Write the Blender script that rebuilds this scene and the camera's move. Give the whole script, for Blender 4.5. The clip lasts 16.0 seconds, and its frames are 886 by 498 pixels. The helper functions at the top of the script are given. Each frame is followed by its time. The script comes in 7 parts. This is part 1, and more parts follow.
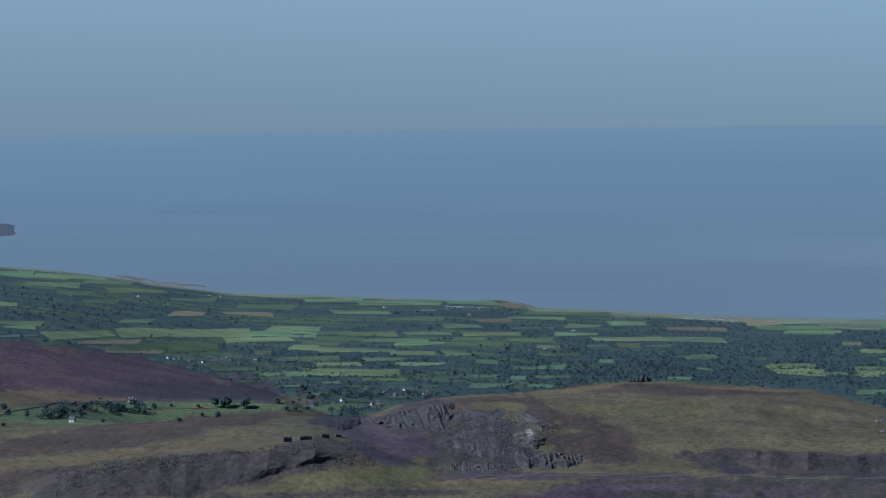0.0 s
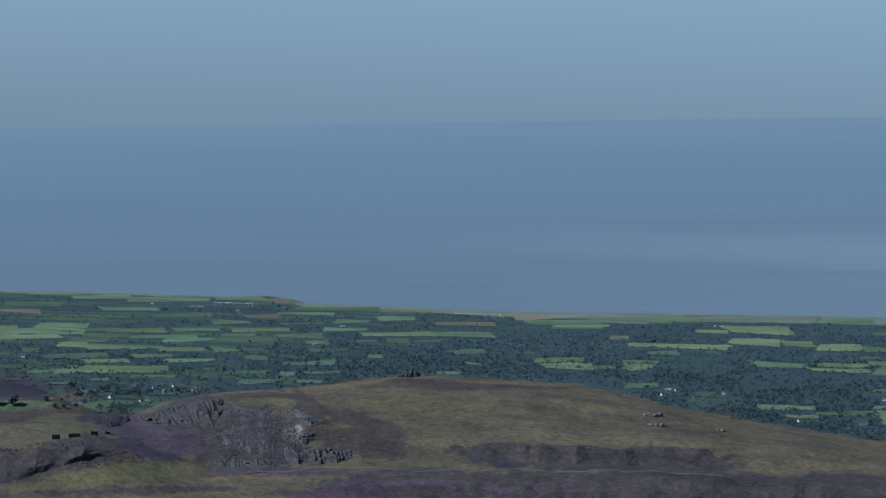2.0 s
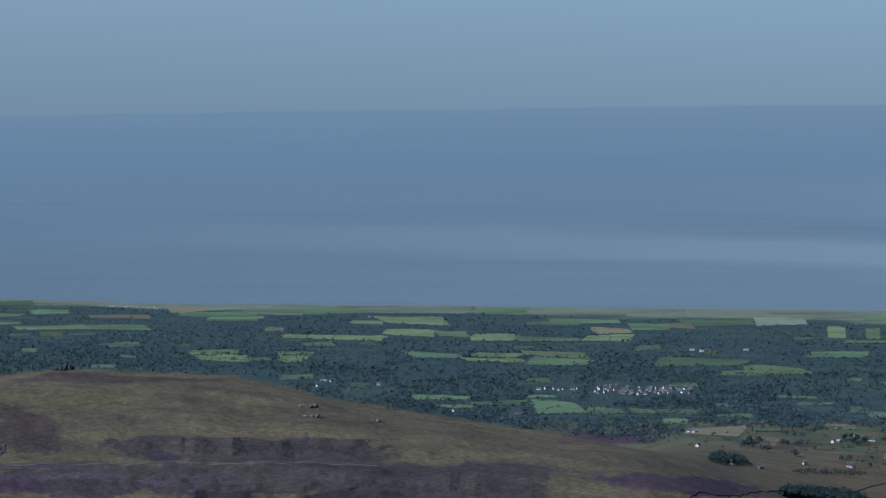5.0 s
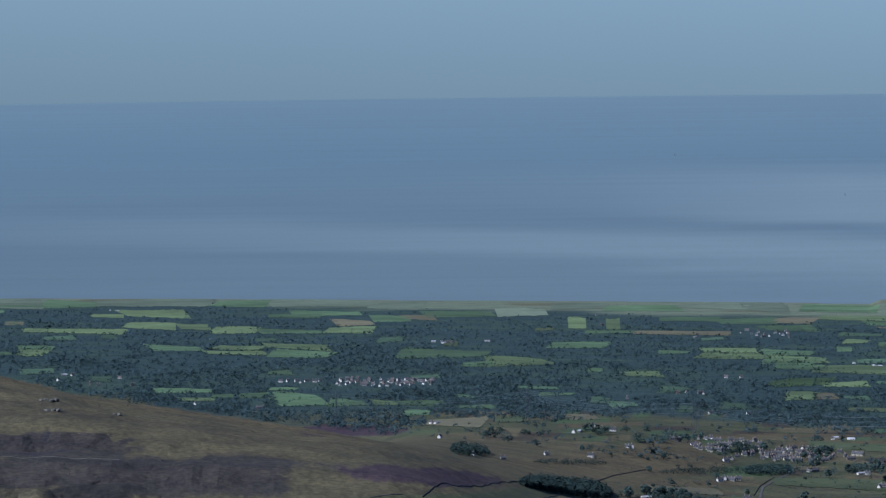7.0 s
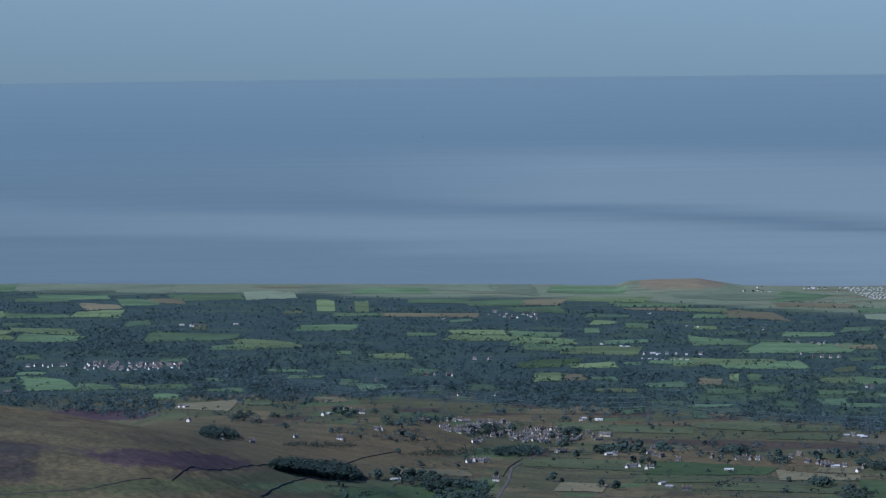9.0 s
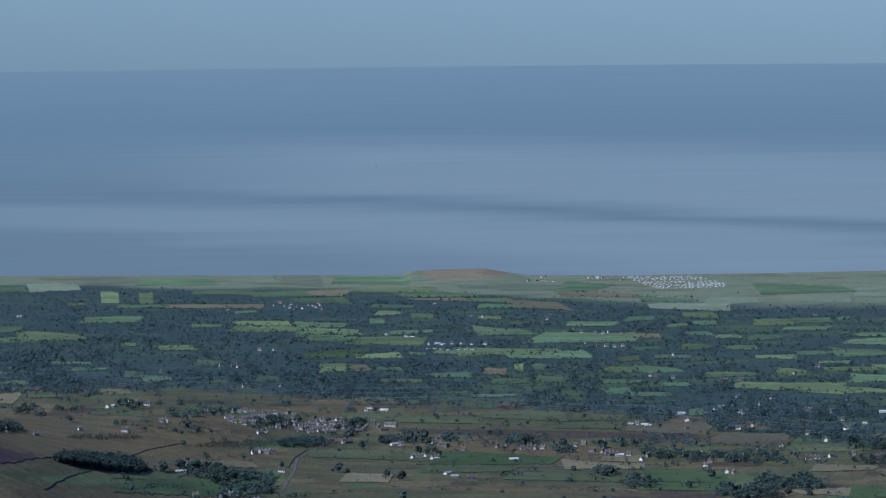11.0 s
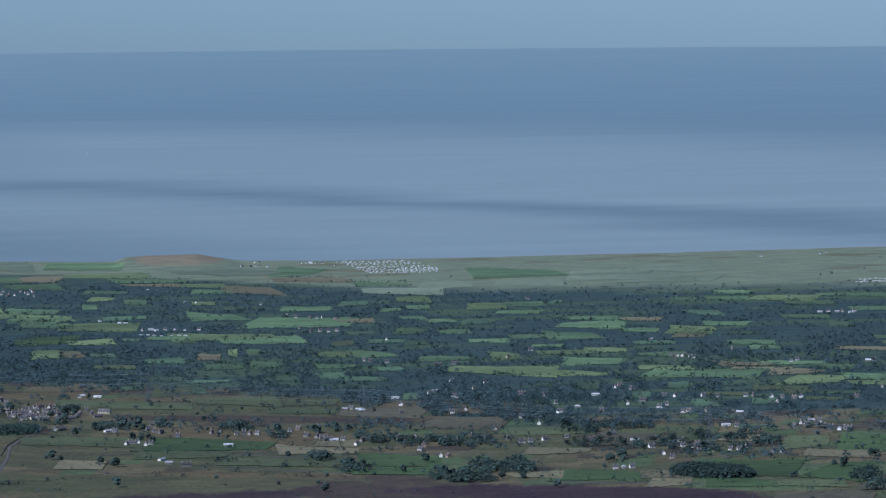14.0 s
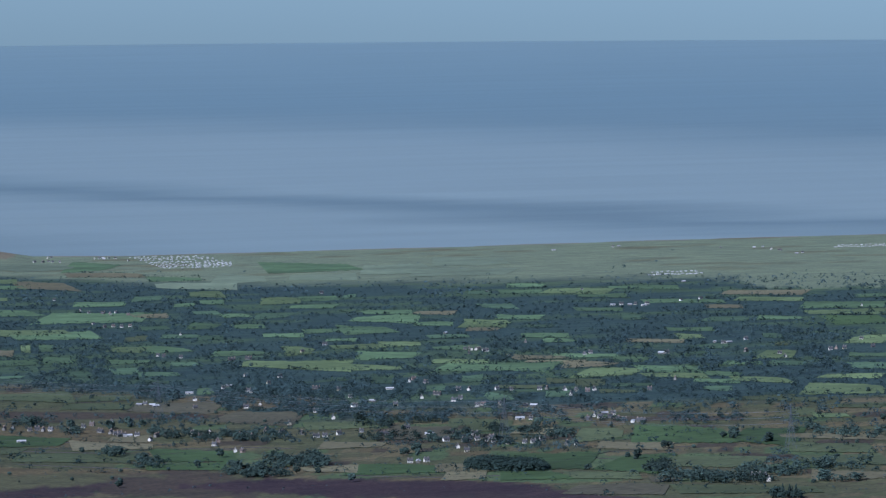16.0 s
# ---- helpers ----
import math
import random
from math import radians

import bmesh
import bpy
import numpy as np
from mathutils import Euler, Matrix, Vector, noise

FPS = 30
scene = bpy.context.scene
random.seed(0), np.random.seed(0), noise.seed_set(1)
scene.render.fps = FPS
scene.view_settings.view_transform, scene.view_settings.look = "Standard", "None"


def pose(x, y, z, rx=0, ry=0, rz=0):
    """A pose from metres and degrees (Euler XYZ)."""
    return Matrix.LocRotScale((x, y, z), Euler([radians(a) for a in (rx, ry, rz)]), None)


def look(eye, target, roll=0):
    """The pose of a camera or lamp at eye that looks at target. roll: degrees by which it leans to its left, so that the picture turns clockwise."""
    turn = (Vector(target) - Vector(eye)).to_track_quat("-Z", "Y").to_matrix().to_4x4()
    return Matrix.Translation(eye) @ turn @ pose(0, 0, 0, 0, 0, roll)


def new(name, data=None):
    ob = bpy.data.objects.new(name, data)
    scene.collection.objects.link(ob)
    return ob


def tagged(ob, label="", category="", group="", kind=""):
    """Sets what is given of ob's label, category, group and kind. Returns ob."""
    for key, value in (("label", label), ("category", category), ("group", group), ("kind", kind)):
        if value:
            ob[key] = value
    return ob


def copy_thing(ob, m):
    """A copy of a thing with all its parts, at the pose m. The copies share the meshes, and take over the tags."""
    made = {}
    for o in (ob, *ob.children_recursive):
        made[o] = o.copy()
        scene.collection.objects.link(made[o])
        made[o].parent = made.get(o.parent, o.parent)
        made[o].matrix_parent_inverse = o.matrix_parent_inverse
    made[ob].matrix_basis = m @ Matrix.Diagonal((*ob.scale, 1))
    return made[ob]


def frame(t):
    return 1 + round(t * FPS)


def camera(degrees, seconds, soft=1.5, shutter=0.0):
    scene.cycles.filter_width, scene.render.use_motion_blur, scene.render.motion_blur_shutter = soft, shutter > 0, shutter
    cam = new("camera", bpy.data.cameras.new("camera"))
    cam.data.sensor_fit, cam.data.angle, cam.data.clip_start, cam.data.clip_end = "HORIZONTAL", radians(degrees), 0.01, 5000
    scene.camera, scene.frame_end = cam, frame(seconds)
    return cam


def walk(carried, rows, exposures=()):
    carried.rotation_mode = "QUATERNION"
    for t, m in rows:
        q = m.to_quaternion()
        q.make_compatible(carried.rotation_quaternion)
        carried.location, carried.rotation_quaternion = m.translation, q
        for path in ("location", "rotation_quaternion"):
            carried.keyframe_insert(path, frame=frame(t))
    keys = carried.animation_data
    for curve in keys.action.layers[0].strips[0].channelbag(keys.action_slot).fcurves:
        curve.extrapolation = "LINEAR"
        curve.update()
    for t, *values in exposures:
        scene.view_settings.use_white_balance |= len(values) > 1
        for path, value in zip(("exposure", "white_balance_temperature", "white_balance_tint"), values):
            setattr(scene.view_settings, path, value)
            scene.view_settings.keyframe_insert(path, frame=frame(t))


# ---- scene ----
# A long lens turns on a mountain top, over a quarried hill, a wooded coastal plain and the sea.
LENS = 12.919
EYE = (0.0, 0.0, 216.6)
# seconds, bearing to the right of north, pitch, lean
TURN = [
    (0.0, -13.662, -4.246, -0.758), (0.5, -12.981, -4.282, -0.757), (1.0, -12.006, -4.312, -0.750),
    (1.5, -11.166, -4.350, -0.744), (2.0, -10.267, -4.357, -0.740), (2.5, -9.473, -4.393, -0.732),
    (3.0, -8.596, -4.440, -0.726), (3.5, -7.757, -4.457, -0.718), (6.0, -3.392, -4.618, -0.712),
    (6.5, -2.433, -4.658, -0.706), (7.0, -1.398, -4.704, -0.694), (7.5, -0.476, -4.767, -0.675),
    (8.0, 0.501, -4.844, -0.662), (8.5, 1.365, -4.917, -0.650), (9.0, 2.295, -4.999, -0.636),
    (9.5, 3.146, -5.042, -0.617), (12.0, 6.627, -5.274, -0.581), (12.5, 7.171, -5.326, -0.563),
    (13.0, 8.089, -5.351, -0.547), (13.5, 8.827, -5.405, -0.526), (14.0, 9.670, -5.425, -0.492),
    (14.5, 10.311, -5.465, -0.471), (15.0, 11.059, -5.480, -0.440), (15.5, 11.842, -5.513, -0.431),
    (16.0, 12.703, -5.531, -0.431),
]
cam = camera(LENS, 16.0, soft=1.25)
walk(cam, [(t, pose(*EYE, 90 + p, 0, -a) @ pose(0, 0, 0, 0, 0, r)) for t, a, p, r in TURN],
     exposures=[(0.0, 0.08, 5080, 15.4), (7.0, -0.02, 5050, 15.2), (12.0, 0.03, 5010, 15.2), (16.0, 0.10, 5010, 15.2)])

# ---- world and sun ----
SUN_ELEVATION, SUN_BEARING = 40.0, -124.0
world = bpy.data.worlds.new("sky")
scene.world = world
world.use_nodes = True
wn = world.node_tree
sky = wn.nodes.new("ShaderNodeTexSky")
sky.sky_type, sky.sun_disc = "NISHITA", False
sky.sun_elevation, sky.sun_rotation = radians(SUN_ELEVATION), radians(SUN_BEARING)
sky.altitude, sky.air_density, sky.dust_density, sky.ozone_density = 1500, 0.9, 0.15, 5.0
tint = wn.nodes.new("ShaderNodeMix")
tint.data_type, tint.blend_type = "RGBA", "MULTIPLY"
tint.inputs[0].default_value = 1.0
tint.inputs[7].default_value = (0.83, 0.99, 1.15, 1)
wn.links.new(sky.outputs[0], tint.inputs[6])
wn.links.new(tint.outputs[2], wn.nodes["Background"].inputs["Color"])
wn.nodes["Background"].inputs["Strength"].default_value = 0.055
sun = new("sun", bpy.data.lights.new("sun", "SUN"))
sun.data.energy, sun.data.angle, sun.data.color = 4.6, radians(1.0), (1.0, 0.93, 0.84)
se, sb = radians(SUN_ELEVATION), radians(SUN_BEARING)
sun_from = Vector((math.sin(sb) * math.cos(se), math.cos(sb) * math.cos(se), math.sin(se)))
sun.matrix_world = look(sun_from * 900, (0, 0, 0))


# ---- materials ----
def node_material(name):
    m = bpy.data.materials.new(name)
    m.use_nodes = True
    return m, m.node_tree, m.node_tree.nodes["Principled BSDF"]


def noise_node(nt, scale, detail=4.0, rough=0.6, stretch=None):
    n = nt.nodes.new("ShaderNodeTexNoise")
    n.inputs["Scale"].default_value, n.inputs["Detail"].default_value = scale, detail
    n.inputs["Roughness"].default_value = rough
    geo = nt.nodes.new("ShaderNodeNewGeometry")
    if stretch:
        mp = nt.nodes.new("ShaderNodeMapping")
        mp.inputs["Scale"].default_value = stretch
        nt.links.new(geo.outputs["Position"], mp.inputs["Vector"])
        nt.links.new(mp.outputs[0], n.inputs["Vector"])
    else:
        nt.links.new(geo.outputs["Position"], n.inputs["Vector"])
    return n


def ramp_node(nt, source, stops):
    r = nt.nodes.new("ShaderNodeValToRGB")
    while len(r.color_ramp.elements) < len(stops):
        r.color_ramp.elements.new(0.5)
    for e, (p, c) in zip(r.color_ramp.elements, stops):
        e.position, e.color = p, (*c, 1) if len(c) == 3 else c
    nt.links.new(source, r.inputs[0])
    return r


def mix_node(nt, a, b, factor, blend="MIX"):
    m = nt.nodes.new("ShaderNodeMix")
    m.data_type, m.blend_type = "RGBA", blend
    for socket, value in ((0, factor), (6, a), (7, b)):
        if isinstance(value, (int, float)):
            m.inputs[socket].default_value = value
        elif isinstance(value, tuple):
            m.inputs[socket].default_value = (*value, 1)
        else:
            nt.links.new(value, m.inputs[socket])
    return m.outputs[2]


def bump_node(nt, height, bsdf, strength, distance):
    b = nt.nodes.new("ShaderNodeBump")
    b.inputs["Strength"].default_value, b.inputs["Distance"].default_value = strength, distance
    nt.links.new(height, b.inputs["Height"])
    nt.links.new(b.outputs[0], bsdf.inputs["Normal"])


def surface(name, colour, rough=0.9, spread=0.35, grain=1.5, patch=0.06, per_object=0.0, per_island=0.0, bump=0.0, metal=0.0, broad_range=(0.78, 1.15)):
    """A surface with grain and larger patches in its colour; it may differ from piece to piece."""
    m, nt, b = node_material(name)
    b.inputs["Roughness"].default_value, b.inputs["Metallic"].default_value = rough, metal
    b.inputs["Specular IOR Level"].default_value = 0.2
    dark, light = tuple(c * (1 - spread) for c in colour), tuple(min(1, c * (1 + spread)) for c in colour)
    fine, broad = noise_node(nt, grain), noise_node(nt, patch, 3)
    base = ramp_node(nt, fine.outputs["Fac"], [(0.3, dark), (0.7, light)]).outputs[0]
    shade = ramp_node(nt, broad.outputs["Fac"], [(0.32, (broad_range[0],) * 3), (0.68, (broad_range[1],) * 3)]).outputs[0]
    base = mix_node(nt, base, shade, 1.0, "MULTIPLY")
    for amount, node, socket in ((per_object, "ShaderNodeObjectInfo", "Random"), (per_island, "ShaderNodeNewGeometry", "Random Per Island")):
        if amount:
            rnd = nt.nodes.new(node)
            vary = ramp_node(nt, rnd.outputs[socket], [(0, (1 - amount,) * 3), (1, (1 + amount,) * 3)]).outputs[0]
            base = mix_node(nt, base, vary, 1.0, "MULTIPLY")
    nt.links.new(base, b.inputs["Base Color"])
    if bump:
        bump_node(nt, fine.outputs["Fac"], b, 0.6, bump)
    return m


def foliage(*args, **kinds):
    """surface() for leaves, which let some light through."""
    m = surface(*args, **kinds)
    nt = m.node_tree
    b, out = nt.nodes["Principled BSDF"], nt.nodes["Material Output"]
    thin, blend = nt.nodes.new("ShaderNodeBsdfTranslucent"), nt.nodes.new("ShaderNodeMixShader")
    nt.links.new(b.inputs["Base Color"].links[0].from_socket, thin.inputs["Color"])
    blend.inputs[0].default_value = 0.3
    nt.links.new(b.outputs[0], blend.inputs[1])
    nt.links.new(thin.outputs[0], blend.inputs[2])
    nt.links.new(blend.outputs[0], out.inputs["Surface"])
    return m


def land_material():
    """The open ground: its cover colour from the land-cover attribute, broken up by tufts, stones and broad drifts."""
    m, nt, b = node_material("open_land")
    b.inputs["Roughness"].default_value = 0.95
    b.inputs["Specular IOR Level"].default_value = 0.1
    at = nt.nodes.new("ShaderNodeAttribute")
    at.attribute_name = "cover"
    fine, mid = noise_node(nt, 0.9, 6, 0.7), noise_node(nt, 0.12, 5, 0.65, (0.5, 1.0, 1.0))
    a = ramp_node(nt, fine.outputs["Fac"], [(0.30, (0.55, 0.56, 0.6)), (0.5, (1.0, 1.0, 1.0)), (0.72, (1.5, 1.45, 1.3))]).outputs[0]
    c = ramp_node(nt, mid.outputs["Fac"], [(0.3, (0.72, 0.72, 0.78)), (0.68, (1.25, 1.2, 1.1))]).outputs[0]
    col = mix_node(nt, at.outputs["Color"], a, 1.0, "MULTIPLY")
    col = mix_node(nt, col, c, 1.0, "MULTIPLY")
    nt.links.new(col, b.inputs["Base Color"])
    bump_node(nt, fine.outputs["Fac"], b, 0.5, 0.35)
    return m


def sea_material():
    """Open sea: slicks and wind-ruffled belts, laid into the base colour, that run along the coast, stronger to the
    north-east; far out the colour holds haze.
    """
    m, nt, b = node_material("sea_water")
    b.inputs["IOR"].default_value = 1.33
    geo = nt.nodes.new("ShaderNodeNewGeometry")
    length = nt.nodes.new("ShaderNodeVectorMath")
    length.operation = "LENGTH"
    nt.links.new(geo.outputs["Position"], length.inputs[0])
    sep = nt.nodes.new("ShaderNodeSeparateXYZ")
    nt.links.new(geo.outputs["Position"], sep.inputs[0])

    def calc(op, x, y):
        n = nt.nodes.new("ShaderNodeMath")
        n.operation = op
        for i, v in enumerate((x, y)):
            if isinstance(v, (int, float)):
                n.inputs[i].default_value = v
            else:
                nt.links.new(v, n.inputs[i])
        return n.outputs[0]

    drift = noise_node(nt, 0.0022, 5, 0.6, (0.45, 1.0, 1))
    fleck = noise_node(nt, 0.006, 5, 0.65, (0.16, 1.3, 1))
    bearing = calc("MULTIPLY", calc("DIVIDE", sep.outputs[0], length.outputs["Value"]), 57.3)
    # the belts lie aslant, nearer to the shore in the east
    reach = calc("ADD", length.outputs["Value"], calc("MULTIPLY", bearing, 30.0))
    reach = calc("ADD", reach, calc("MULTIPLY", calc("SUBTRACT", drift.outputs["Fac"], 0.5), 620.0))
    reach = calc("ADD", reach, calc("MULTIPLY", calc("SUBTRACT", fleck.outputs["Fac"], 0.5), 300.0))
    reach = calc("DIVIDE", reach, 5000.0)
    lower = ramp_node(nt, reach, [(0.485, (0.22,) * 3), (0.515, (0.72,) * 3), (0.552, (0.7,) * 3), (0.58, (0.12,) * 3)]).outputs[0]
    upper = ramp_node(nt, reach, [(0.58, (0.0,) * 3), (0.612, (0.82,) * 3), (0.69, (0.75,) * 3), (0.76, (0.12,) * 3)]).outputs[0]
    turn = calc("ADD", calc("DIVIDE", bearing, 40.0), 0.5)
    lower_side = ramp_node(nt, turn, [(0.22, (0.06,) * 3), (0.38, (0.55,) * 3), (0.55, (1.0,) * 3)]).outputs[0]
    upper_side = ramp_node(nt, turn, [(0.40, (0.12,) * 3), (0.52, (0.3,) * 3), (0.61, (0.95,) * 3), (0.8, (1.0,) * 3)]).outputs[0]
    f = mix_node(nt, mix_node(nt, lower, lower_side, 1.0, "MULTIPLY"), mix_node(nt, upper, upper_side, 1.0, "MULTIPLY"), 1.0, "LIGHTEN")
    # towards the horizon the base colour pales to the sky's, standing in for haze
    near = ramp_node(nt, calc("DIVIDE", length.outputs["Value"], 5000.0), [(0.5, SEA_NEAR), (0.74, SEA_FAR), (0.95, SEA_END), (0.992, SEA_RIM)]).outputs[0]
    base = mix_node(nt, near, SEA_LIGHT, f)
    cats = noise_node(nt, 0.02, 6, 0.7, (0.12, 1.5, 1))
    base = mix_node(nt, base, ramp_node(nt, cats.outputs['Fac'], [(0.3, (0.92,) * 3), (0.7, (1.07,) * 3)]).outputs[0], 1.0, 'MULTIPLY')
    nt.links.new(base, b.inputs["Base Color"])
    b.inputs["Roughness"].default_value = 0.45
    wave = noise_node(nt, 0.12, 5, 0.7)
    bump_node(nt, wave.outputs["Fac"], b, 0.3, 0.8)
    return m


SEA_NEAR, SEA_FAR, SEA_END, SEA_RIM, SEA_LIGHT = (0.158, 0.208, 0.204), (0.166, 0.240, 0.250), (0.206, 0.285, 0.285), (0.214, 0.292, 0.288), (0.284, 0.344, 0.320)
LAND, SEA = land_material(), sea_material()
# distance haze is put into these leaf colours: bluish, paler for the far woods
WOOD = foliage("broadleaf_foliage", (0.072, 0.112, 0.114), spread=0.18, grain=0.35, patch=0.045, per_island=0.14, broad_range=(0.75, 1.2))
HAZED_WOOD = foliage("willow_and_ash_foliage", (0.086, 0.130, 0.142), spread=0.18, grain=0.3, patch=0.035, per_island=0.14, broad_range=(0.75, 1.2))

OAK = foliage("oak_foliage", (0.050, 0.079, 0.074), spread=0.18, grain=0.35, patch=0.045, per_island=0.14, broad_range=(0.75, 1.2))
HEDGE = foliage("hawthorn_foliage", (0.044, 0.071, 0.064), spread=0.2, grain=0.35, patch=0.045, per_island=0.14, broad_range=(0.75, 1.2))


# ---- the lie of the land ----
def ease(x, lo, hi):
    k = np.clip((x - lo) / (hi - lo), 0, 1)
    return k * k * (3 - 2 * k)


def track(pairs):
    a = np.array(pairs, float).reshape(-1, 2)
    return lambda x: np.interp(x, a[:, 0], a[:, 1])


# the shore: bearing, and the fall of the line of sight that meets it at sea level
SHORE = track([-21.5, .0745, -20.14, .0768, -19.32, .0785, -18.5, .0800, -18.09, .0816, -17.68, .0834, -16.86, .0854, -15.86, .0860,
               -14.87, .0865, -13.7, .0872, -12.96, .0881, -12.5, .0893, -12.36, .0909, -11.38, .0911, -10.46, .0916, -9.38, .0927,
               -7.8, .0933, -4.76, .0944, -1.27, .0957, 2.79, .0966, 4.08, .0971, 6.82, .0975, 8.13, .0979, 10.62, .0971,
               12.84, .0964, 14.5, .0957, 16.98, .0944, 19.19, .0933, 21, .0925])
# the same without its small points and bays
COAST = track([-21.5, .0745, -19.32, .0782, -16.86, .0845, -13.7, .0874, -11.38, .0904, -9.38, .0925, -4.76, .0943, -1.27, .0956, 4.08, .0969, 8.13, .0977,
               10.62, .0970, 12.84, .0963, 16.98, .0943, 21, .0924])
# lines along the quarried hill: bearing and fall of the line of sight, each at one range
FRONT = track([-22, .1390, -14, .1410, -7, .1430, -1.5, .1490, 1, .156])
TIP_EDGE = track([-22, .1395, -19.9, .1375, -19.6, .1335, -19.14, .1294, -18.14, .1273, -16.9, .1259, -15.6, .1240, -15.15, .1252, -14.7, .1280,
                  -14.2, .1310, -13.7, .1330, -12, .1335, -7, .1345, -3, .1390, -1, .1420, 1, .147])
SHELF = track([-22, .1330, -19.1, .1265, -18, .1248, -16.9, .1235, -15.6, .1222, -15.0, .1240, -14.6, .1265, -14.1, .1295, -13.5, .1312, -13, .1318, -12, .1315,
               -11.5, .1305, -7, .1325, -3, .1365, -1, .1400, 1, .144])
BANK = track([-22, .1270, -18, .1205, -16.5, .1190, -15.6, .1195, -15, .1215, -14.5, .1235, -13.8, .1250, -13, .1235, -12.3, .1215, -11, .1242,
              -7, .1255, -3, .1330, -1, .1385, 1, .142])
BROW = track([-22, .1217, -19, .1190, -17.7, .1173, -16.5, .1163, -15.9, .1168, -15.5, .1175, -14.9, .1182, -14.4, .1162, -13.9, .1147, -13, .1140,
              -12, .1138, -11, .1135, -9, .1145, -7, .1190, -5, .1255, -3, .1305, -1, .1365, 1, .139])
CREST = track([-22, .1180, -18.5, .1175, -16.9, .1172, -15.56, .1169, -14.89, .1175, -14.47, .1150, -13.89, .1131, -13.56, .1124,
               -12.72, .1117, -11.89, .1109, -11.31, .1095, -11.0, .1086, -10.56, .1089, -9.82, .1097, -8.58, .1110, -7.75, .1132,
               -7.15, .1165, -5.99, .1207, -4.74, .1242, -3.5, .1280, -2.26, .1320, -0.8, .1356, 1, .138])
MOOR = track([-22, .0945, -20.17, .0961, -19.35, .0973, -18.52, .1000, -17.7, .1032, -16.88, .1070, -16.3, .1098, -15.97, .1122, -15.5, .1155, -15.0, .1195, -14.4, .1240, -13, .131])
MOOR_FOOT = track([-22, .1095, -18.5, .1112, -16, .1128, -15.5, .1165, -15, .1205, -14.4, .1260, -13, .133])
RISE = 0.064


def ripple(x, y, size, seed=0.0):
    """Smooth, cheap unevenness between -1 and 1."""
    u, v = x / size + seed * 7.3, y / size - seed * 3.1
    return (np.sin(u + 1.7 * np.sin(v * 0.83 + seed)) * np.sin(v * 1.13 + 1.3 * np.sin(u * 0.71 - seed)) * 0.65
            + 0.35 * np.sin(2.3 * u + 0.7 * v + 2.1 * np.sin(1.4 * v)) * np.sin(1.9 * v - 0.6 * u + seed))


LATTICE = np.random.default_rng(17).uniform(-1, 1, (256, 256))


def grain(u, v, octaves=4, fade=0.55):
    """Uneven noise over u and v, about -1 to 1."""
    total, amp, norm = 0.0, 1.0, 0.0
    for o in range(octaves):
        a, b = u * 2 ** o + 31.7 * o, v * 2 ** o + 57.3 * o
        i, j = np.floor(a).astype(int), np.floor(b).astype(int)
        p, q = a - i, b - j
        p, q = p * p * (3 - 2 * p), q * q * (3 - 2 * q)
        i0, i1, j0, j1 = i % 256, (i + 1) % 256, j % 256, (j + 1) % 256
        low = LATTICE[i0, j0] * (1 - p) + LATTICE[i1, j0] * p
        high = LATTICE[i0, j1] * (1 - p) + LATTICE[i1, j1] * p
        total = total + amp * (low * (1 - q) + high * q)
        norm += amp
        amp *= fade
    return total / norm


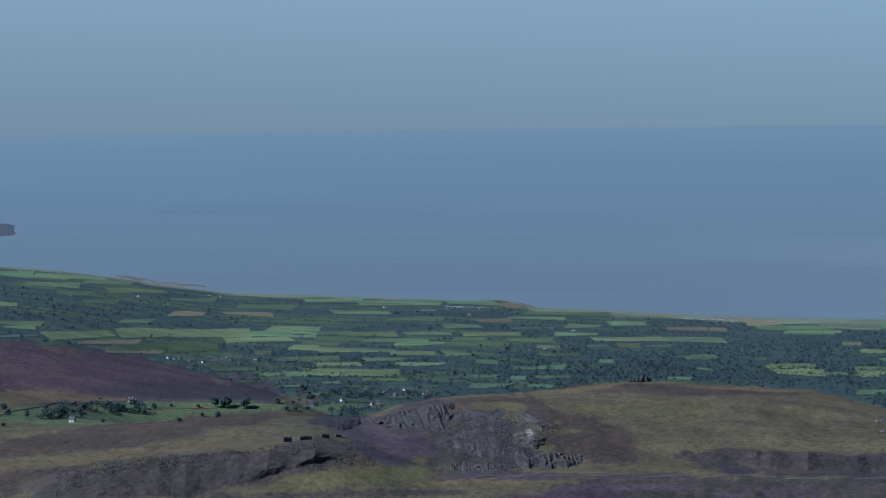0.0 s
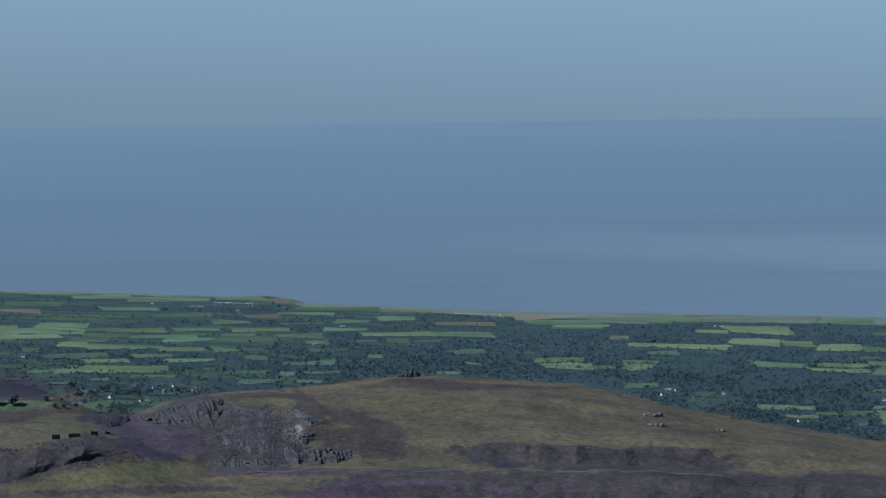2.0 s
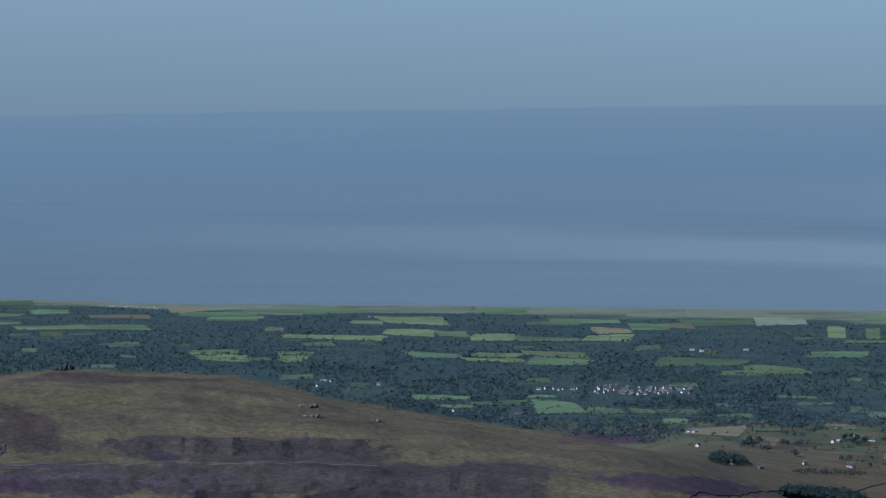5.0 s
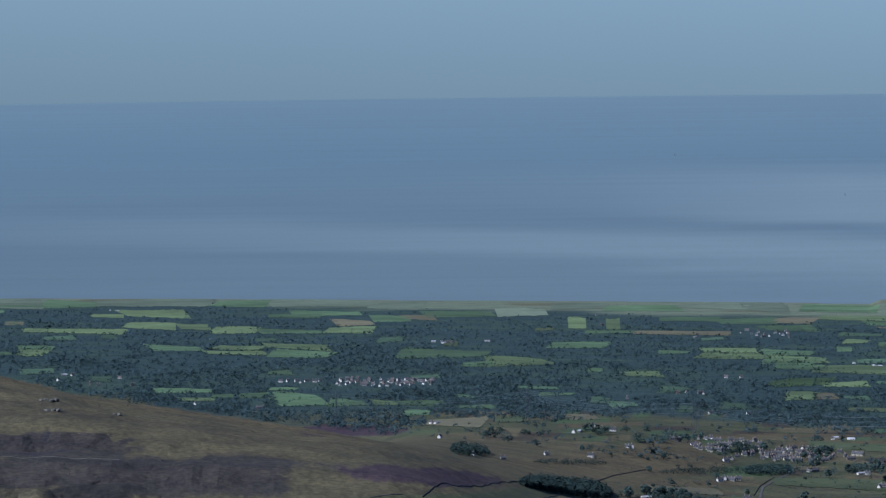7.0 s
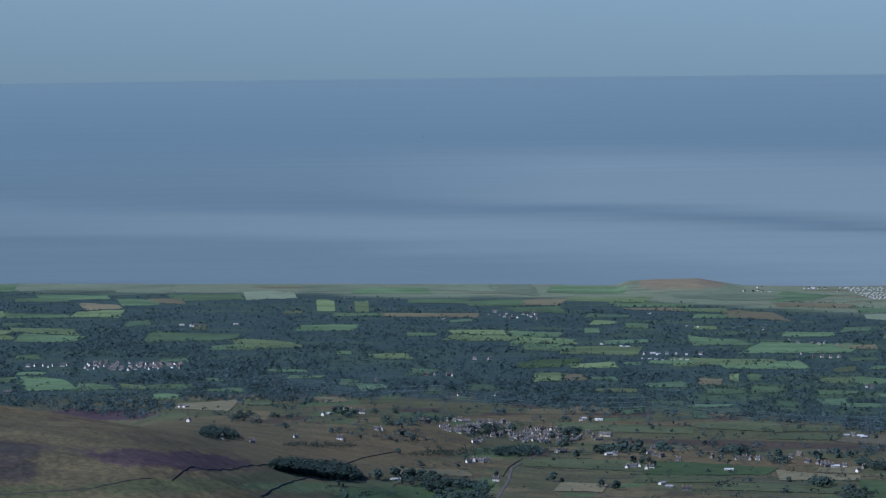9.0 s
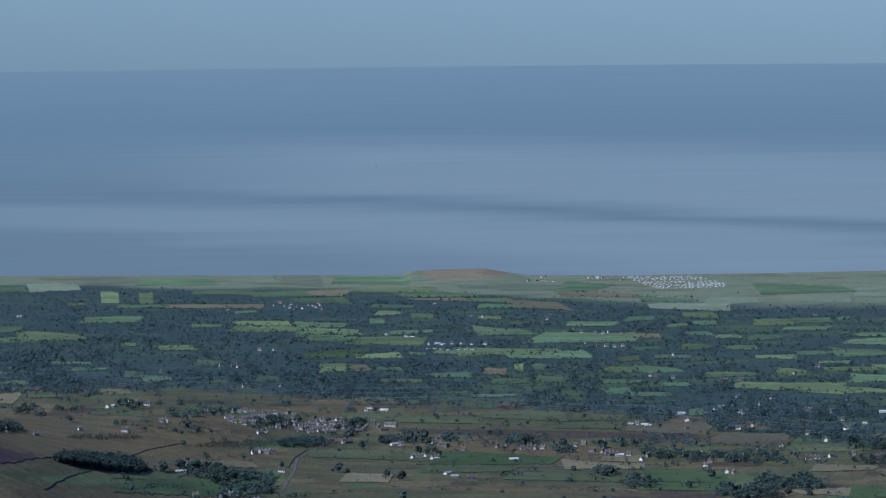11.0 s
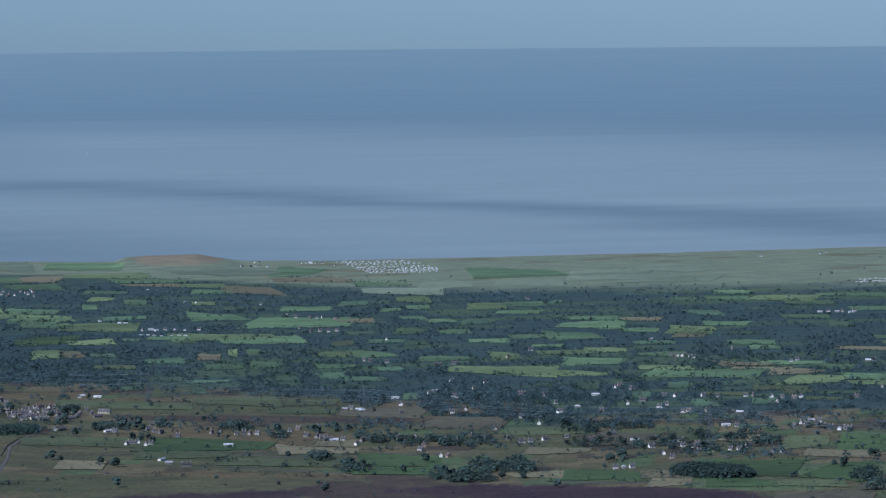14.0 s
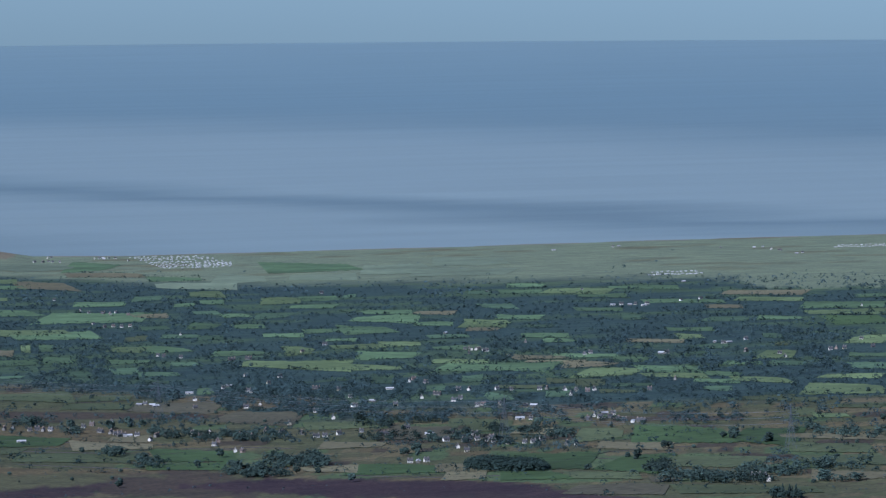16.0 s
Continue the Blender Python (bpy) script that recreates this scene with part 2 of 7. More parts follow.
def ground(bearing, rng):
    """Height of the ground at bearings (degrees) and ranges (metres) from the lookout."""
    b, d = np.broadcast_arrays(np.asarray(bearing, float), np.asarray(rng, float))
    shore = EYE[2] / SHORE(b)
    plain = np.minimum(RISE * (EYE[2] / COAST(b) - d), 0.35 * (shore - d))
    x, y = d * np.sin(np.radians(b)), d * np.cos(np.radians(b))
    plain = plain + 0.5 * ripple(x, y, 55.0, 1.0) * ease(shore - d, 30, 250)
    plain = np.where(plain < 0, np.maximum(plain * 0.6, -9.0), plain + 0.5 * ease(plain, 0, 1.0))
    # the old fort on its sea-cut mound, and the low cliff point further west
    back = shore - d
    plain = plain + np.interp(b, [4.85, 5.0, 5.35, 6.05, 6.35, 6.7], [0, 2.4, 3.2, 3.9, 2.0, 0]) * ease(back, -2, 14) * (1 - ease(back, 60, 170))
    plain = plain + np.interp(b, [-13.4, -12.9, -12.5, -12.3], [0, 2.2, 1.4, 0]) * ease(back, -2, 10) * (1 - ease(back, 60, 200))
    hill = 1 - ease(b, -2.5, 3.2)
    # a low shoulder carries the end of the hill out into the fields
    shoulder = 8.5 * ease(b, -3.6, -1.2) * (1 - ease(b, 0.6, 4.2))
    plain = plain + shoulder * (1 - ease(d, 930, 1200))
    stations = [0, 60, 140, 300, 480, 560, 650, 668, 690, 705, 735, 762, 815, 860, 905, 965, 6000]
    eye = EYE[2]
    lev = lambda line, r: eye - line(b) * r
    flat = lambda r: RISE * (EYE[2] / COAST(b) - r)
    west = 1 - ease(b, -15.3, -13.6)
    heights = [eye - 1.7 + 0 * b, 188 + 0 * b, 140 + 0 * b, 108 + 0 * b, 98 + 0 * b, 100 + 0 * b]
    for r, line in ((650, FRONT), (668, TIP_EDGE), (690, SHELF), (705, BANK), (735, BROW), (762, CREST)):
        heights.append(flat(r) + hill * (lev(line, r) - flat(r)))
    heights.append(flat(815) + np.maximum(hill * 8 * (1 - west), shoulder))
    heights.append(flat(860) + shoulder + west * (lev(MOOR_FOOT, 860) - flat(860)))
    heights.append(flat(905) + shoulder + west * (lev(MOOR, 905) - flat(905)))
    heights.append(flat(965) + 0.5 + 0.5 * ripple(965 * np.sin(np.radians(b)), 965 * np.cos(np.radians(b)), 55.0, 1.0) + shoulder * (1 - ease(965.0, 930, 1200)))
    # towards its end the hill runs out into the fields without a brow
    run_out = ease(b, -4.4, -3.0)
    f_crest, f_plain = (eye - heights[11]) / 762, (eye - heights[15]) / 965
    for i in (12, 13, 14):
        level = eye - stations[i] * (f_crest + (f_plain - f_crest) * (stations[i] - 762) / 203)
        heights[i] = heights[i] + run_out * (1 - ease(b, 2.5, 4.0)) * (level - heights[i])
    z = plain.copy()
    for i in range(len(heights) - 1):
        k = (d - stations[i]) / (stations[i + 1] - stations[i])
        here = (k >= 0) & (k < 1)
        z = np.where(here, heights[i] + (heights[i + 1] - heights[i]) * k, z)
    # small swells, and gullied spoil on the scarp and the tips
    near = ease(d, 640, 655) * (1 - ease(d, 770, 800)) * hill
    z = z + near * 0.75 * grain(x / 9.0, y / 9.0, 5, 0.6)
    return z


def place(bearing, rng, lift=0.0):
    return Vector((rng * math.sin(radians(bearing)), rng * math.cos(radians(bearing)), float(ground(bearing, rng)) + lift))


RANGES = np.concatenate([np.arange(642, 1000, 1.0), np.arange(1000, 3400, 4.0)])


def sight(bearing, fall):
    """The range at which a line of sight on that bearing, falling by that much a metre, meets the ground."""
    hits = ground(bearing, RANGES) >= EYE[2] - fall * RANGES
    return float(RANGES[int(np.argmax(hits))]) if hits.any() else 3400.0


def mesh_of(name, verts, faces):
    """A mesh from arrays of corners and of three- or four-cornered faces."""
    verts, faces = np.asarray(verts, np.float32), np.asarray(faces, np.int32)
    me = bpy.data.meshes.new(name)
    me.vertices.add(len(verts))
    me.vertices.foreach_set("co", verts.ravel())
    k = faces.shape[1]
    me.loops.add(faces.size)
    me.loops.foreach_set("vertex_index", faces.ravel())
    me.polygons.add(len(faces))
    me.polygons.foreach_set("loop_start", np.arange(0, faces.size, k, dtype=np.int32))
    me.update(calc_edges=True)
    return me


def grid_faces(rows, cols):
    i = np.arange(rows - 1)[:, None] * cols + np.arange(cols - 1)[None, :]
    return np.stack([i, i + 1, i + cols + 1, i + cols], -1).reshape(-1, 4)


# ---- ground ----
GRASS, HEATHER, BROWN = (0.101, 0.092, 0.055), (0.062, 0.046, 0.055), (0.064, 0.053, 0.043)
SPOIL, SCREE, STRAW = (0.057, 0.053, 0.047), (0.071, 0.060, 0.070), (0.116, 0.098, 0.056)
TURF = (0.112, 0.110, 0.052)
MEADOW, GREEN, ROUGH = (0.098, 0.096, 0.050), (0.080, 0.122, 0.058), (0.092, 0.095, 0.053)
PALE, DARK, WOODLAND = (0.30, 0.29, 0.27), (0.046, 0.043, 0.048), (0.044, 0.072, 0.068)
BROW_HEATHER = (0.047, 0.034, 0.039)
FORT = (0.215, 0.185, 0.125)
OLIVE, LAWN = (0.078, 0.088, 0.047), (0.094, 0.134, 0.064)
SHORE_GREEN, SAND, SANDY = (0.168, 0.206, 0.134), (0.22, 0.19, 0.15), (0.150, 0.138, 0.086)
# drifts of other cover, a few of them painted light or shade: bearing, fall of the line of sight (thousandths), half
# spread in degrees, half depth (thousandths), slant
DRIFTS = []
# DARK between bearings -9.4 and -7.1 is shade painted into the scarp's hollows
DRIFTS += [
    (-20.18, 103.2, 4.14, 7.51, 2.1, HEATHER), (-17.38, 110.0, 1.49, 2.45, 1.0, DARK), (-19.86, 110.3, 0.99, 1.44, 0.3, STRAW),
    (-17.30, 114.5, 1.57, 1.59, -0.0, GREEN), (-19.70, 115.0, 0.83, 2.02, 0.0, GREEN), (-18.05, 118.2, 0.50, 0.87, -1.7, STRAW),
    (-19.70, 118.2, 0.91, 1.01, -1.4, ROUGH), (-18.30, 120.4, 2.40, 3.18, -1.9, BROWN), (-19.88, 131.7, 1.08, 3.75, -1.7, BROWN),
    (-18.55, 126.0, 2.15, 1.16, -1.7, STRAW), (-16.48, 121.4, 0.74, 2.31, 1.7, GRASS), (-17.48, 131.3, 2.40, 4.91, -1.0, SPOIL),
    (-15.57, 125.8, 0.91, 2.60, -0.3, SPOIL), (-18.98, 134.3, 0.99, 4.33, -3.5, SPOIL), (-15.64, 119.5, 0.66, 2.31, 1.7, ROUGH),
    (-14.78, 132.9, 1.08, 2.45, -1.0, MEADOW), (-16.07, 135.0, 1.08, 1.01, -2.8, STRAW), (-15.33, 137.1, 1.99, 1.16, 0.0, SPOIL),
]
DRIFTS += [
    (-14.56, 122.3, 0.79, 4.04, 3.5, SCREE), (-14.02, 125.0, 0.41, 2.89, 0.0, SCREE), (-15.31, 118.1, 0.37, 1.30, 0.0, DARK),
    (-14.10, 117.4, 0.46, 3.75, -5.2, SPOIL), (-13.56, 117.8, 0.25, 3.61, 5.2, BROWN), (-12.98, 124.5, 0.91, 7.94, 3.5, SPOIL),
    (-13.45, 130.3, 0.58, 3.18, 0.0, SPOIL), (-12.89, 113.9, 0.74, 1.44, 0.0, BROWN), (-12.98, 115.0, 0.33, 1.01, 1.7, MEADOW),
    (-12.42, 122.8, 0.07, 1.88, 0.0, PALE), (-12.32, 126.9, 0.25, 1.44, 0.0, MEADOW), (-12.27, 118.1, 0.37, 2.02, 10.5, SPOIL),
    (-12.03, 129.1, 0.41, 2.02, 0.0, DARK), (-12.06, 117.1, 0.66, 1.30, 7.9, BROWN), (-11.40, 126.3, 0.62, 3.75, 2.6, BROWN),
    (-11.40, 117.5, 0.74, 1.44, -1.7, BROWN), (-10.23, 111.1, 1.82, 1.30, 0.5, BROWN), (-10.65, 116.2, 1.08, 2.31, 0.0, MEADOW),
]
DRIFTS += [
    (-11.91, 133.5, 1.90, 0.87, 0.0, SCREE), (-12.74, 134.1, 1.24, 0.87, -0.5, STRAW), (-11.41, 138.0, 0.99, 1.44, -0.3, HEATHER),
    (-9.41, 129.0, 0.74, 2.60, 0.0, SPOIL), (-9.83, 129.4, 0.17, 2.60, 5.2, SPOIL), (-9.34, 131.4, 0.33, 2.31, 0.0, DARK),
    (-8.26, 131.6, 0.83, 2.31, 0.0, SPOIL), (-7.34, 130.8, 0.25, 2.60, 7.0, DARK), (-7.01, 132.7, 1.08, 2.31, 0.0, SPOIL),
    (-7.18, 130.8, 0.18, 2.02, 5.2, DARK), (-9.42, 136.3, 2.73, 2.60, 0.0, SPOIL), (-7.26, 137.5, 4.14, 2.31, 0.0, SPOIL),
    (-11.01, 137.1, 1.08, 2.02, 0.0, SCREE), (-6.26, 119.6, 0.50, 1.44, 1.7, ROUGH), (-4.75, 138.1, 1.49, 3.18, 0.0, SPOIL),
    (-6.83, 138.6, 2.48, 3.18, 0.0, SPOIL), (-8.58, 138.9, 1.24, 2.02, 0.0, SCREE), (-7.16, 130.4, 0.28, 2.31, 3.5, DARK),
]
DRIFTS += [
    (-8.16, 130.2, 0.41, 2.02, 0.0, SPOIL), (-2.92, 128.7, 0.70, 1.30, 0.5, HEATHER),
    (-6.46, 138.2, 1.65, 4.33, 0.9, SPOIL), (-4.47, 140.4, 0.91, 3.47, 2.1, SPOIL),
    (-7.44, 131.2, 0.50, 2.31, 0.0, DARK), (-5.89, 142.1, 0.99, 2.60, 1.7, SPOIL), (-2.55, 128.9, 0.62, 1.30, 0.0, HEATHER),
    (-2.92, 128.9, 0.62, 1.44, 0.0, HEATHER), (-2.97, 134.3, 1.32, 1.73, 2.1, GRASS), (-3.64, 142.9, 1.32, 2.89, 1.7, GRASS),
    (-4.09, 142.2, 0.41, 3.47, 0.0, SPOIL), (2.39, 145.8, 0.50, 1.44, 0.0, STRAW),
    (0.39, 138.0, 1.08, 1.16, 0.0, STRAW), (2.98, 140.1, 0.74, 1.44, 0.0, GREEN), (4.23, 144.7, 1.49, 3.18, 0.0, ROUGH),
]
DRIFTS += [
    (6.14, 143.3, 2.15, 2.02, 0.0, STRAW), (6.56, 136.7, 2.07, 2.89, 0.0, ROUGH), (1.46, 138.2, 1.41, 3.75, 0.0, STRAW),
    (4.78, 133.5, 1.24, 1.16, 0.0, STRAW), (6.43, 155.2, 3.48, 2.02, 0.0, BROWN), (9.78, 135.8, 1.24, 1.73, 0.0, STRAW),
    (6.64, 158.1, 1.90, 2.02, -0.3, BROW_HEATHER), (9.05, 158.1, 1.65, 2.17, 0.0, BROWN), (11.56, 158.4, 2.32, 2.31, 0.3, BROW_HEATHER),
    (14.06, 159.6, 1.49, 1.44, 1.4, BROW_HEATHER), (16.98, 158.7, 2.48, 1.73, 0.0, ROUGH), (6.25, 153.2, 2.15, 1.44, 0.0, STRAW),
    (5.41, 155.8, 2.15, 2.02, 0.0, ROUGH), (13.65, 156.9, 2.07, 1.01, 0.0, STRAW), (12.00, 101.0, 2.48, 2.31, 0.0, SHORE_GREEN),
    (18.22, 104.2, 1.32, 2.89, 0.0, SHORE_GREEN), (-0.70, 146.8, 0.99, 1.88, -1.7, OLIVE), (0.39, 149.5, 0.91, 1.73, 0.9, OLIVE),
]
DRIFTS += [
    # the five thin STRAW drifts paint a bright rim of light along the crest
    (-2.15, 148.3, 0.70, 1.01, -1.7, OLIVE), (-3.77, 148.2, 0.74, 1.73, 0.0, OLIVE), (-11.80, 111.0, 0.91, 0.58, -2.1, STRAW),
    (-9.15, 111.0, 0.99, 0.58, 0.9, STRAW), (-7.65, 115.1, 0.74, 0.72, 3.5, STRAW), (-5.99, 121.4, 0.99, 0.72, 2.9, STRAW),
    (-3.92, 127.4, 1.24, 0.72, 2.9, STRAW), (-12.50, 127.9, 0.33, 2.31, 3.5, DARK), (-12.82, 126.8, 0.50, 3.18, 5.2, DARK),
    (-15.57, 126.1, 0.33, 1.44, 0.0, DARK), (-12.67, 89.0, 0.22, 0.58, 1.7, SANDY), (5.78, 96.0, 0.84, 2.4, 0.0, FORT),
    (-3.28, 135.7, 1.16, 1.30, 2.1, GRASS), (-1.71, 140.9, 1.20, 2.45, 1.4, HEATHER), (-4.61, 140.6, 0.95, 4.91, 1.7, SPOIL),
    (-3.20, 143.3, 0.58, 4.91, 5.2, GRASS), (-1.71, 147.7, 1.32, 2.02, 0.0, OLIVE), (0.29, 148.5, 0.99, 1.44, 0.3, LAWN),
]
DRIFTS += [
    (-14.89, 132.3, 1.24, 2.02, -0.9, TURF), (-15.64, 134.9, 1.08, 0.87, -1.7, TURF), (-14.63, 125.3, 0.50, 4.33, 3.5, SCREE),
    (-13.13, 123.5, 0.62, 6.06, 0.0, SPOIL), (-11.55, 123.9, 0.83, 4.91, 2.6, BROWN), (-12.17, 116.0, 0.37, 1.30, 13.1, BROWN),
    (-12.30, 125.5, 0.22, 0.72, 0.0, TURF), (-12.71, 115.0, 0.26, 1.30, 1.7, TURF), (-11.88, 121.6, 0.25, 0.58, 0.0, MEADOW),
    (-12.47, 133.2, 0.62, 1.01, 0.0, SCREE), (-11.56, 138.8, 1.16, 1.73, 0.0, HEATHER), (-11.22, 131.7, 1.32, 0.72, 0.3, MEADOW),
    (-17.53, 113.5, 1.41, 1.16, 0.3, LAWN), (-18.52, 116.6, 1.16, 1.01, -0.3, LAWN), (-17.36, 115.3, 0.99, 0.58, 0.3, LAWN),
    (-18.85, 111.5, 0.50, 0.72, 0.0, STRAW), (-17.53, 114.4, 0.50, 0.22, 0.3, STRAW), (-15.37, 114.6, 0.58, 0.72, 0.0, LAWN),
]
DRIFTS += [
    (-15.79, 112.7, 0.29, 0.87, 0.0, STRAW), (-18.62, 126.5, 1.49, 0.87, -1.7, STRAW), (-17.37, 124.4, 0.99, 0.58, -1.7, STRAW),
    (4.87, 134.0, 0.74, 0.72, 0.0, LAWN), (6.95, 135.4, 1.49, 1.16, 0.0, OLIVE), (3.62, 131.0, 1.24, 0.43, 0.0, STRAW),
    (7.36, 138.7, 2.90, 0.87, 0.5, BROWN), (6.86, 144.8, 1.82, 0.72, 1.0, STRAW), (5.69, 144.7, 0.41, 0.72, 0.0, LAWN),
    (9.28, 149.6, 0.66, 1.30, 0.5, LAWN), (6.94, 149.7, 1.41, 2.60, 0.5, OLIVE), (4.35, 149.4, 0.37, 1.16, 0.0, STRAW),
    (4.27, 154.4, 2.15, 1.88, 0.0, OLIVE), (6.69, 155.1, 1.82, 1.44, 0.0, ROUGH), (11.11, 157.7, 2.73, 1.01, 0.0, BROW_HEATHER),
    (8.19, 156.8, 0.50, 2.02, 1.7, BROWN), (11.53, 154.2, 1.08, 1.01, 0.0, LAWN), (14.02, 156.2, 1.08, 1.16, 0.0, LAWN),
]
DRIFTS += [
    (14.39, 151.5, 0.50, 1.73, 0.0, LAWN), (12.53, 153.6, 0.58, 0.72, 0.9, STRAW), (10.61, 153.9, 0.58, 0.72, 0.9, STRAW),
    (1.78, 150.9, 0.41, 2.02, 0.0, LAWN), (2.90, 149.1, 0.18, 2.17, 0.0, LAWN), (1.88, 133.8, 0.50, 1.44, 1.7, STRAW),
    (2.37, 143.4, 0.99, 0.72, 0.3, STRAW), (11.12, 142.1, 0.58, 0.58, 0.0, LAWN), (12.61, 142.9, 0.99, 0.72, 0.0, LAWN),
    (16.40, 145.5, 1.08, 1.44, 0.0, LAWN), (14.99, 144.3, 0.50, 0.72, 0.0, STRAW), (15.15, 152.3, 0.66, 1.73, 0.0, LAWN),
    (16.57, 151.4, 0.74, 1.30, 0.0, LAWN), (17.40, 150.7, 0.50, 0.87, 0.0, BROWN), (15.40, 147.9, 0.74, 0.72, 0.3, STRAW),
    (18.72, 155.7, 0.54, 1.16, -0.9, STRAW), (18.56, 148.0, 0.46, 0.87, 0.0, LAWN), (16.57, 159.6, 2.15, 1.73, 0.0, OLIVE),
]
DRIFTS += [
    (11.98, 154.2, 0.79, 1.30, 0.0, LAWN), (12.73, 153.6, 0.50, 0.87, 0.9, STRAW), (14.48, 156.7, 0.91, 1.01, 0.0, LAWN),
    (12.47, 160.0, 2.23, 2.17, 0.5, BROW_HEATHER),
]
COLS = np.concatenate([np.arange(-180, -24, 6.0), np.arange(-24, -21.5, 0.5), np.arange(-21.5, -0.5, 0.036), np.arange(-0.5, 20.5, 0.05),
                       np.arange(20.5, 24, 0.5), np.arange(24, 180.1, 6.0)])
ROWS = np.concatenate([[0.01, 8, 25, 60, 100, 140, 200, 300, 400, 480, 560, 610], np.arange(640, 775, 1.2), np.arange(775, 1130, 3.2),
                       np.arange(1130, 2900, 20.0), [2920, 3000, 3200, 3600, 4200, 4940]])


def flat_spread(b, fall):
    """How far each drift of cover reaches, with ragged edges."""
    wobble = ripple(b, fall * 0.06, 0.22, 5.0) * 0.30 + ripple(b, fall * 0.06, 0.07, 6.0) * 0.2 + 0.3 * grain(b * 14, fall * 1.6, 3, 0.7)
    return wobble


def land_cover(b, d, z):
    fall = (EYE[2] - z) / np.maximum(d, 1) * 1000
    x, y = d * np.sin(np.radians(b)), d * np.cos(np.radians(b))
    shore = EYE[2] / SHORE(b)
    col = np.empty(b.shape + (3,))
    col[:] = WOODLAND
    n = ripple(x, y, 26.0, 4.0)

    def lay(mask, colour):
        k = np.clip(mask, 0, 1)[..., None]
        col[:] = col * (1 - k) + np.array(colour) * k

    lay(ease(ripple(x * 0.7, y * 1.6, 30.0, 12.0) + 0.4 * ripple(x, y, 9.0, 13.0), 0.0, 0.5) * np.interp(b, [-20, -12, -10, 3, 7, 20], [0.95, 0.9, 0.3, 0.3, 0.65, 0.7]), GREEN)
    inland = shore - d
    broad = np.interp(b, [-21, -13, -12, -4, 0, 4, 8, 12, 16, 20], [120, 60, 110, 170, 210, 280, 430, 560, 640, 700])
    lay(1 - ease(inland + 40 * n, broad * 0.75, broad), SHORE_GREEN)
    lay(ease(n, 0.35, 0.6) * (1 - ease(inland, broad * 0.5, broad)) * 0.6, STRAW)
    edge = np.interp(b, [2, 5, 7, 8.5, 10, 20], [1165, 1105, 1080, 1030, 955, 935])
    lay((1 - ease(d + 30 * n, edge - 30, edge + 30)) * ease(b, -6, -2), ROUGH)
    # small rough pastures, each with its own grass
    strip = np.floor((fall + 0.5 * ripple(b, fall * 0.1, 0.9, 14.0)) / 1.15).astype(int)
    wide = 0.55 + 0.35 * LATTICE[strip % 256, 7]
    plot = np.floor((b + 3 * LATTICE[strip % 256, 3] + 0.05 * (fall - 140)) / wide).astype(int)
    pick = LATTICE[(strip * 7) % 256, (plot * 13) % 256]
    rough = (d < edge + 20) * ease(b, -3, -1) * 0.8
    for lo, hi, colour in ((-1, -0.62, (0.135, 0.118, 0.068)), (-0.62, -0.3, OLIVE), (0.1, 0.3, OLIVE), (0.3, 0.5, BROWN), (0.5, 0.75, GREEN), (0.75, 0.9, STRAW)):
        lay(rough * (pick >= lo) * (pick < hi), colour)
    lay((1 - ease(d, 960, 985)) * (1 - ease(b, -4, -0.5)), GRASS)
    lay((1 - ease(d, 775, 800)) * (1 - ease(b, 0, 2.5)), GRASS)
    lay((1 - ease(d, 900, 960)) * ease(b, -4.5, -2.8) * (1 - ease(b, 1.0, 3.0)) * 0.85, (0.108, 0.096, 0.056))
    streak = ripple(x * 0.5, y * 2.0, 6.0, 8.0)
    lay(ease(streak, 0.2, 0.8) * (d < 800) * (1 - ease(b, -4, -2) * 0.6) * (1 - ease(b, 0, 2)) * 0.42, BROWN)
    lay(ease(-streak, 0.3, 0.8) * (d < 800) * (1 - ease(b, 0, 2)) * 0.45, STRAW)
    lay((inland < np.interp(b, [-20, 5, 9], [5, 6, 16])) & (inland > -30), SAND)
    wob = flat_spread(b, fall)
    for cb, cf, hb, hf, slant, colour in DRIFTS:
        u, v = (b - cb) / hb, (fall - cf - slant * (b - cb)) / hf
        lay((1 - ease(u * u + v * v + wob * 1.3, 0.75, 1.25)) * 0.92 * (d > 640), colour)
    return col


def build_ground():
    b, d = np.meshgrid(COLS, ROWS)
    z = ground(b, d)
    far = ease(np.abs(b), 22, 40)
    swell = 70 + 30 * np.sin(np.radians(b) * 5) + 14 * np.sin(d / 160 + b / 9)
    z = z * (1 - far) + far * np.where(d < 200, z, np.minimum(z, 215) * 0.3 + swell)
    z = np.where((far > 0) & (d > 4900), np.minimum(z, 60), z)
    x, y = d * np.sin(np.radians(b)), d * np.cos(np.radians(b))
    me = mesh_of("ground", np.stack([x, y, z], -1).reshape(-1, 3), grid_faces(len(ROWS), len(COLS)))
    at = me.color_attributes.new("cover", "FLOAT_COLOR", "POINT")
    c = np.ones((z.size, 4), np.float32)
    c[:, :3] = land_cover(b, d, z).reshape(-1, 3)
    at.data.foreach_set("color", c.ravel())
    me.polygons.foreach_set("use_smooth", np.ones(len(me.polygons), bool))
    me.materials.append(LAND)
    return tagged(new("ground", me), "heather moor, quarried hill and low coastal farmland down to the shore", "ground", kind="structure")


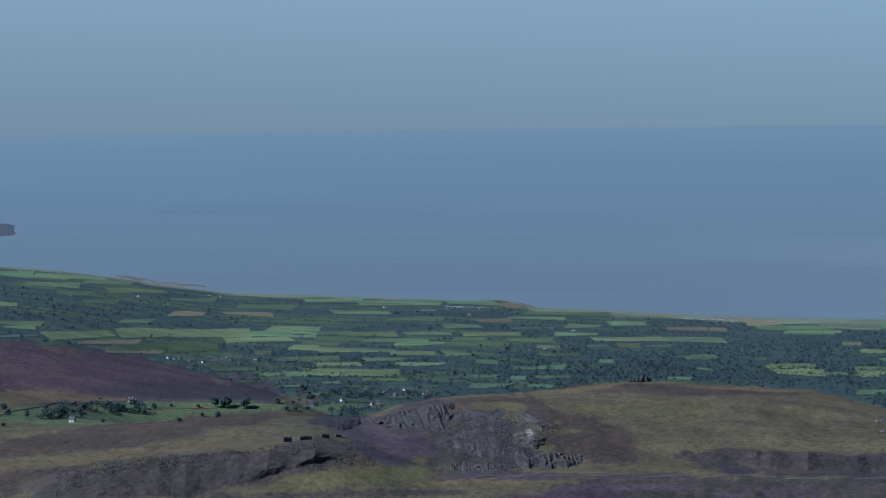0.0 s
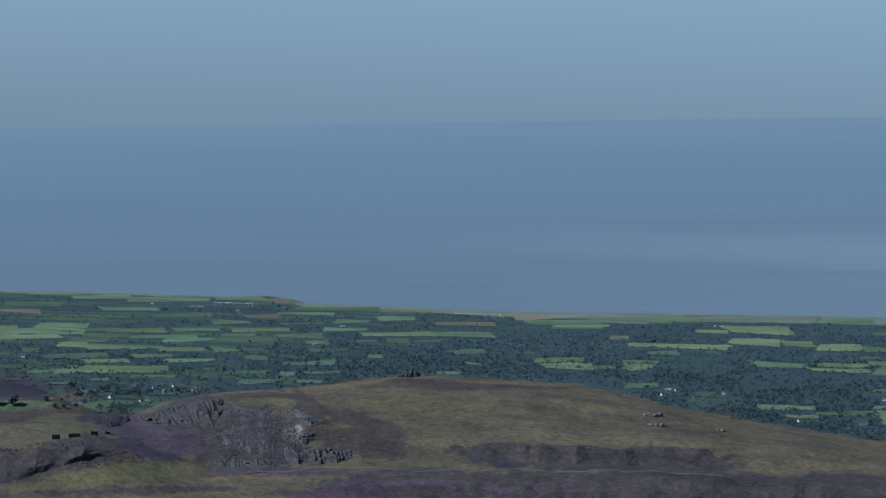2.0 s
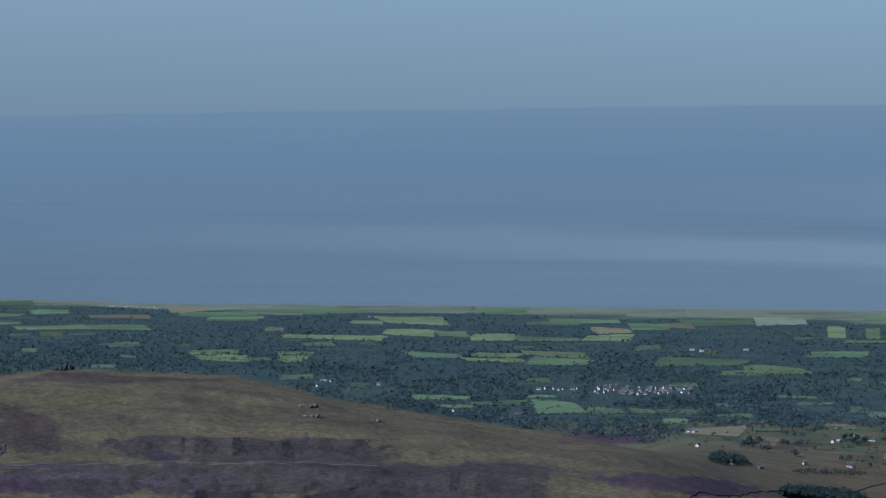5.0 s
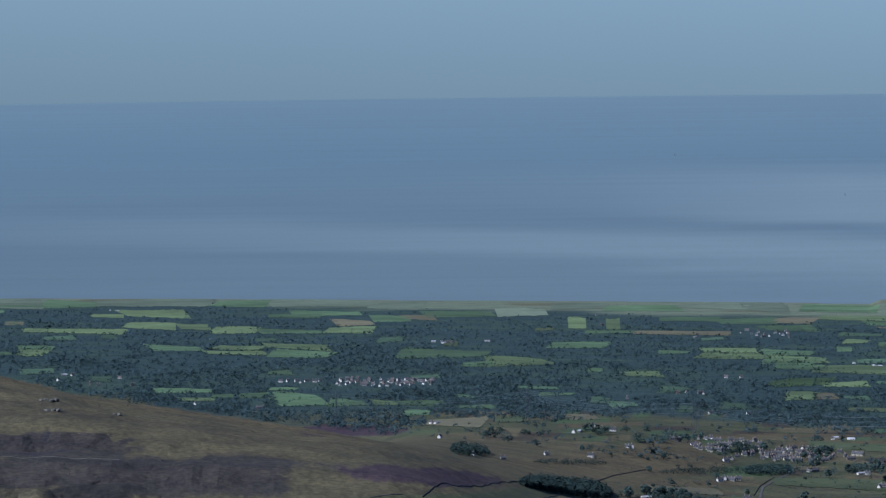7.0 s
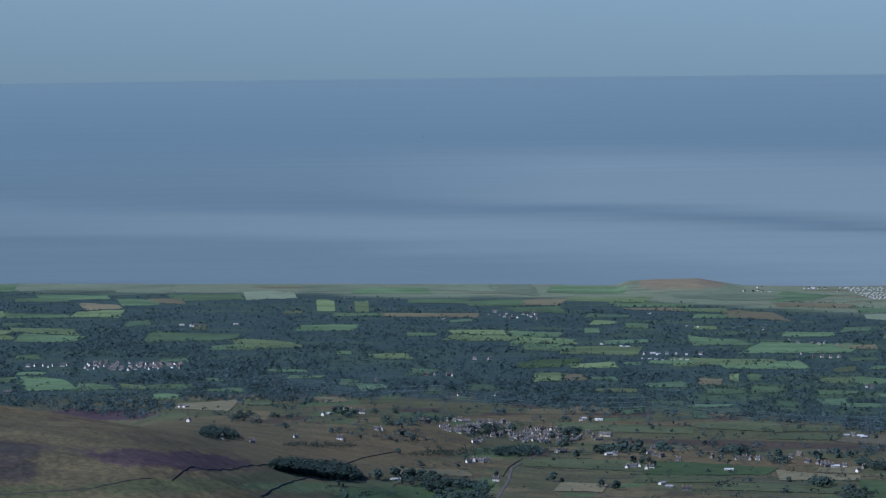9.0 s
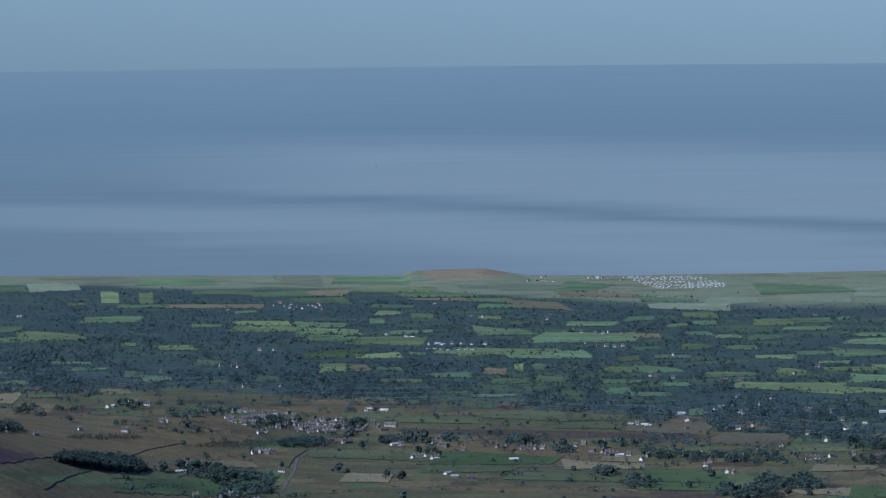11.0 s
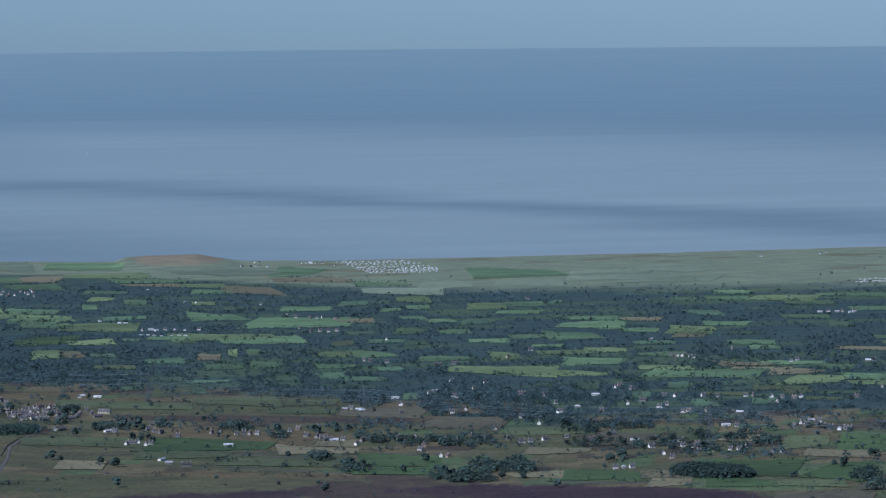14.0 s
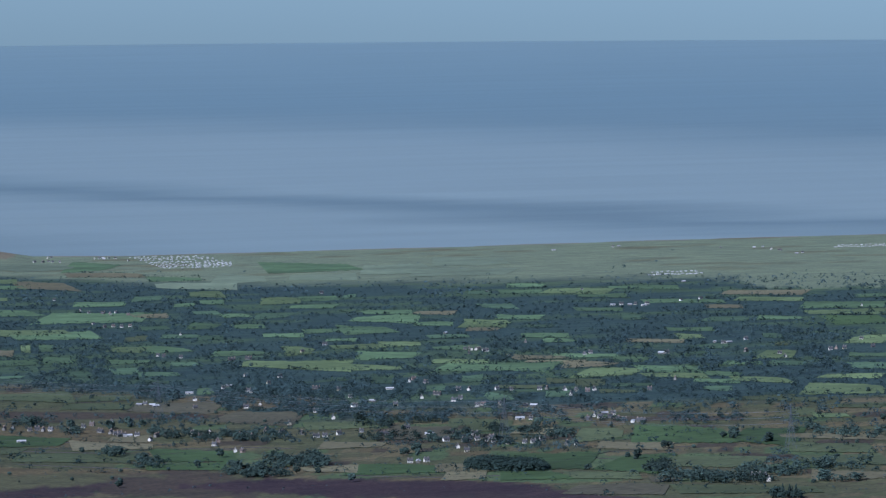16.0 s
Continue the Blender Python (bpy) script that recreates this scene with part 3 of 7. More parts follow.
def build_sea():
    b = np.concatenate([np.arange(-60, -23, 3.0), np.arange(-23, 23, 0.5), np.arange(23, 61, 3.0)])
    d = np.concatenate([np.arange(1900, 3000, 60.0), np.arange(3000, 4961, 140.0), [4960]])
    bb, dd = np.meshgrid(b, d)
    co = np.stack([dd * np.sin(np.radians(bb)), dd * np.cos(np.radians(bb)), 0 * dd], -1).reshape(-1, 3)
    me = mesh_of("water", co, grid_faces(len(d), len(b)))
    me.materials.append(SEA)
    return tagged(new("water", me), "calm grey-blue sea with pale wind-ruffled streaks", "sea", kind="structure")


build_ground()
build_sea()

# ---- which ranges the lookout sees ----
TB = np.arange(-21.5, 20.6, 0.1)
TR = np.concatenate([np.arange(642, 1000, 1.5), np.arange(1000, 3000, 5.0)])
tb, tr = np.meshgrid(TB, TR, indexing="ij")
FALLS = (EYE[2] - ground(tb, tr)) / tr
SEEN = np.minimum.accumulate(FALLS, axis=1)
# the same without the quarried hill in front
BEYOND = np.minimum.accumulate(np.where(tr < 985, 1.0, FALLS), axis=1)


def sights(b, fall, beyond=False):
    """sight() for many bearings at once; beyond: past the quarried hill."""
    table = BEYOND if beyond else SEEN
    at = np.clip((np.asarray(b, float) + 21.5) / 0.1, 0, len(TB) - 1.001)
    i = at.astype(int)
    w = at - i
    return np.array([np.interp(-f, -table[k], TR) * (1 - m) + np.interp(-f, -table[k + 1], TR) * m for k, m, f in zip(i, w, fall)])


# fields: bearing, half its spread in degrees, fall of the line of sight to the far and the near edge (thousandths), slant, what grows on it
FIELDS = []
FIELDS += [
    (-19.90, 0.25, 78.0, 79.4, 0.31, "g"), (-19.57, 0.41, 79.3, 80.0, 0.52, "p"), (-19.12, 0.53, 79.3, 80.3, 0.63, "g"),
    (-18.57, 0.35, 80.9, 81.8, 0.41, "g"), (-19.41, 0.41, 81.1, 82.2, 0.44, "g"), (-18.18, 0.41, 83.1, 84.3, 0.29, "p"),
    (-19.04, 0.29, 83.5, 84.7, 0.25, "g"), (-18.67, 0.25, 85.8, 86.7, 0.24, "g"), (-17.35, 0.33, 85.9, 86.7, 0.25, "g"),
    (-20.03, 0.12, 86.0, 87.0, 0.12, "p"), (-15.28, 0.41, 86.6, 87.6, 0.11, "g"), (-14.29, 0.58, 87.6, 88.6, 0.22, "g"),
    (-13.24, 0.38, 87.6, 88.7, 0.16, "g"), (-16.28, 0.41, 87.9, 89.0, 0.27, "g"), (-17.43, 0.26, 89.3, 90.5, 0.16, "s"),
]
FIELDS += [
    (-16.55, 0.35, 89.7, 90.6, 0.40, "s"), (-14.87, 0.41, 89.8, 90.7, 0.26, "g"), (-11.84, 0.62, 90.8, 91.8, 0.26, "g"),
    (-19.84, 0.32, 90.9, 91.9, 0.35, "p"), (-18.19, 0.25, 91.1, 92.1, 0.09, "g"), (-14.07, 0.39, 91.7, 92.6, 0.09, "g"),
    (-12.30, 0.42, 92.0, 92.7, 0.23, "g"), (-19.88, 0.21, 92.0, 92.9, 0.23, "g"), (-12.92, 0.25, 92.4, 93.3, 0.05, "s"),
    (-8.42, 0.30, 93.1, 94.1, 0.12, "h"), (-8.24, 0.41, 93.1, 94.3, 0.03, "h"), (-7.51, 0.32, 93.3, 94.3, 0.02, "h"),
    (-10.97, 0.25, 93.4, 94.5, 0.04, "g"), (-8.94, 0.27, 93.5, 94.7, -0.12, "s"), (-13.40, 0.27, 93.8, 94.7, 0.06, "g"),
]
FIELDS += [
    (-15.95, 0.29, 93.6, 94.7, 0.09, "p"), (-11.63, 0.25, 94.1, 95.0, 0.04, "g"), (-8.45, 0.62, 94.8, 95.6, -0.02, "g"),
    (-7.51, 0.32, 94.6, 95.6, 0.02, "g"), (-18.99, 0.47, 93.7, 95.7, -0.25, "p"), (-18.10, 0.40, 93.3, 95.8, 0.00, "p"),
    (-6.04, 0.41, 94.3, 95.8, 0.13, "h"), (-7.70, 0.41, 93.6, 95.8, 0.15, "h"), (-6.87, 0.41, 94.1, 95.8, 0.14, "g"),
    (-15.46, 0.42, 94.9, 95.9, 0.12, "g"), (-9.96, 0.43, 95.1, 96.0, 0.20, "s"), (-5.22, 0.41, 94.3, 96.0, 0.12, "h"),
    (-8.44, 0.49, 95.2, 96.1, 0.19, "g"), (-17.11, 0.57, 93.8, 96.1, 0.19, "p"), (-16.04, 0.50, 94.3, 96.3, 0.00, "g"),
]
FIELDS += [
    (-4.39, 0.42, 94.8, 96.4, 0.11, "g"), (-13.88, 0.33, 95.6, 96.4, 0.08, "g"), (-14.79, 0.42, 95.3, 96.5, 0.11, "p"),
    (-3.21, 0.76, 95.0, 96.6, 0.18, "h"), (-8.24, 0.41, 96.0, 96.7, 0.03, "g"), (-12.96, 0.42, 95.8, 96.8, 0.09, "p"),
    (-11.72, 0.33, 96.2, 97.0, 0.06, "g"), (-8.32, 0.37, 96.4, 97.2, 0.14, "g"), (-18.58, 0.43, 96.3, 97.3, 0.02, "s"),
    (-16.37, 0.50, 96.3, 97.5, 0.01, "p"), (-15.23, 0.35, 96.4, 97.6, 0.10, "g"), (-2.09, 0.36, 95.7, 97.7, 0.07, "h"),
    (-13.30, 0.25, 97.2, 98.0, 0.06, "g"), (-14.38, 0.50, 97.2, 98.1, 0.13, "g"), (0.60, 0.41, 96.6, 98.2, 0.05, "h"),
]
FIELDS += [
    (2.58, 0.49, 96.6, 98.3, 0.03, "h"), (-10.93, 0.54, 97.5, 98.5, 0.08, "p"), (-12.38, 0.33, 97.5, 98.5, 0.06, "g"),
    (-6.32, 0.23, 97.7, 98.6, 0.22, "p"), (-15.46, 0.25, 97.5, 98.7, 0.07, "g"), (-5.67, 0.46, 96.8, 98.8, 0.36, "p"),
    (1.51, 0.58, 97.4, 98.8, -0.02, "g"), (-9.96, 0.43, 97.7, 98.9, 0.20, "g"), (-14.03, 0.35, 98.0, 99.0, 0.08, "g"),
    (-3.14, 0.50, 97.9, 99.1, 0.12, "g"), (-18.11, 0.41, 97.2, 99.2, 0.30, "l"), (3.40, 0.33, 96.4, 99.3, 0.01, "h"),
    (4.41, 0.56, 97.4, 99.3, 0.14, "g"), (-13.22, 0.42, 98.3, 99.4, 0.09, "g"), (-3.60, 0.37, 98.5, 99.5, 0.09, "g"),
]
FIELDS += [
    (-17.32, 0.38, 97.1, 99.7, 0.13, "l"), (-15.69, 0.23, 98.4, 99.8, 0.07, "p"), (-0.28, 0.37, 97.9, 99.8, 0.06, "h"),
    (-18.22, 0.40, 98.6, 99.8, 0.44, "s"), (-1.15, 0.50, 98.3, 99.9, 0.09, "g"), (-7.71, 0.12, 99.0, 100.0, 0.01, "g"),
    (-7.69, 0.13, 99.1, 100.0, 0.05, "s"), (-10.96, 0.17, 99.1, 100.2, 0.10, "o"), (-12.14, 0.18, 99.4, 100.3, 0.03, "p"),
    (-15.21, 0.33, 99.3, 100.5, 0.09, "p"), (-1.76, 0.21, 99.2, 100.5, 0.04, "s"), (-14.63, 0.25, 99.8, 100.6, 0.07, "g"),
    (6.05, 0.42, 99.3, 100.9, 0.09, "h"), (-2.17, 0.27, 99.3, 100.9, 0.06, "g"), (13.09, 0.57, 99.1, 101.1, -0.08, "h"),
]
FIELDS += [
    (6.88, 0.42, 99.7, 101.3, 0.08, "h"), (4.72, 0.58, 100.3, 101.5, 0.22, "p"), (-14.13, 0.33, 100.5, 101.5, 0.08, "p"),
    (2.21, 0.45, 100.4, 101.5, 0.03, "g"), (7.48, 0.32, 99.5, 101.6, 0.05, "g"), (-5.70, 0.39, 100.1, 101.7, 0.27, "p"),
    (-13.49, 0.19, 100.6, 101.8, 0.04, "g"), (-2.71, 0.27, 100.3, 101.8, 0.06, "s"), (-7.39, 0.20, 101.1, 102.0, 0.08, "p"),
    (-5.09, 0.22, 100.7, 102.1, 0.21, "p"), (3.77, 0.28, 100.7, 102.2, 0.01, "s"), (3.07, 0.41, 100.8, 102.3, -0.05, "g"),
    (-6.82, 0.72, 101.3, 102.4, 0.55, "p"), (10.75, 0.70, 100.2, 102.4, -0.10, "g"), (-15.67, 0.46, 101.5, 102.8, 0.13, "g"),
]
FIELDS += [
    (5.39, 0.58, 101.9, 102.9, 0.21, "g"), (-14.55, 0.33, 102.1, 103.0, 0.09, "g"), (11.99, 0.54, 100.8, 103.2, -0.06, "h"),
    (7.73, 0.57, 102.1, 103.2, 0.16, "s"), (0.56, 0.13, 100.3, 103.2, 0.02, "p"), (-4.48, 0.33, 101.6, 103.3, 0.09, "p"),
    (1.09, 0.10, 100.7, 103.6, 0.01, "p"), (-3.64, 0.51, 102.5, 103.6, 0.27, "g"), (-2.80, 0.35, 102.1, 103.7, 0.08, "p"),
    (12.97, 0.69, 101.9, 103.8, -0.08, "h"), (5.39, 0.42, 103.1, 103.8, 0.17, "s"), (-15.21, 0.33, 103.1, 104.1, 0.09, "p"),
    (3.68, 0.36, 102.7, 104.2, 0.01, "g"), (6.05, 0.42, 103.2, 104.2, 0.16, "p"), (-14.03, 0.35, 103.4, 104.3, 0.09, "g"),
]
FIELDS += [
    (8.76, 0.38, 103.4, 104.4, 0.05, "g"), (1.05, 0.37, 103.7, 104.5, 0.04, "g"), (10.95, 0.50, 103.1, 104.6, -0.05, "h"),
    (2.12, 0.70, 104.0, 105.0, 0.20, "s"), (9.71, 0.42, 103.0, 105.1, 0.11, "h"), (-8.60, 0.35, 104.7, 105.9, -0.12, "p"),
    (-8.59, 0.35, 104.7, 105.9, 0.22, "p"), (6.30, 0.33, 104.9, 105.9, 0.07, "g"), (6.84, 0.46, 104.1, 106.1, 0.38, "s"),
    (-7.39, 0.20, 105.3, 106.2, 0.01, "g"), (-7.37, 0.26, 105.5, 106.4, 0.02, "g"), (-15.79, 0.21, 105.4, 106.6, 0.06, "g"),
    (9.04, 0.58, 105.0, 106.6, 0.21, "h"), (-15.03, 0.64, 104.8, 106.8, 0.32, "p"), (13.92, 0.26, 106.0, 106.9, 0.02, "g"),
]
FIELDS += [
    (-8.49, 0.33, 106.0, 107.2, 0.02, "p"), (4.64, 0.18, 106.4, 107.4, 0.05, "p"), (15.66, 0.50, 106.6, 107.4, 0.02, "g"),
    (-5.35, 0.37, 106.1, 107.5, 0.41, "g"), (-8.44, 0.34, 106.2, 107.6, 0.21, "p"), (-4.44, 0.37, 106.5, 107.6, 0.25, "p"),
    (-7.91, 0.17, 106.8, 107.6, 0.01, "g"), (-7.41, 0.22, 106.4, 107.7, 0.01, "p"), (-3.58, 0.47, 106.3, 107.7, 0.56, "p"),
    (-7.43, 0.15, 106.5, 108.1, -0.09, "p"), (0.60, 0.42, 106.7, 108.2, -0.02, "g"), (-14.55, 0.33, 107.4, 108.2, 0.09, "g"),
    (5.14, 0.17, 107.2, 108.4, 0.04, "g"), (13.83, 0.33, 107.5, 108.5, 0.03, "g"), (14.67, 0.49, 107.2, 108.6, 0.03, "p"),
]
FIELDS += [
    (9.22, 0.26, 107.2, 108.7, 0.03, "p"), (6.14, 0.17, 107.9, 108.8, 0.04, "p"), (-4.45, 0.45, 107.8, 108.8, 0.27, "p"),
    (17.41, 0.59, 107.7, 108.9, -0.01, "s"), (15.04, 0.37, 108.7, 109.6, 0.02, "g"), (-3.54, 0.44, 108.0, 109.8, 0.33, "g"),
    (2.80, 0.43, 108.5, 109.8, 0.16, "p"), (1.97, 0.22, 109.1, 109.9, 0.02, "g"), (10.88, 0.26, 108.8, 110.0, -0.06, "g"),
    (-1.40, 0.67, 108.3, 110.4, 0.12, "g"), (3.64, 0.40, 109.1, 110.4, 0.22, "g"), (17.49, 0.50, 109.5, 110.5, -0.01, "p"),
    (7.67, 0.37, 109.5, 110.7, 0.06, "g"), (10.34, 0.30, 109.1, 110.7, -0.05, "p"), (16.25, 0.59, 110.1, 111.0, 0.01, "g"),
]
FIELDS += [
    (2.84, 0.51, 109.8, 111.1, 0.31, "p"), (2.95, 0.45, 110.0, 111.3, 0.16, "p"), (10.79, 0.33, 111.0, 111.9, 0.02, "g"),
    (3.78, 0.39, 110.5, 112.3, 0.33, "p"), (18.59, 0.61, 110.6, 112.3, -0.19, "g"), (16.83, 0.26, 111.5, 112.4, -0.00, "s"),
    (-0.32, 0.51, 110.4, 112.6, 0.07, "p"), (3.68, 0.36, 110.9, 112.8, 0.22, "g"), (6.32, 0.44, 110.9, 112.8, 0.16, "g"),
    (-0.89, 0.23, 111.5, 112.8, -0.11, "g"), (14.99, 0.33, 112.2, 113.1, 0.02, "g"), (11.91, 0.38, 112.6, 113.6, 0.00, "g"),
    (12.57, 0.30, 112.9, 113.8, -0.00, "s"), (8.38, 0.27, 112.8, 113.8, 0.11, "s"), (18.63, 0.57, 112.6, 113.9, -0.19, "p"),
]
FIELDS += [
    (9.66, 0.21, 113.1, 114.0, 0.02, "g"), (3.84, 0.37, 112.5, 114.1, 0.33, "g"), (-3.82, 0.18, 113.1, 114.1, 0.05, "g"),
    (0.82, 0.11, 113.5, 114.4, 0.01, "g"), (7.58, 0.81, 112.3, 114.9, -0.02, "g"), (13.83, 0.33, 114.0, 115.1, 0.03, "g"),
    (4.61, 0.56, 113.1, 115.1, 0.15, "p"), (17.65, 0.33, 114.4, 115.3, -0.01, "g"), (11.87, 0.50, 113.9, 115.7, 0.08, "g"),
    (1.51, 0.26, 114.4, 115.7, 0.02, "p"), (18.79, 0.40, 114.2, 116.3, -0.25, "l"), (13.34, 0.34, 115.2, 116.3, 0.04, "p"),
    (12.56, 0.29, 115.7, 116.7, -0.01, "g"), (9.17, 0.22, 115.5, 116.9, 0.02, "g"), (9.84, 0.22, 115.9, 116.9, 0.02, "g"),
]
FIELDS += [
    (13.30, 0.36, 116.0, 117.3, -0.02, "p"), (5.63, 0.33, 116.7, 117.6, 0.00, "g"), (6.39, 0.77, 116.3, 117.9, -0.07, "p"),
    (13.29, 0.22, 117.2, 118.1, 0.02, "s"), (3.84, 0.46, 116.5, 118.1, -0.23, "l"), (11.01, 0.35, 117.3, 118.2, -0.13, "g"),
    (-3.78, 0.21, 117.5, 118.2, 0.06, "g"), (16.32, 0.33, 117.4, 118.3, 0.00, "g"), (-5.24, 0.42, 117.3, 118.4, 0.20, "g"),
    (3.76, 0.28, 116.4, 118.4, -0.15, "l"), (4.47, 0.34, 117.3, 118.5, -0.13, "p"), (11.56, 0.40, 116.6, 118.6, 0.01, "g"),
    (7.00, 0.62, 117.3, 119.0, -0.18, "g"), (10.33, 0.29, 118.3, 119.3, 0.02, "g"), (-4.66, 0.17, 119.0, 119.8, 0.05, "g"),
]
FIELDS += [
    (14.17, 0.34, 118.8, 119.9, 0.03, "g"), (-4.21, 0.24, 118.8, 120.0, 0.07, "g"), (16.32, 0.18, 119.0, 120.3, 0.00, "p"),
    (0.25, 0.25, 119.7, 120.4, 0.03, "g"), (-5.07, 0.26, 119.7, 120.6, 0.23, "p"), (11.20, 0.25, 119.8, 120.6, 0.01, "g"),
    (14.41, 0.25, 120.2, 121.1, 0.02, "g"), (15.83, 0.42, 120.4, 121.3, 0.08, "s"), (18.92, 0.28, 119.3, 121.3, -0.17, "p"),
    (4.23, 0.17, 120.2, 121.8, 0.05, "s"), (3.84, 0.20, 119.9, 121.9, -0.00, "p"), (3.83, 0.22, 119.8, 121.9, 0.21, "p"),
    (12.08, 0.30, 120.8, 122.0, -0.00, "p"), (6.86, 0.11, 120.3, 122.1, 0.02, "g"), (6.56, 0.07, 120.3, 122.2, 0.01, "p"),
]
FIELDS += [
    (-3.53, 0.37, 119.0, 122.3, 0.24, "g"), (-2.27, 0.19, 121.2, 122.5, 0.04, "p"), (-2.85, 0.29, 120.8, 122.5, 0.07, "g"),
    (11.37, 0.34, 121.4, 122.5, -0.07, "p"), (8.04, 0.25, 121.3, 122.6, 0.04, "p"), (-1.79, 0.29, 121.4, 122.6, 0.06, "g"),
    (8.64, 0.33, 121.3, 122.8, 0.11, "g"), (12.89, 0.37, 121.9, 123.0, -0.02, "g"), (6.21, 0.17, 121.4, 123.1, 0.04, "s"),
    (-0.95, 0.29, 122.7, 123.6, 0.05, "g"), (10.58, 0.22, 121.9, 123.8, 0.01, "p"), (9.67, 0.38, 122.8, 123.9, -0.04, "g"),
    (18.92, 0.28, 123.8, 124.8, -0.03, "g"), (14.78, 0.46, 124.1, 125.1, 0.02, "g"), (11.87, 0.42, 123.4, 125.2, -0.00, "g"),
]
FIELDS += [
    (7.05, 0.26, 123.7, 125.2, 0.05, "g"), (-1.81, 0.19, 123.8, 125.2, 0.04, "g"), (17.61, 0.30, 123.3, 125.4, -0.02, "p"),
    (14.10, 0.40, 124.5, 125.5, 0.03, "s"), (8.12, 0.33, 124.6, 125.5, 0.05, "g"), (15.46, 0.22, 125.0, 126.3, 0.01, "g"),
    (14.33, 0.42, 125.8, 126.5, 0.03, "s"), (12.93, 0.41, 125.4, 126.6, 0.13, "p"), (0.63, 0.22, 125.4, 126.8, 0.02, "s"),
    (17.11, 0.29, 126.1, 127.0, -0.01, "g"), (-0.46, 0.21, 126.2, 127.2, 0.03, "o"), (10.53, 0.83, 125.4, 127.6, 0.47, "p"),
    (14.83, 0.34, 126.3, 127.7, 0.02, "s"), (11.73, 0.36, 126.9, 128.1, 0.14, "p"), (-1.21, 0.42, 126.1, 128.1, 0.07, "s"),
]
FIELDS += [
    (13.66, 0.67, 126.3, 128.4, 0.28, "g"), (13.13, 0.53, 126.7, 128.5, 0.19, "g"), (16.03, 0.46, 127.3, 129.1, 0.15, "g"),
    (16.82, 0.25, 128.8, 129.9, 0.14, "g"), (15.11, 0.46, 127.9, 130.1, -0.20, "p"), (16.11, 0.46, 129.2, 130.4, 0.15, "p"),
    (18.69, 0.46, 129.2, 130.4, -0.05, "p"), (17.37, 0.46, 130.2, 131.5, 0.27, "p"), (16.74, 0.34, 130.7, 131.7, 0.14, "g"),
    (13.82, 0.33, 132.2, 133.1, 0.03, "o"), (15.28, 0.29, 133.5, 134.3, 0.01, "o"), (18.59, 0.61, 131.9, 134.5, 0.15, "p"),
    (6.57, 0.63, 132.7, 134.8, 0.27, "o"), (4.36, 0.42, 132.8, 134.8, 0.19, "o"), (7.70, 0.42, 133.7, 135.1, 0.06, "o"),
]
FIELDS += [
    (5.36, 0.58, 133.9, 135.5, 0.29, "o"), (17.45, 0.38, 134.9, 136.2, -0.02, "o"), (7.61, 0.50, 135.9, 137.3, 0.22, "o"),
    (18.80, 0.33, 137.0, 138.0, -0.04, "o"), (8.74, 0.63, 135.9, 138.4, 0.29, "b"), (17.99, 0.17, 138.1, 140.0, -0.02, "o"),
    (18.40, 0.26, 139.5, 140.5, -0.03, "p"), (9.96, 0.59, 138.5, 141.7, 0.47, "b"), (11.15, 0.54, 141.4, 143.3, -0.07, "o"),
    (13.23, 0.42, 141.0, 143.6, 0.05, "o"), (13.20, 0.27, 141.8, 144.4, -0.02, "o"), (4.36, 0.92, 142.3, 144.8, 0.42, "o"),
    (14.04, 0.30, 143.4, 145.0, 0.02, "s"), (8.07, 0.29, 144.4, 145.9, 0.04, "s"), (18.42, 0.78, 144.8, 146.1, 0.05, "s"),
]
FIELDS += [
    (2.07, 0.62, 144.3, 146.1, 0.47, "s"), (12.35, 0.58, 142.7, 146.1, -0.03, "b"), (6.23, 0.88, 143.7, 146.5, 0.34, "l"),
    (15.04, 0.38, 143.6, 146.7, -0.14, "o"), (16.20, 0.78, 143.0, 147.3, 0.20, "l"), (17.49, 0.51, 143.2, 147.5, 0.11, "l"),
    (7.78, 0.58, 145.9, 147.8, 0.31, "s"), (11.33, 0.47, 146.7, 148.3, -0.01, "s"), (5.77, 0.67, 146.4, 148.4, 0.30, "o"),
    (1.07, 0.45, 147.1, 148.9, 0.20, "o"), (15.49, 0.51, 147.1, 149.0, 0.15, "s"), (18.41, 0.60, 147.2, 149.6, 0.07, "o"),
    (4.34, 0.36, 148.5, 150.7, 0.33, "s"), (7.27, 0.84, 148.7, 150.8, 0.29, "o"), (8.95, 0.59, 148.2, 151.3, 0.20, "l"),
]
FIELDS += [
    (18.59, 0.61, 150.3, 152.6, -0.01, "o"), (1.24, 0.62, 149.1, 152.8, 0.35, "l"), (10.03, 0.42, 151.7, 152.9, 0.02, "o"),
    (8.90, 0.54, 151.6, 153.4, 0.05, "l"), (2.36, 0.49, 148.2, 153.5, 0.19, "l"), (16.70, 0.72, 150.8, 153.6, 0.11, "o"),
    (14.19, 0.79, 149.9, 154.0, 0.20, "l"), (10.99, 0.38, 152.9, 154.5, -0.00, "s"), (13.13, 0.53, 152.8, 154.7, -0.06, "s"),
    (15.49, 0.49, 150.5, 154.8, 0.22, "l"), (11.99, 0.71, 152.8, 155.2, -0.04, "l"), (15.07, 0.50, 154.9, 156.7, 0.16, "o"),
    (18.67, 0.53, 154.4, 156.7, -0.15, "s"), (13.00, 0.33, 154.0, 156.8, 0.04, "s"), (14.02, 0.54, 154.3, 156.9, 0.19, "l"),
]
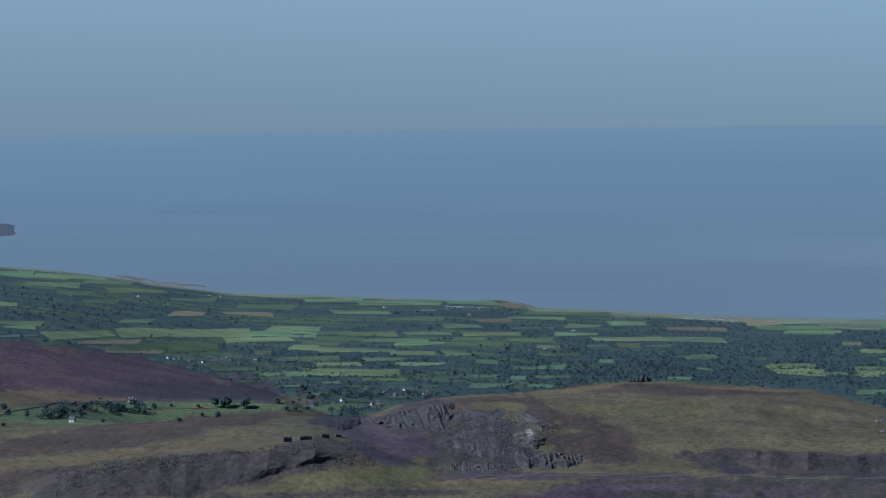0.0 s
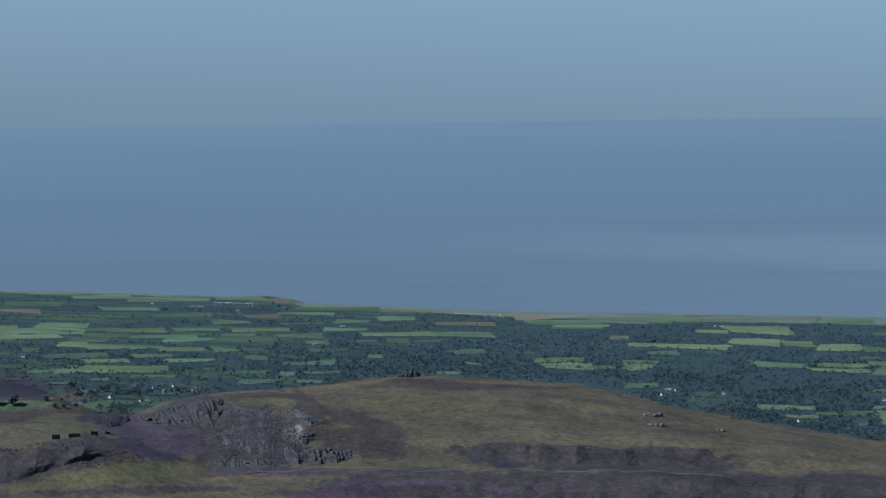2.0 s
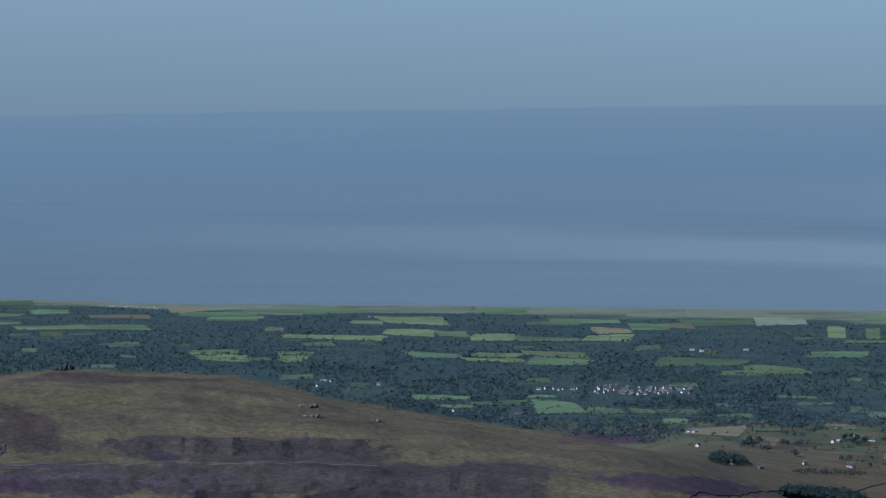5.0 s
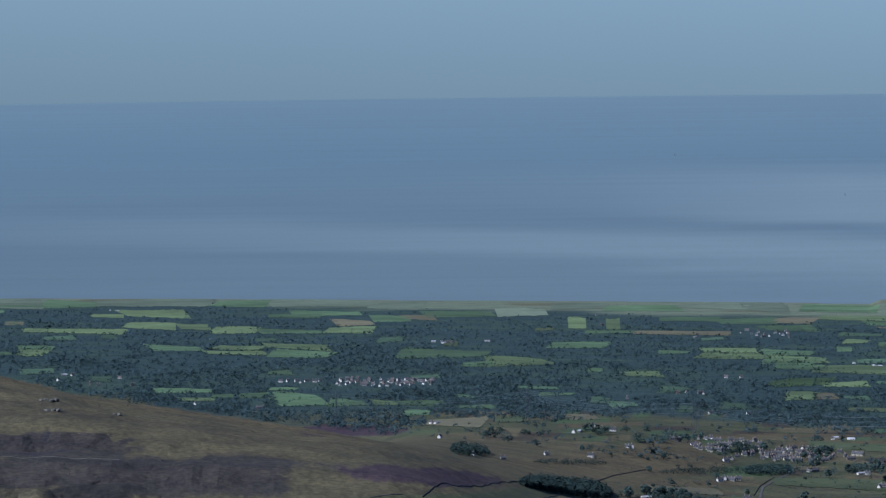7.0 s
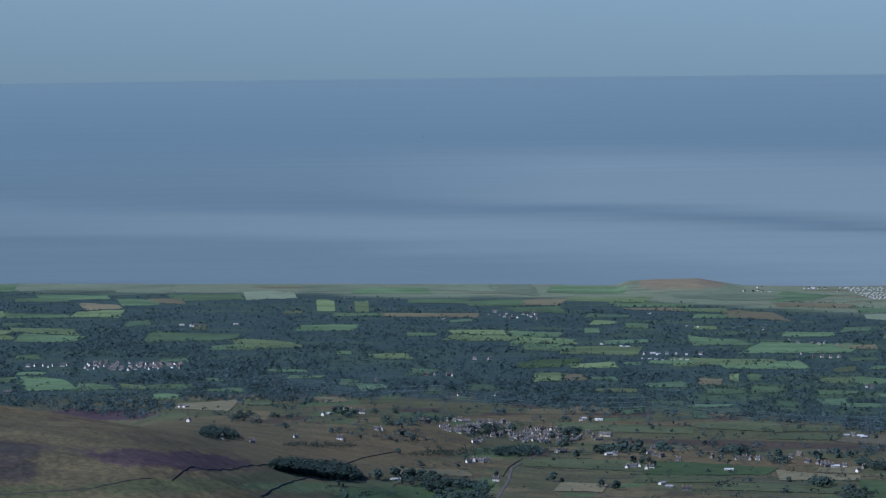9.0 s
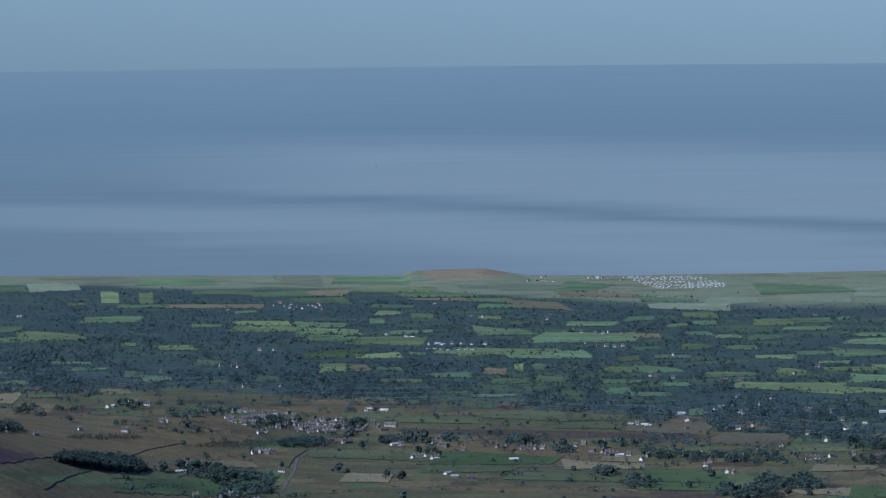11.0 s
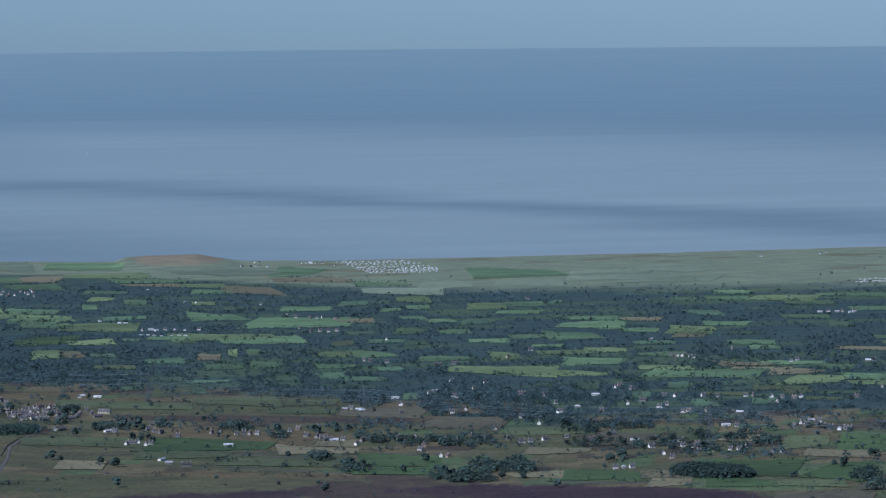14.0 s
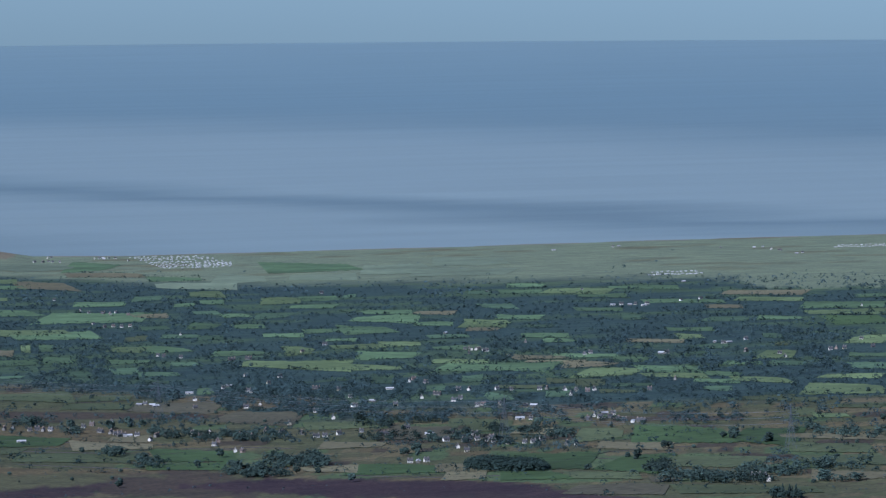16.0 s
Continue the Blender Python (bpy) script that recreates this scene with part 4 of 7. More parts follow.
FIELDS += [
    (15.95, 0.22, 156.2, 157.4, -0.00, "b"), (17.19, 1.04, 158.4, 160.4, -0.09, "o"), (15.23, 0.75, 158.2, 160.8, -0.07, "b"),
]
# houses: bearing, range, kind
HOUSES = []
HOUSES += [
    (17.482, 743, "w"), (18.311, 743, "g"), (1.975, 772, "w"), (-19.138, 769, "w"), (2.265, 779, "w"), (1.770, 781, "r"),
    (2.142, 784, "g"), (2.665, 795, "w"), (2.292, 799, "w"), (1.556, 828, "l"), (-19.266, 808, "w"), (12.313, 827, "l"),
    (12.194, 827, "w"), (12.437, 828, "w"), (-18.599, 837, "w"), (13.033, 848, "c"), (3.042, 865, "w"), (14.652, 851, "w"),
    (-18.209, 852, "g"), (14.510, 853, "g"), (-18.274, 855, "w"), (5.854, 857, "g"), (12.901, 859, "w"), (14.019, 862, "w"),
    (5.601, 863, "l"), (13.895, 863, "w"), (-0.551, 843, "g"), (13.429, 869, "w"), (9.721, 871, "r"), (5.493, 872, "l"),
]
HOUSES += [
    (9.613, 873, "r"), (13.316, 874, "w"), (13.483, 876, "w"), (13.026, 876, "g"), (13.191, 878, "w"), (-0.993, 828, "w"),
    (12.727, 879, "w"), (13.400, 880, "g"), (0.741, 899, "w"), (2.644, 901, "w"), (0.091, 888, "w"), (2.711, 907, "w"),
    (2.811, 907, "g"), (2.911, 910, "c"), (9.361, 902, "r"), (10.937, 905, "w"), (15.486, 907, "l"), (15.611, 907, "g"),
    (16.319, 909, "g"), (9.864, 910, "g"), (15.362, 911, "g"), (6.475, 912, "l"), (5.258, 912, "r"), (8.362, 913, "w"),
    (4.978, 914, "w"), (10.598, 914, "g"), (5.336, 915, "w"), (15.278, 915, "g"), (9.656, 916, "g"), (5.062, 917, "g"),
]
HOUSES += [
    (9.111, 918, "r"), (14.837, 918, "g"), (10.298, 918, "g"), (5.150, 919, "w"), (8.736, 920, "w"), (15.153, 922, "g"),
    (1.283, 934, "w"), (8.462, 923, "g"), (15.003, 923, "w"), (1.349, 935, "w"), (8.586, 925, "g"), (8.987, 925, "w"),
    (8.033, 927, "l"), (8.173, 927, "w"), (9.237, 927, "w"), (14.920, 927, "w"), (7.945, 927, "g"), (15.195, 929, "w"),
    (7.884, 932, "g"), (8.862, 932, "g"), (15.070, 932, "l"), (7.785, 935, "g"), (7.636, 938, "g"), (5.735, 938, "g"),
    (10.412, 940, "c"), (-1.479, 911, "w"), (7.205, 941, "w"), (2.730, 948, "w"), (6.794, 943, "g"), (6.600, 944, "w"),
]
HOUSES += [
    (6.907, 944, "w"), (6.708, 946, "g"), (6.227, 947, "g"), (5.485, 948, "g"), (6.351, 950, "r"), (5.396, 951, "g"),
    (2.814, 955, "w"), (4.713, 952, "l"), (4.813, 952, "w"), (7.388, 953, "w"), (3.930, 954, "w"), (4.030, 956, "g"),
    (5.296, 957, "w"), (0.494, 959, "w"), (7.512, 958, "r"), (0.594, 961, "l"), (2.357, 963, "w"), (2.898, 963, "g"),
    (13.903, 962, "c"), (2.500, 963, "c"), (2.299, 964, "g"), (7.802, 963, "w"), (14.029, 964, "l"), (2.459, 967, "w"),
    (5.359, 972, "g"), (13.528, 972, "c"), (13.194, 973, "w"), (2.334, 973, "g"), (2.259, 973, "w"), (2.625, 974, "g"),
]
HOUSES += [
    (4.964, 975, "w"), (13.278, 975, "r"), (1.077, 977, "w"), (3.273, 977, "g"), (3.439, 977, "g"), (3.000, 977, "c"),
    (2.033, 979, "g"), (2.667, 979, "w"), (1.942, 982, "g"), (2.499, 982, "g"), (3.067, 983, "g"), (3.491, 983, "w"),
    (0.919, 984, "g"), (3.608, 985, "c"), (3.332, 986, "c"), (3.724, 986, "g"), (3.791, 986, "g"), (2.642, 986, "w"),
    (3.415, 987, "g"), (11.360, 987, "w"), (3.117, 988, "g"), (2.984, 988, "g"), (11.400, 989, "w"), (0.786, 990, "W"),
    (3.508, 990, "g"), (3.999, 990, "g"), (3.731, 992, "c"), (2.609, 992, "g"), (2.742, 992, "w"), (3.674, 993, "g"),
]
HOUSES += [
    (4.174, 993, "g"), (3.134, 993, "g"), (3.383, 994, "g"), (3.607, 995, "g"), (9.781, 995, "w"), (12.851, 995, "w"),
    (3.242, 997, "g"), (3.001, 998, "g"), (4.049, 998, "c"), (2.716, 999, "w"), (4.565, 999, "g"), (3.358, 999, "g"),
    (4.249, 999, "g"), (3.791, 999, "c"), (9.031, 1000, "g"), (2.666, 1004, "w"), (3.499, 1004, "g"), (3.774, 1004, "g"),
    (4.248, 1004, "g"), (9.989, 1004, "w"), (12.945, 1004, "w"), (3.991, 1004, "g"), (3.633, 1004, "c"), (3.150, 1004, "g"),
    (2.934, 1004, "g"), (3.250, 1004, "w"), (3.565, 1008, "w"), (4.315, 1008, "g"), (4.482, 1008, "g"), (15.737, 1008, "g"),
]
HOUSES += [
    (3.916, 1008, "c"), (2.768, 1008, "g"), (3.982, 1012, "g"), (4.107, 1012, "g"), (4.665, 1012, "T"), (12.372, 1012, "w"),
    (8.448, 1012, "l"), (14.821, 1012, "r"), (3.683, 1012, "c"), (3.192, 1012, "c"), (2.335, 1012, "g"), (4.190, 1016, "w"),
    (8.405, 1016, "l"), (14.922, 1016, "w"), (3.808, 1016, "g"), (3.492, 1016, "g"), (3.908, 1016, "c"), (2.851, 1016, "g"),
    (3.559, 1016, "g"), (2.442, 1020, "w"), (3.691, 1020, "g"), (4.399, 1020, "g"), (8.298, 1020, "c"), (8.214, 1020, "l"),
    (14.488, 1020, "w"), (2.602, 1020, "g"), (12.603, 1024, "g"), (3.625, 1024, "w"), (3.276, 1024, "g"), (2.525, 1028, "w"),
]
HOUSES += [
    (2.883, 1028, "g"), (3.050, 1028, "g"), (3.858, 1028, "w"), (3.941, 1028, "c"), (4.066, 1028, "g"), (14.113, 1028, "w"),
    (3.717, 1028, "g"), (2.800, 1032, "g"), (3.233, 1032, "g"), (13.696, 1032, "w"), (-1.519, 1036, "l"), (2.967, 1036, "c"),
    (13.488, 1036, "w"), (-1.601, 1044, "w"), (3.150, 1044, "g"), (16.112, 1044, "g"), (11.152, 1052, "c"), (9.865, 1056, "w"),
    (8.949, 1060, "l"), (9.820, 1060, "w"), (10.819, 1060, "g"), (12.438, 1068, "g"), (4.301, 1072, "w"), (4.567, 1072, "l"),
    (4.342, 1076, "l"), (9.449, 1076, "w"), (12.190, 1076, "w"), (9.533, 1084, "l"), (12.256, 1084, "r"), (10.115, 1088, "c"),
]
HOUSES += [
    (-14.724, 1112, "w"), (-15.180, 1120, "w"), (-14.640, 1120, "w"), (10.282, 1120, "w"), (17.729, 1120, "w"), (9.783, 1128, "w"),
    (17.150, 1152, "g"), (18.472, 1152, "r"), (18.596, 1152, "c"), (15.905, 1156, "l"), (15.988, 1156, "w"), (14.782, 1164, "w"),
    (-14.389, 1168, "g"), (-4.205, 1172, "w"), (2.516, 1176, "w"), (3.071, 1176, "w"), (-14.530, 1184, "w"), (-14.181, 1184, "r"),
    (-14.846, 1184, "g"), (-13.890, 1184, "c"), (-4.122, 1184, "g"), (-14.804, 1192, "w"), (-13.973, 1192, "w"), (-13.807, 1192, "w"),
    (18.843, 1196, "w"), (-14.097, 1200, "g"), (-5.076, 1200, "w"), (13.075, 1200, "g"), (16.818, 1200, "w"), (-14.471, 1204, "g"),
]
HOUSES += [
    (-14.263, 1208, "w"), (-13.914, 1208, "w"), (13.305, 1208, "w"), (9.577, 1208, "g"), (16.694, 1208, "l"), (13.341, 1208, "w"),
    (13.116, 1216, "w"), (13.223, 1216, "g"), (17.150, 1216, "w"), (13.175, 1216, "w"), (13.017, 1220, "w"), (13.075, 1220, "g"),
    (8.828, 1228, "w"), (10.616, 1232, "c"), (8.578, 1236, "g"), (1.289, 1252, "g"), (10.949, 1268, "w"), (-17.725, 1284, "w"),
    (2.410, 1284, "w"), (-17.642, 1288, "w"), (2.033, 1288, "r"), (2.366, 1288, "g"), (2.161, 1292, "r"), (-17.386, 1296, "g"),
    (-17.535, 1300, "w"), (-5.987, 1304, "g"), (-6.486, 1304, "g"), (-17.205, 1308, "w"), (-6.611, 1312, "g"), (-2.357, 1312, "w"),
]
HOUSES += [
    (-2.464, 1316, "w"), (-2.242, 1316, "w"), (12.728, 1316, "l"), (-2.572, 1316, "g"), (-2.936, 1316, "w"), (-2.836, 1320, "w"),
    (-2.033, 1320, "w"), (-2.985, 1324, "r"), (-2.447, 1324, "r"), (-1.892, 1324, "r"), (-2.596, 1324, "g"), (-17.055, 1328, "g"),
    (-3.522, 1328, "w"), (-2.093, 1328, "g"), (-1.601, 1328, "g"), (-2.298, 1328, "r"), (-3.812, 1332, "w"), (-2.770, 1332, "r"),
    (-1.700, 1332, "w"), (-2.546, 1332, "w"), (-1.966, 1332, "r"), (-3.704, 1336, "w"), (-3.580, 1336, "w"), (-3.431, 1336, "w"),
    (-3.315, 1336, "w"), (-2.687, 1336, "r"), (-1.871, 1336, "r"), (-2.190, 1336, "w"), (-17.121, 1340, "g"), (-7.068, 1340, "w"),
]
HOUSES += [
    (-3.232, 1340, "w"), (-2.918, 1340, "r"), (-2.571, 1340, "g"), (-2.011, 1340, "g"), (-2.322, 1340, "w"), (-2.836, 1340, "w"),
    (-2.151, 1344, "r"), (-1.599, 1344, "g"), (-1.916, 1344, "w"), (-2.488, 1344, "g"), (-2.206, 1344, "w"), (-1.739, 1348, "g"),
    (-2.927, 1348, "w"), (-2.819, 1348, "r"), (-1.928, 1352, "w"), (-1.592, 1352, "r"), (-6.169, 1356, "r"), (-2.076, 1356, "w"),
    (-1.665, 1356, "w"), (-2.505, 1356, "g"), (-2.340, 1356, "w"), (-2.835, 1356, "g"), (8.830, 1356, "w"), (-2.753, 1356, "g"),
    (-2.164, 1356, "r"), (-16.914, 1360, "r"), (-1.804, 1360, "w"), (-1.866, 1360, "g"), (-1.575, 1360, "w"), (-1.957, 1360, "w"),
]
HOUSES += [
    (-2.670, 1364, "g"), (-16.789, 1368, "w"), (-1.558, 1368, "w"), (-6.859, 1380, "w"), (-16.441, 1384, "w"), (-6.984, 1384, "l"),
    (-16.855, 1388, "w"), (2.743, 1392, "r"), (2.966, 1392, "r"), (7.723, 1424, "g"), (7.971, 1424, "w"), (18.842, 1424, "w"),
    (7.847, 1428, "r"), (8.094, 1428, "r"), (5.447, 1432, "l"), (5.239, 1432, "w"), (5.720, 1436, "l"), (5.861, 1436, "l"),
    (5.364, 1440, "l"), (5.571, 1440, "w"), (6.069, 1440, "w"), (15.657, 1468, "l"), (15.450, 1476, "l"), (15.201, 1480, "l"),
    (15.325, 1484, "w"), (15.699, 1484, "w"), (4.991, 1492, "l"), (4.908, 1496, "l"), (16.197, 1504, "w"), (8.070, 1512, "r"),
]
HOUSES += [
    (4.617, 1516, "l"), (7.806, 1520, "r"), (7.699, 1524, "g"), (7.493, 1528, "w"), (7.369, 1544, "w"), (14.744, 1624, "w"),
    (13.346, 1632, "l"), (6.989, 1648, "w"), (10.910, 1656, "w"), (-1.406, 1660, "l"), (-1.281, 1660, "g"), (-1.350, 1664, "g"),
    (-12.177, 1668, "l"), (6.029, 1668, "w"), (-1.555, 1672, "l"), (5.864, 1672, "l"), (-0.765, 1676, "l"), (16.239, 1676, "l"),
    (-1.432, 1680, "w"), (-12.011, 1696, "g"), (2.291, 1740, "l"), (3.664, 1740, "g"), (3.290, 1744, "g"), (3.383, 1752, "w"),
    (3.191, 1764, "w"), (3.581, 1764, "w"), (3.301, 1768, "g"), (3.656, 1768, "g"), (3.119, 1780, "w"), (3.549, 1784, "w"),
]
HOUSES += [
    (2.970, 1788, "w"), (3.466, 1796, "w"), (3.648, 1796, "r"), (3.218, 1800, "w"), (5.326, 1808, "l"), (3.053, 1820, "g"),
    (3.615, 1820, "w"), (0.924, 1872, "g"), (-19.126, 1920, "l"), (-11.759, 1944, "l"), (17.893, 1996, "l"), (0.842, 2012, "w"),
    (17.975, 2012, "w"), (17.645, 2056, "g"), (-6.184, 2064, "l"), (17.521, 2072, "w"), (-6.292, 2076, "w"), (-13.251, 2096, "w"),
    (17.274, 2096, "l"), (17.397, 2104, "l"), (7.083, 2104, "w"), (16.778, 2108, "l"), (6.712, 2108, "w"), (6.835, 2108, "g"),
    (6.975, 2108, "w"), (6.918, 2116, "w"), (8.080, 2120, "w"), (-18.137, 2128, "l"), (14.331, 2128, "l"), (-13.292, 2136, "w"),
]
HOUSES += [
    (7.726, 2144, "l"), (7.586, 2152, "w"), (7.891, 2156, "w"), (15.203, 2160, "w"), (7.658, 2160, "w"), (7.798, 2160, "w"),
    (6.901, 2168, "w"), (15.286, 2168, "l"), (7.716, 2168, "l"), (6.959, 2176, "g"), (-4.789, 2180, "w"), (-13.624, 2220, "g"),
    (-14.537, 2228, "l"), (-13.540, 2256, "w"), (-13.125, 2260, "w"), (-13.358, 2272, "w"), (-13.059, 2272, "w"), (-13.441, 2280, "l"),
    (-17.104, 2360, "l"), (-16.939, 2392, "w"), (-19.857, 2608, "w"), (7.887, 1532, "w"), (7.554, 1448, "w"), (9.028, 1030, "w"),
    (9.826, 1210, "g"), (8.498, 1240, "w"), (11.903, 1050, "l"), (14.655, 1016, "c"), (14.572, 999, "w"), (12.921, 1040, "w"),
]
HOUSES += [
    (13.071, 1038, "w"), (14.222, 1028, "g"), (13.986, 927, "w"), (13.819, 930, "l"), (13.650, 862, "c"), (14.151, 868, "w"),
    (17.274, 752, "w"), (17.399, 751, "w"), (13.909, 1246, "g"), (14.866, 1174, "w"), (16.901, 1204, "l"), (15.533, 1480, "c"),
    (16.487, 1514, "w"), (18.390, 1148, "w"), (17.647, 1136, "w"), (19.008, 1156, "g"), (11.318, 1022, "w"), (11.651, 1004, "l"),
    (11.985, 987, "c"), (10.816, 974, "w"), (11.065, 953, "w"), (11.480, 914, "w"), (11.814, 904, "g"), (12.149, 917, "w"),
    (12.482, 899, "l"), (12.816, 900, "c"), (13.150, 893, "w"), (11.146, 909, "w"), (10.812, 904, "w"), (10.063, 924, "g"),
]
HOUSES += [
    (9.310, 892, "w"),
]
# ---- fields ----
FIELD_KINDS = {
    "g": ("grazed green pasture field", surface("pasture_grass", (0.100, 0.156, 0.072), spread=0.22, grain=0.25, patch=0.03, per_object=0.3, broad_range=(0.68, 1.25))),
    "p": ("pale mown grass field", surface("mown_grass", (0.132, 0.178, 0.074), spread=0.22, grain=0.25, patch=0.03, per_object=0.25, broad_range=(0.7, 1.25))),
    "s": ("straw-coloured cut hay field", surface("cut_hay", (0.166, 0.152, 0.084), spread=0.22, grain=0.5, patch=0.025, per_object=0.2)),
    "h": ("level pale shore pasture", surface("shore_pasture", (0.166, 0.204, 0.126), spread=0.2, grain=0.2, patch=0.02, per_object=0.22)),
    "m": ("dim green meadow among trees", surface("damp_meadow_grass", (0.080, 0.128, 0.068), spread=0.25, grain=0.25, patch=0.03, per_object=0.35, broad_range=(0.7, 1.2))),
    "l": ("lush green reseeded pasture field", surface("lush_grass", (0.060, 0.096, 0.034), spread=0.2, grain=0.25, patch=0.03, per_object=0.2, broad_range=(0.75, 1.2))),
    "o": ("olive rough pasture on the moor edge", surface("olive_pasture", (0.082, 0.100, 0.045), spread=0.25, grain=0.5, patch=0.03, per_object=0.15)),
    "b": ("brown rushy rough grazing field", surface("rush_pasture", (0.088, 0.082, 0.050), spread=0.3, grain=0.5, patch=0.03, per_object=0.2)),
}
rng = np.random.default_rng(7)


def build_field(fb, fh, far, near, slant, kind):
    """A field that lies on the ground between two lines of sight, a little askew."""
    nu, nv = max(9, int(fh * 44)), 6
    uu, vv = np.meshgrid(np.linspace(-1, 1, nu), np.linspace(0, 1, nv))
    depth = near - far
    shear, wedge, wave = rng.choice((-1, 1)) * min(rng.uniform(0.02, 0.11) * depth, 0.5 * fh), rng.uniform(-0.4, 0.4), rng.uniform(0, 6.3)
    ends = rng.uniform(-0.06, 0.06, 2) * depth
    if fh < 0.18:
        shear, wedge, ends = shear * 0.2, wedge * 0.3, ends * 0
    bb = fb + fh * uu * 1.02 + shear * (vv - 0.5) + np.where(uu < 0, ends[0], ends[1]) * uu * (1 - vv)
    fall = (far + near) / 2 + depth * (vv - 0.5 + 0.07 * np.sin(uu * 2.3 + wave) * (1 - vv)) * (1 + wedge * uu) + slant * uu
    ring = (np.abs(uu) > 0.999) | (vv < 0.001) | (vv > 0.999)
    fall = fall + ring * rng.uniform(-0.5, 0.5, bb.shape) * depth * 0.10
    dd = sights(bb.ravel(), fall.ravel() / 1000, fb < -1.5).reshape(bb.shape)
    co = np.stack([dd * np.sin(np.radians(bb)), dd * np.cos(np.radians(bb)), ground(bb, dd) + 0.12], -1).reshape(-1, 3)
    mid = co.mean(0)
    me = mesh_of("field", co - mid, grid_faces(nv, nu))
    label, mat = FIELD_KINDS[kind]
    me.materials.append(mat)
    ob = tagged(new("field", me), label, "field", "fields of the coastal plain")
    ob.location = mid


# small dim pastures among the trees, where the plain is more open
for _ in range(900):
    fb, fh = rng.uniform(-20.5, 20), rng.uniform(0.10, 0.34)
    lo, hi = max(float(SHORE(fb)) * 1000 + 3, float(np.interp(fb, [-10, 0, 4, 8, 20], [94, 98, 101, 104.5, 107]))), float(np.interp(fb, [-21, -13, -2, 4, 20], [108, 114, 126, 130, 138]))
    far = rng.uniform(lo, hi)
    near = far + rng.uniform(0.5, 1.3) * np.interp(far, [95, 130], [0.8, 1.4])
    chance = np.interp(fb, [-20, -12, -10, 4, 6, 9, 20], [0.7, 0.6, 0.15, 0.2, 0.5, 0.75, 0.75])
    if fb < -1 and sights([fb], [near / 1000])[0] < 1010:
        continue
    taken = any(abs(fb - r[0]) < (fh + r[1]) * 0.95 and far - 0.7 < r[3] and near + 0.7 > r[2] for r in FIELDS)
    if rng.uniform() < chance and not taken:
        FIELDS.append((fb, fh, far, near, rng.uniform(-0.2, 0.2), "mmmmgmmo"[rng.integers(8)]))
for row in FIELDS:
    build_field(*row)

# ---- woods and hedgerows ----
G0, GS = 60.0, 0.12  # thousandths of fall, step
MASK = np.zeros((int(42.2 / 0.02), int(120 / GS)), bool)
for fb, fh, far, near, slant, kind in FIELDS:
    for i in range(max(0, int((fb - fh + 21.5) / 0.02)), int((fb + fh + 21.5) / 0.02) + 1):
        u = ((i + 0.5) * 0.02 - 21.5 - fb) / fh
        MASK[i, int((far + slant * u - G0) / GS):int((near + slant * u - G0) / GS) + 1] = True


# room is left in front of the houses
for hb, hd, kind in HOUSES:
    f = (EYE[2] - float(ground(hb, hd))) / hd * 1000
    i0, j0 = int((hb - 0.06 + 21.5) / 0.02), int((f - 1.4 - G0) / GS)
    if 960 < hd:
        MASK[max(i0, 0):i0 + 6, max(j0, 0):j0 + 15] = True


def in_field(b, fall):
    i = np.clip(((b + 21.5) / 0.02).astype(int), 0, MASK.shape[0] - 1)
    j = np.clip(((fall * 1000 - G0) / GS).astype(int), 0, MASK.shape[1] - 1)
    return MASK[i, j]


PHI = (1 + 5 ** 0.5) / 2
ICO_V = np.array([(-1, PHI, 0), (1, PHI, 0), (-1, -PHI, 0), (1, -PHI, 0), (0, -1, PHI), (0, 1, PHI), (0, -1, -PHI), (0, 1, -PHI),
                  (PHI, 0, -1), (PHI, 0, 1), (-PHI, 0, -1), (-PHI, 0, 1)]) / (1 + PHI ** 2) ** 0.5
ICO_F = np.array([(0, 11, 5), (0, 5, 1), (0, 1, 7), (0, 7, 10), (0, 10, 11), (1, 5, 9), (5, 11, 4), (11, 10, 2), (10, 7, 6), (7, 1, 8),
                  (3, 9, 4), (3, 4, 2), (3, 2, 6), (3, 6, 8), (3, 8, 9), (4, 9, 5), (2, 4, 11), (6, 2, 10), (8, 6, 7), (9, 8, 1)])


def lumps(name, b, d, height, width, label, material, category="rocks"):
    """Uneven twenty-sided lumps on the ground, joined."""
    n = len(b)
    z = ground(b, d)
    centre = np.stack([d * np.sin(np.radians(b)), d * np.cos(np.radians(b)), z + height * 0.35], -1)
    v = ICO_V[None] * (1 + rng.uniform(-0.4, 0.4, (n, 12, 1))) * np.stack([width, width, height * 0.56], -1)[:, None, :] + centre[:, None, :]
    f = (ICO_F[None] + (np.arange(n) * 12)[:, None, None]).reshape(-1, 3)
    me = mesh_of(name, v.reshape(-1, 3), f)
    me.materials.append(material)
    return tagged(new(name, me), label, category, kind="stuff")


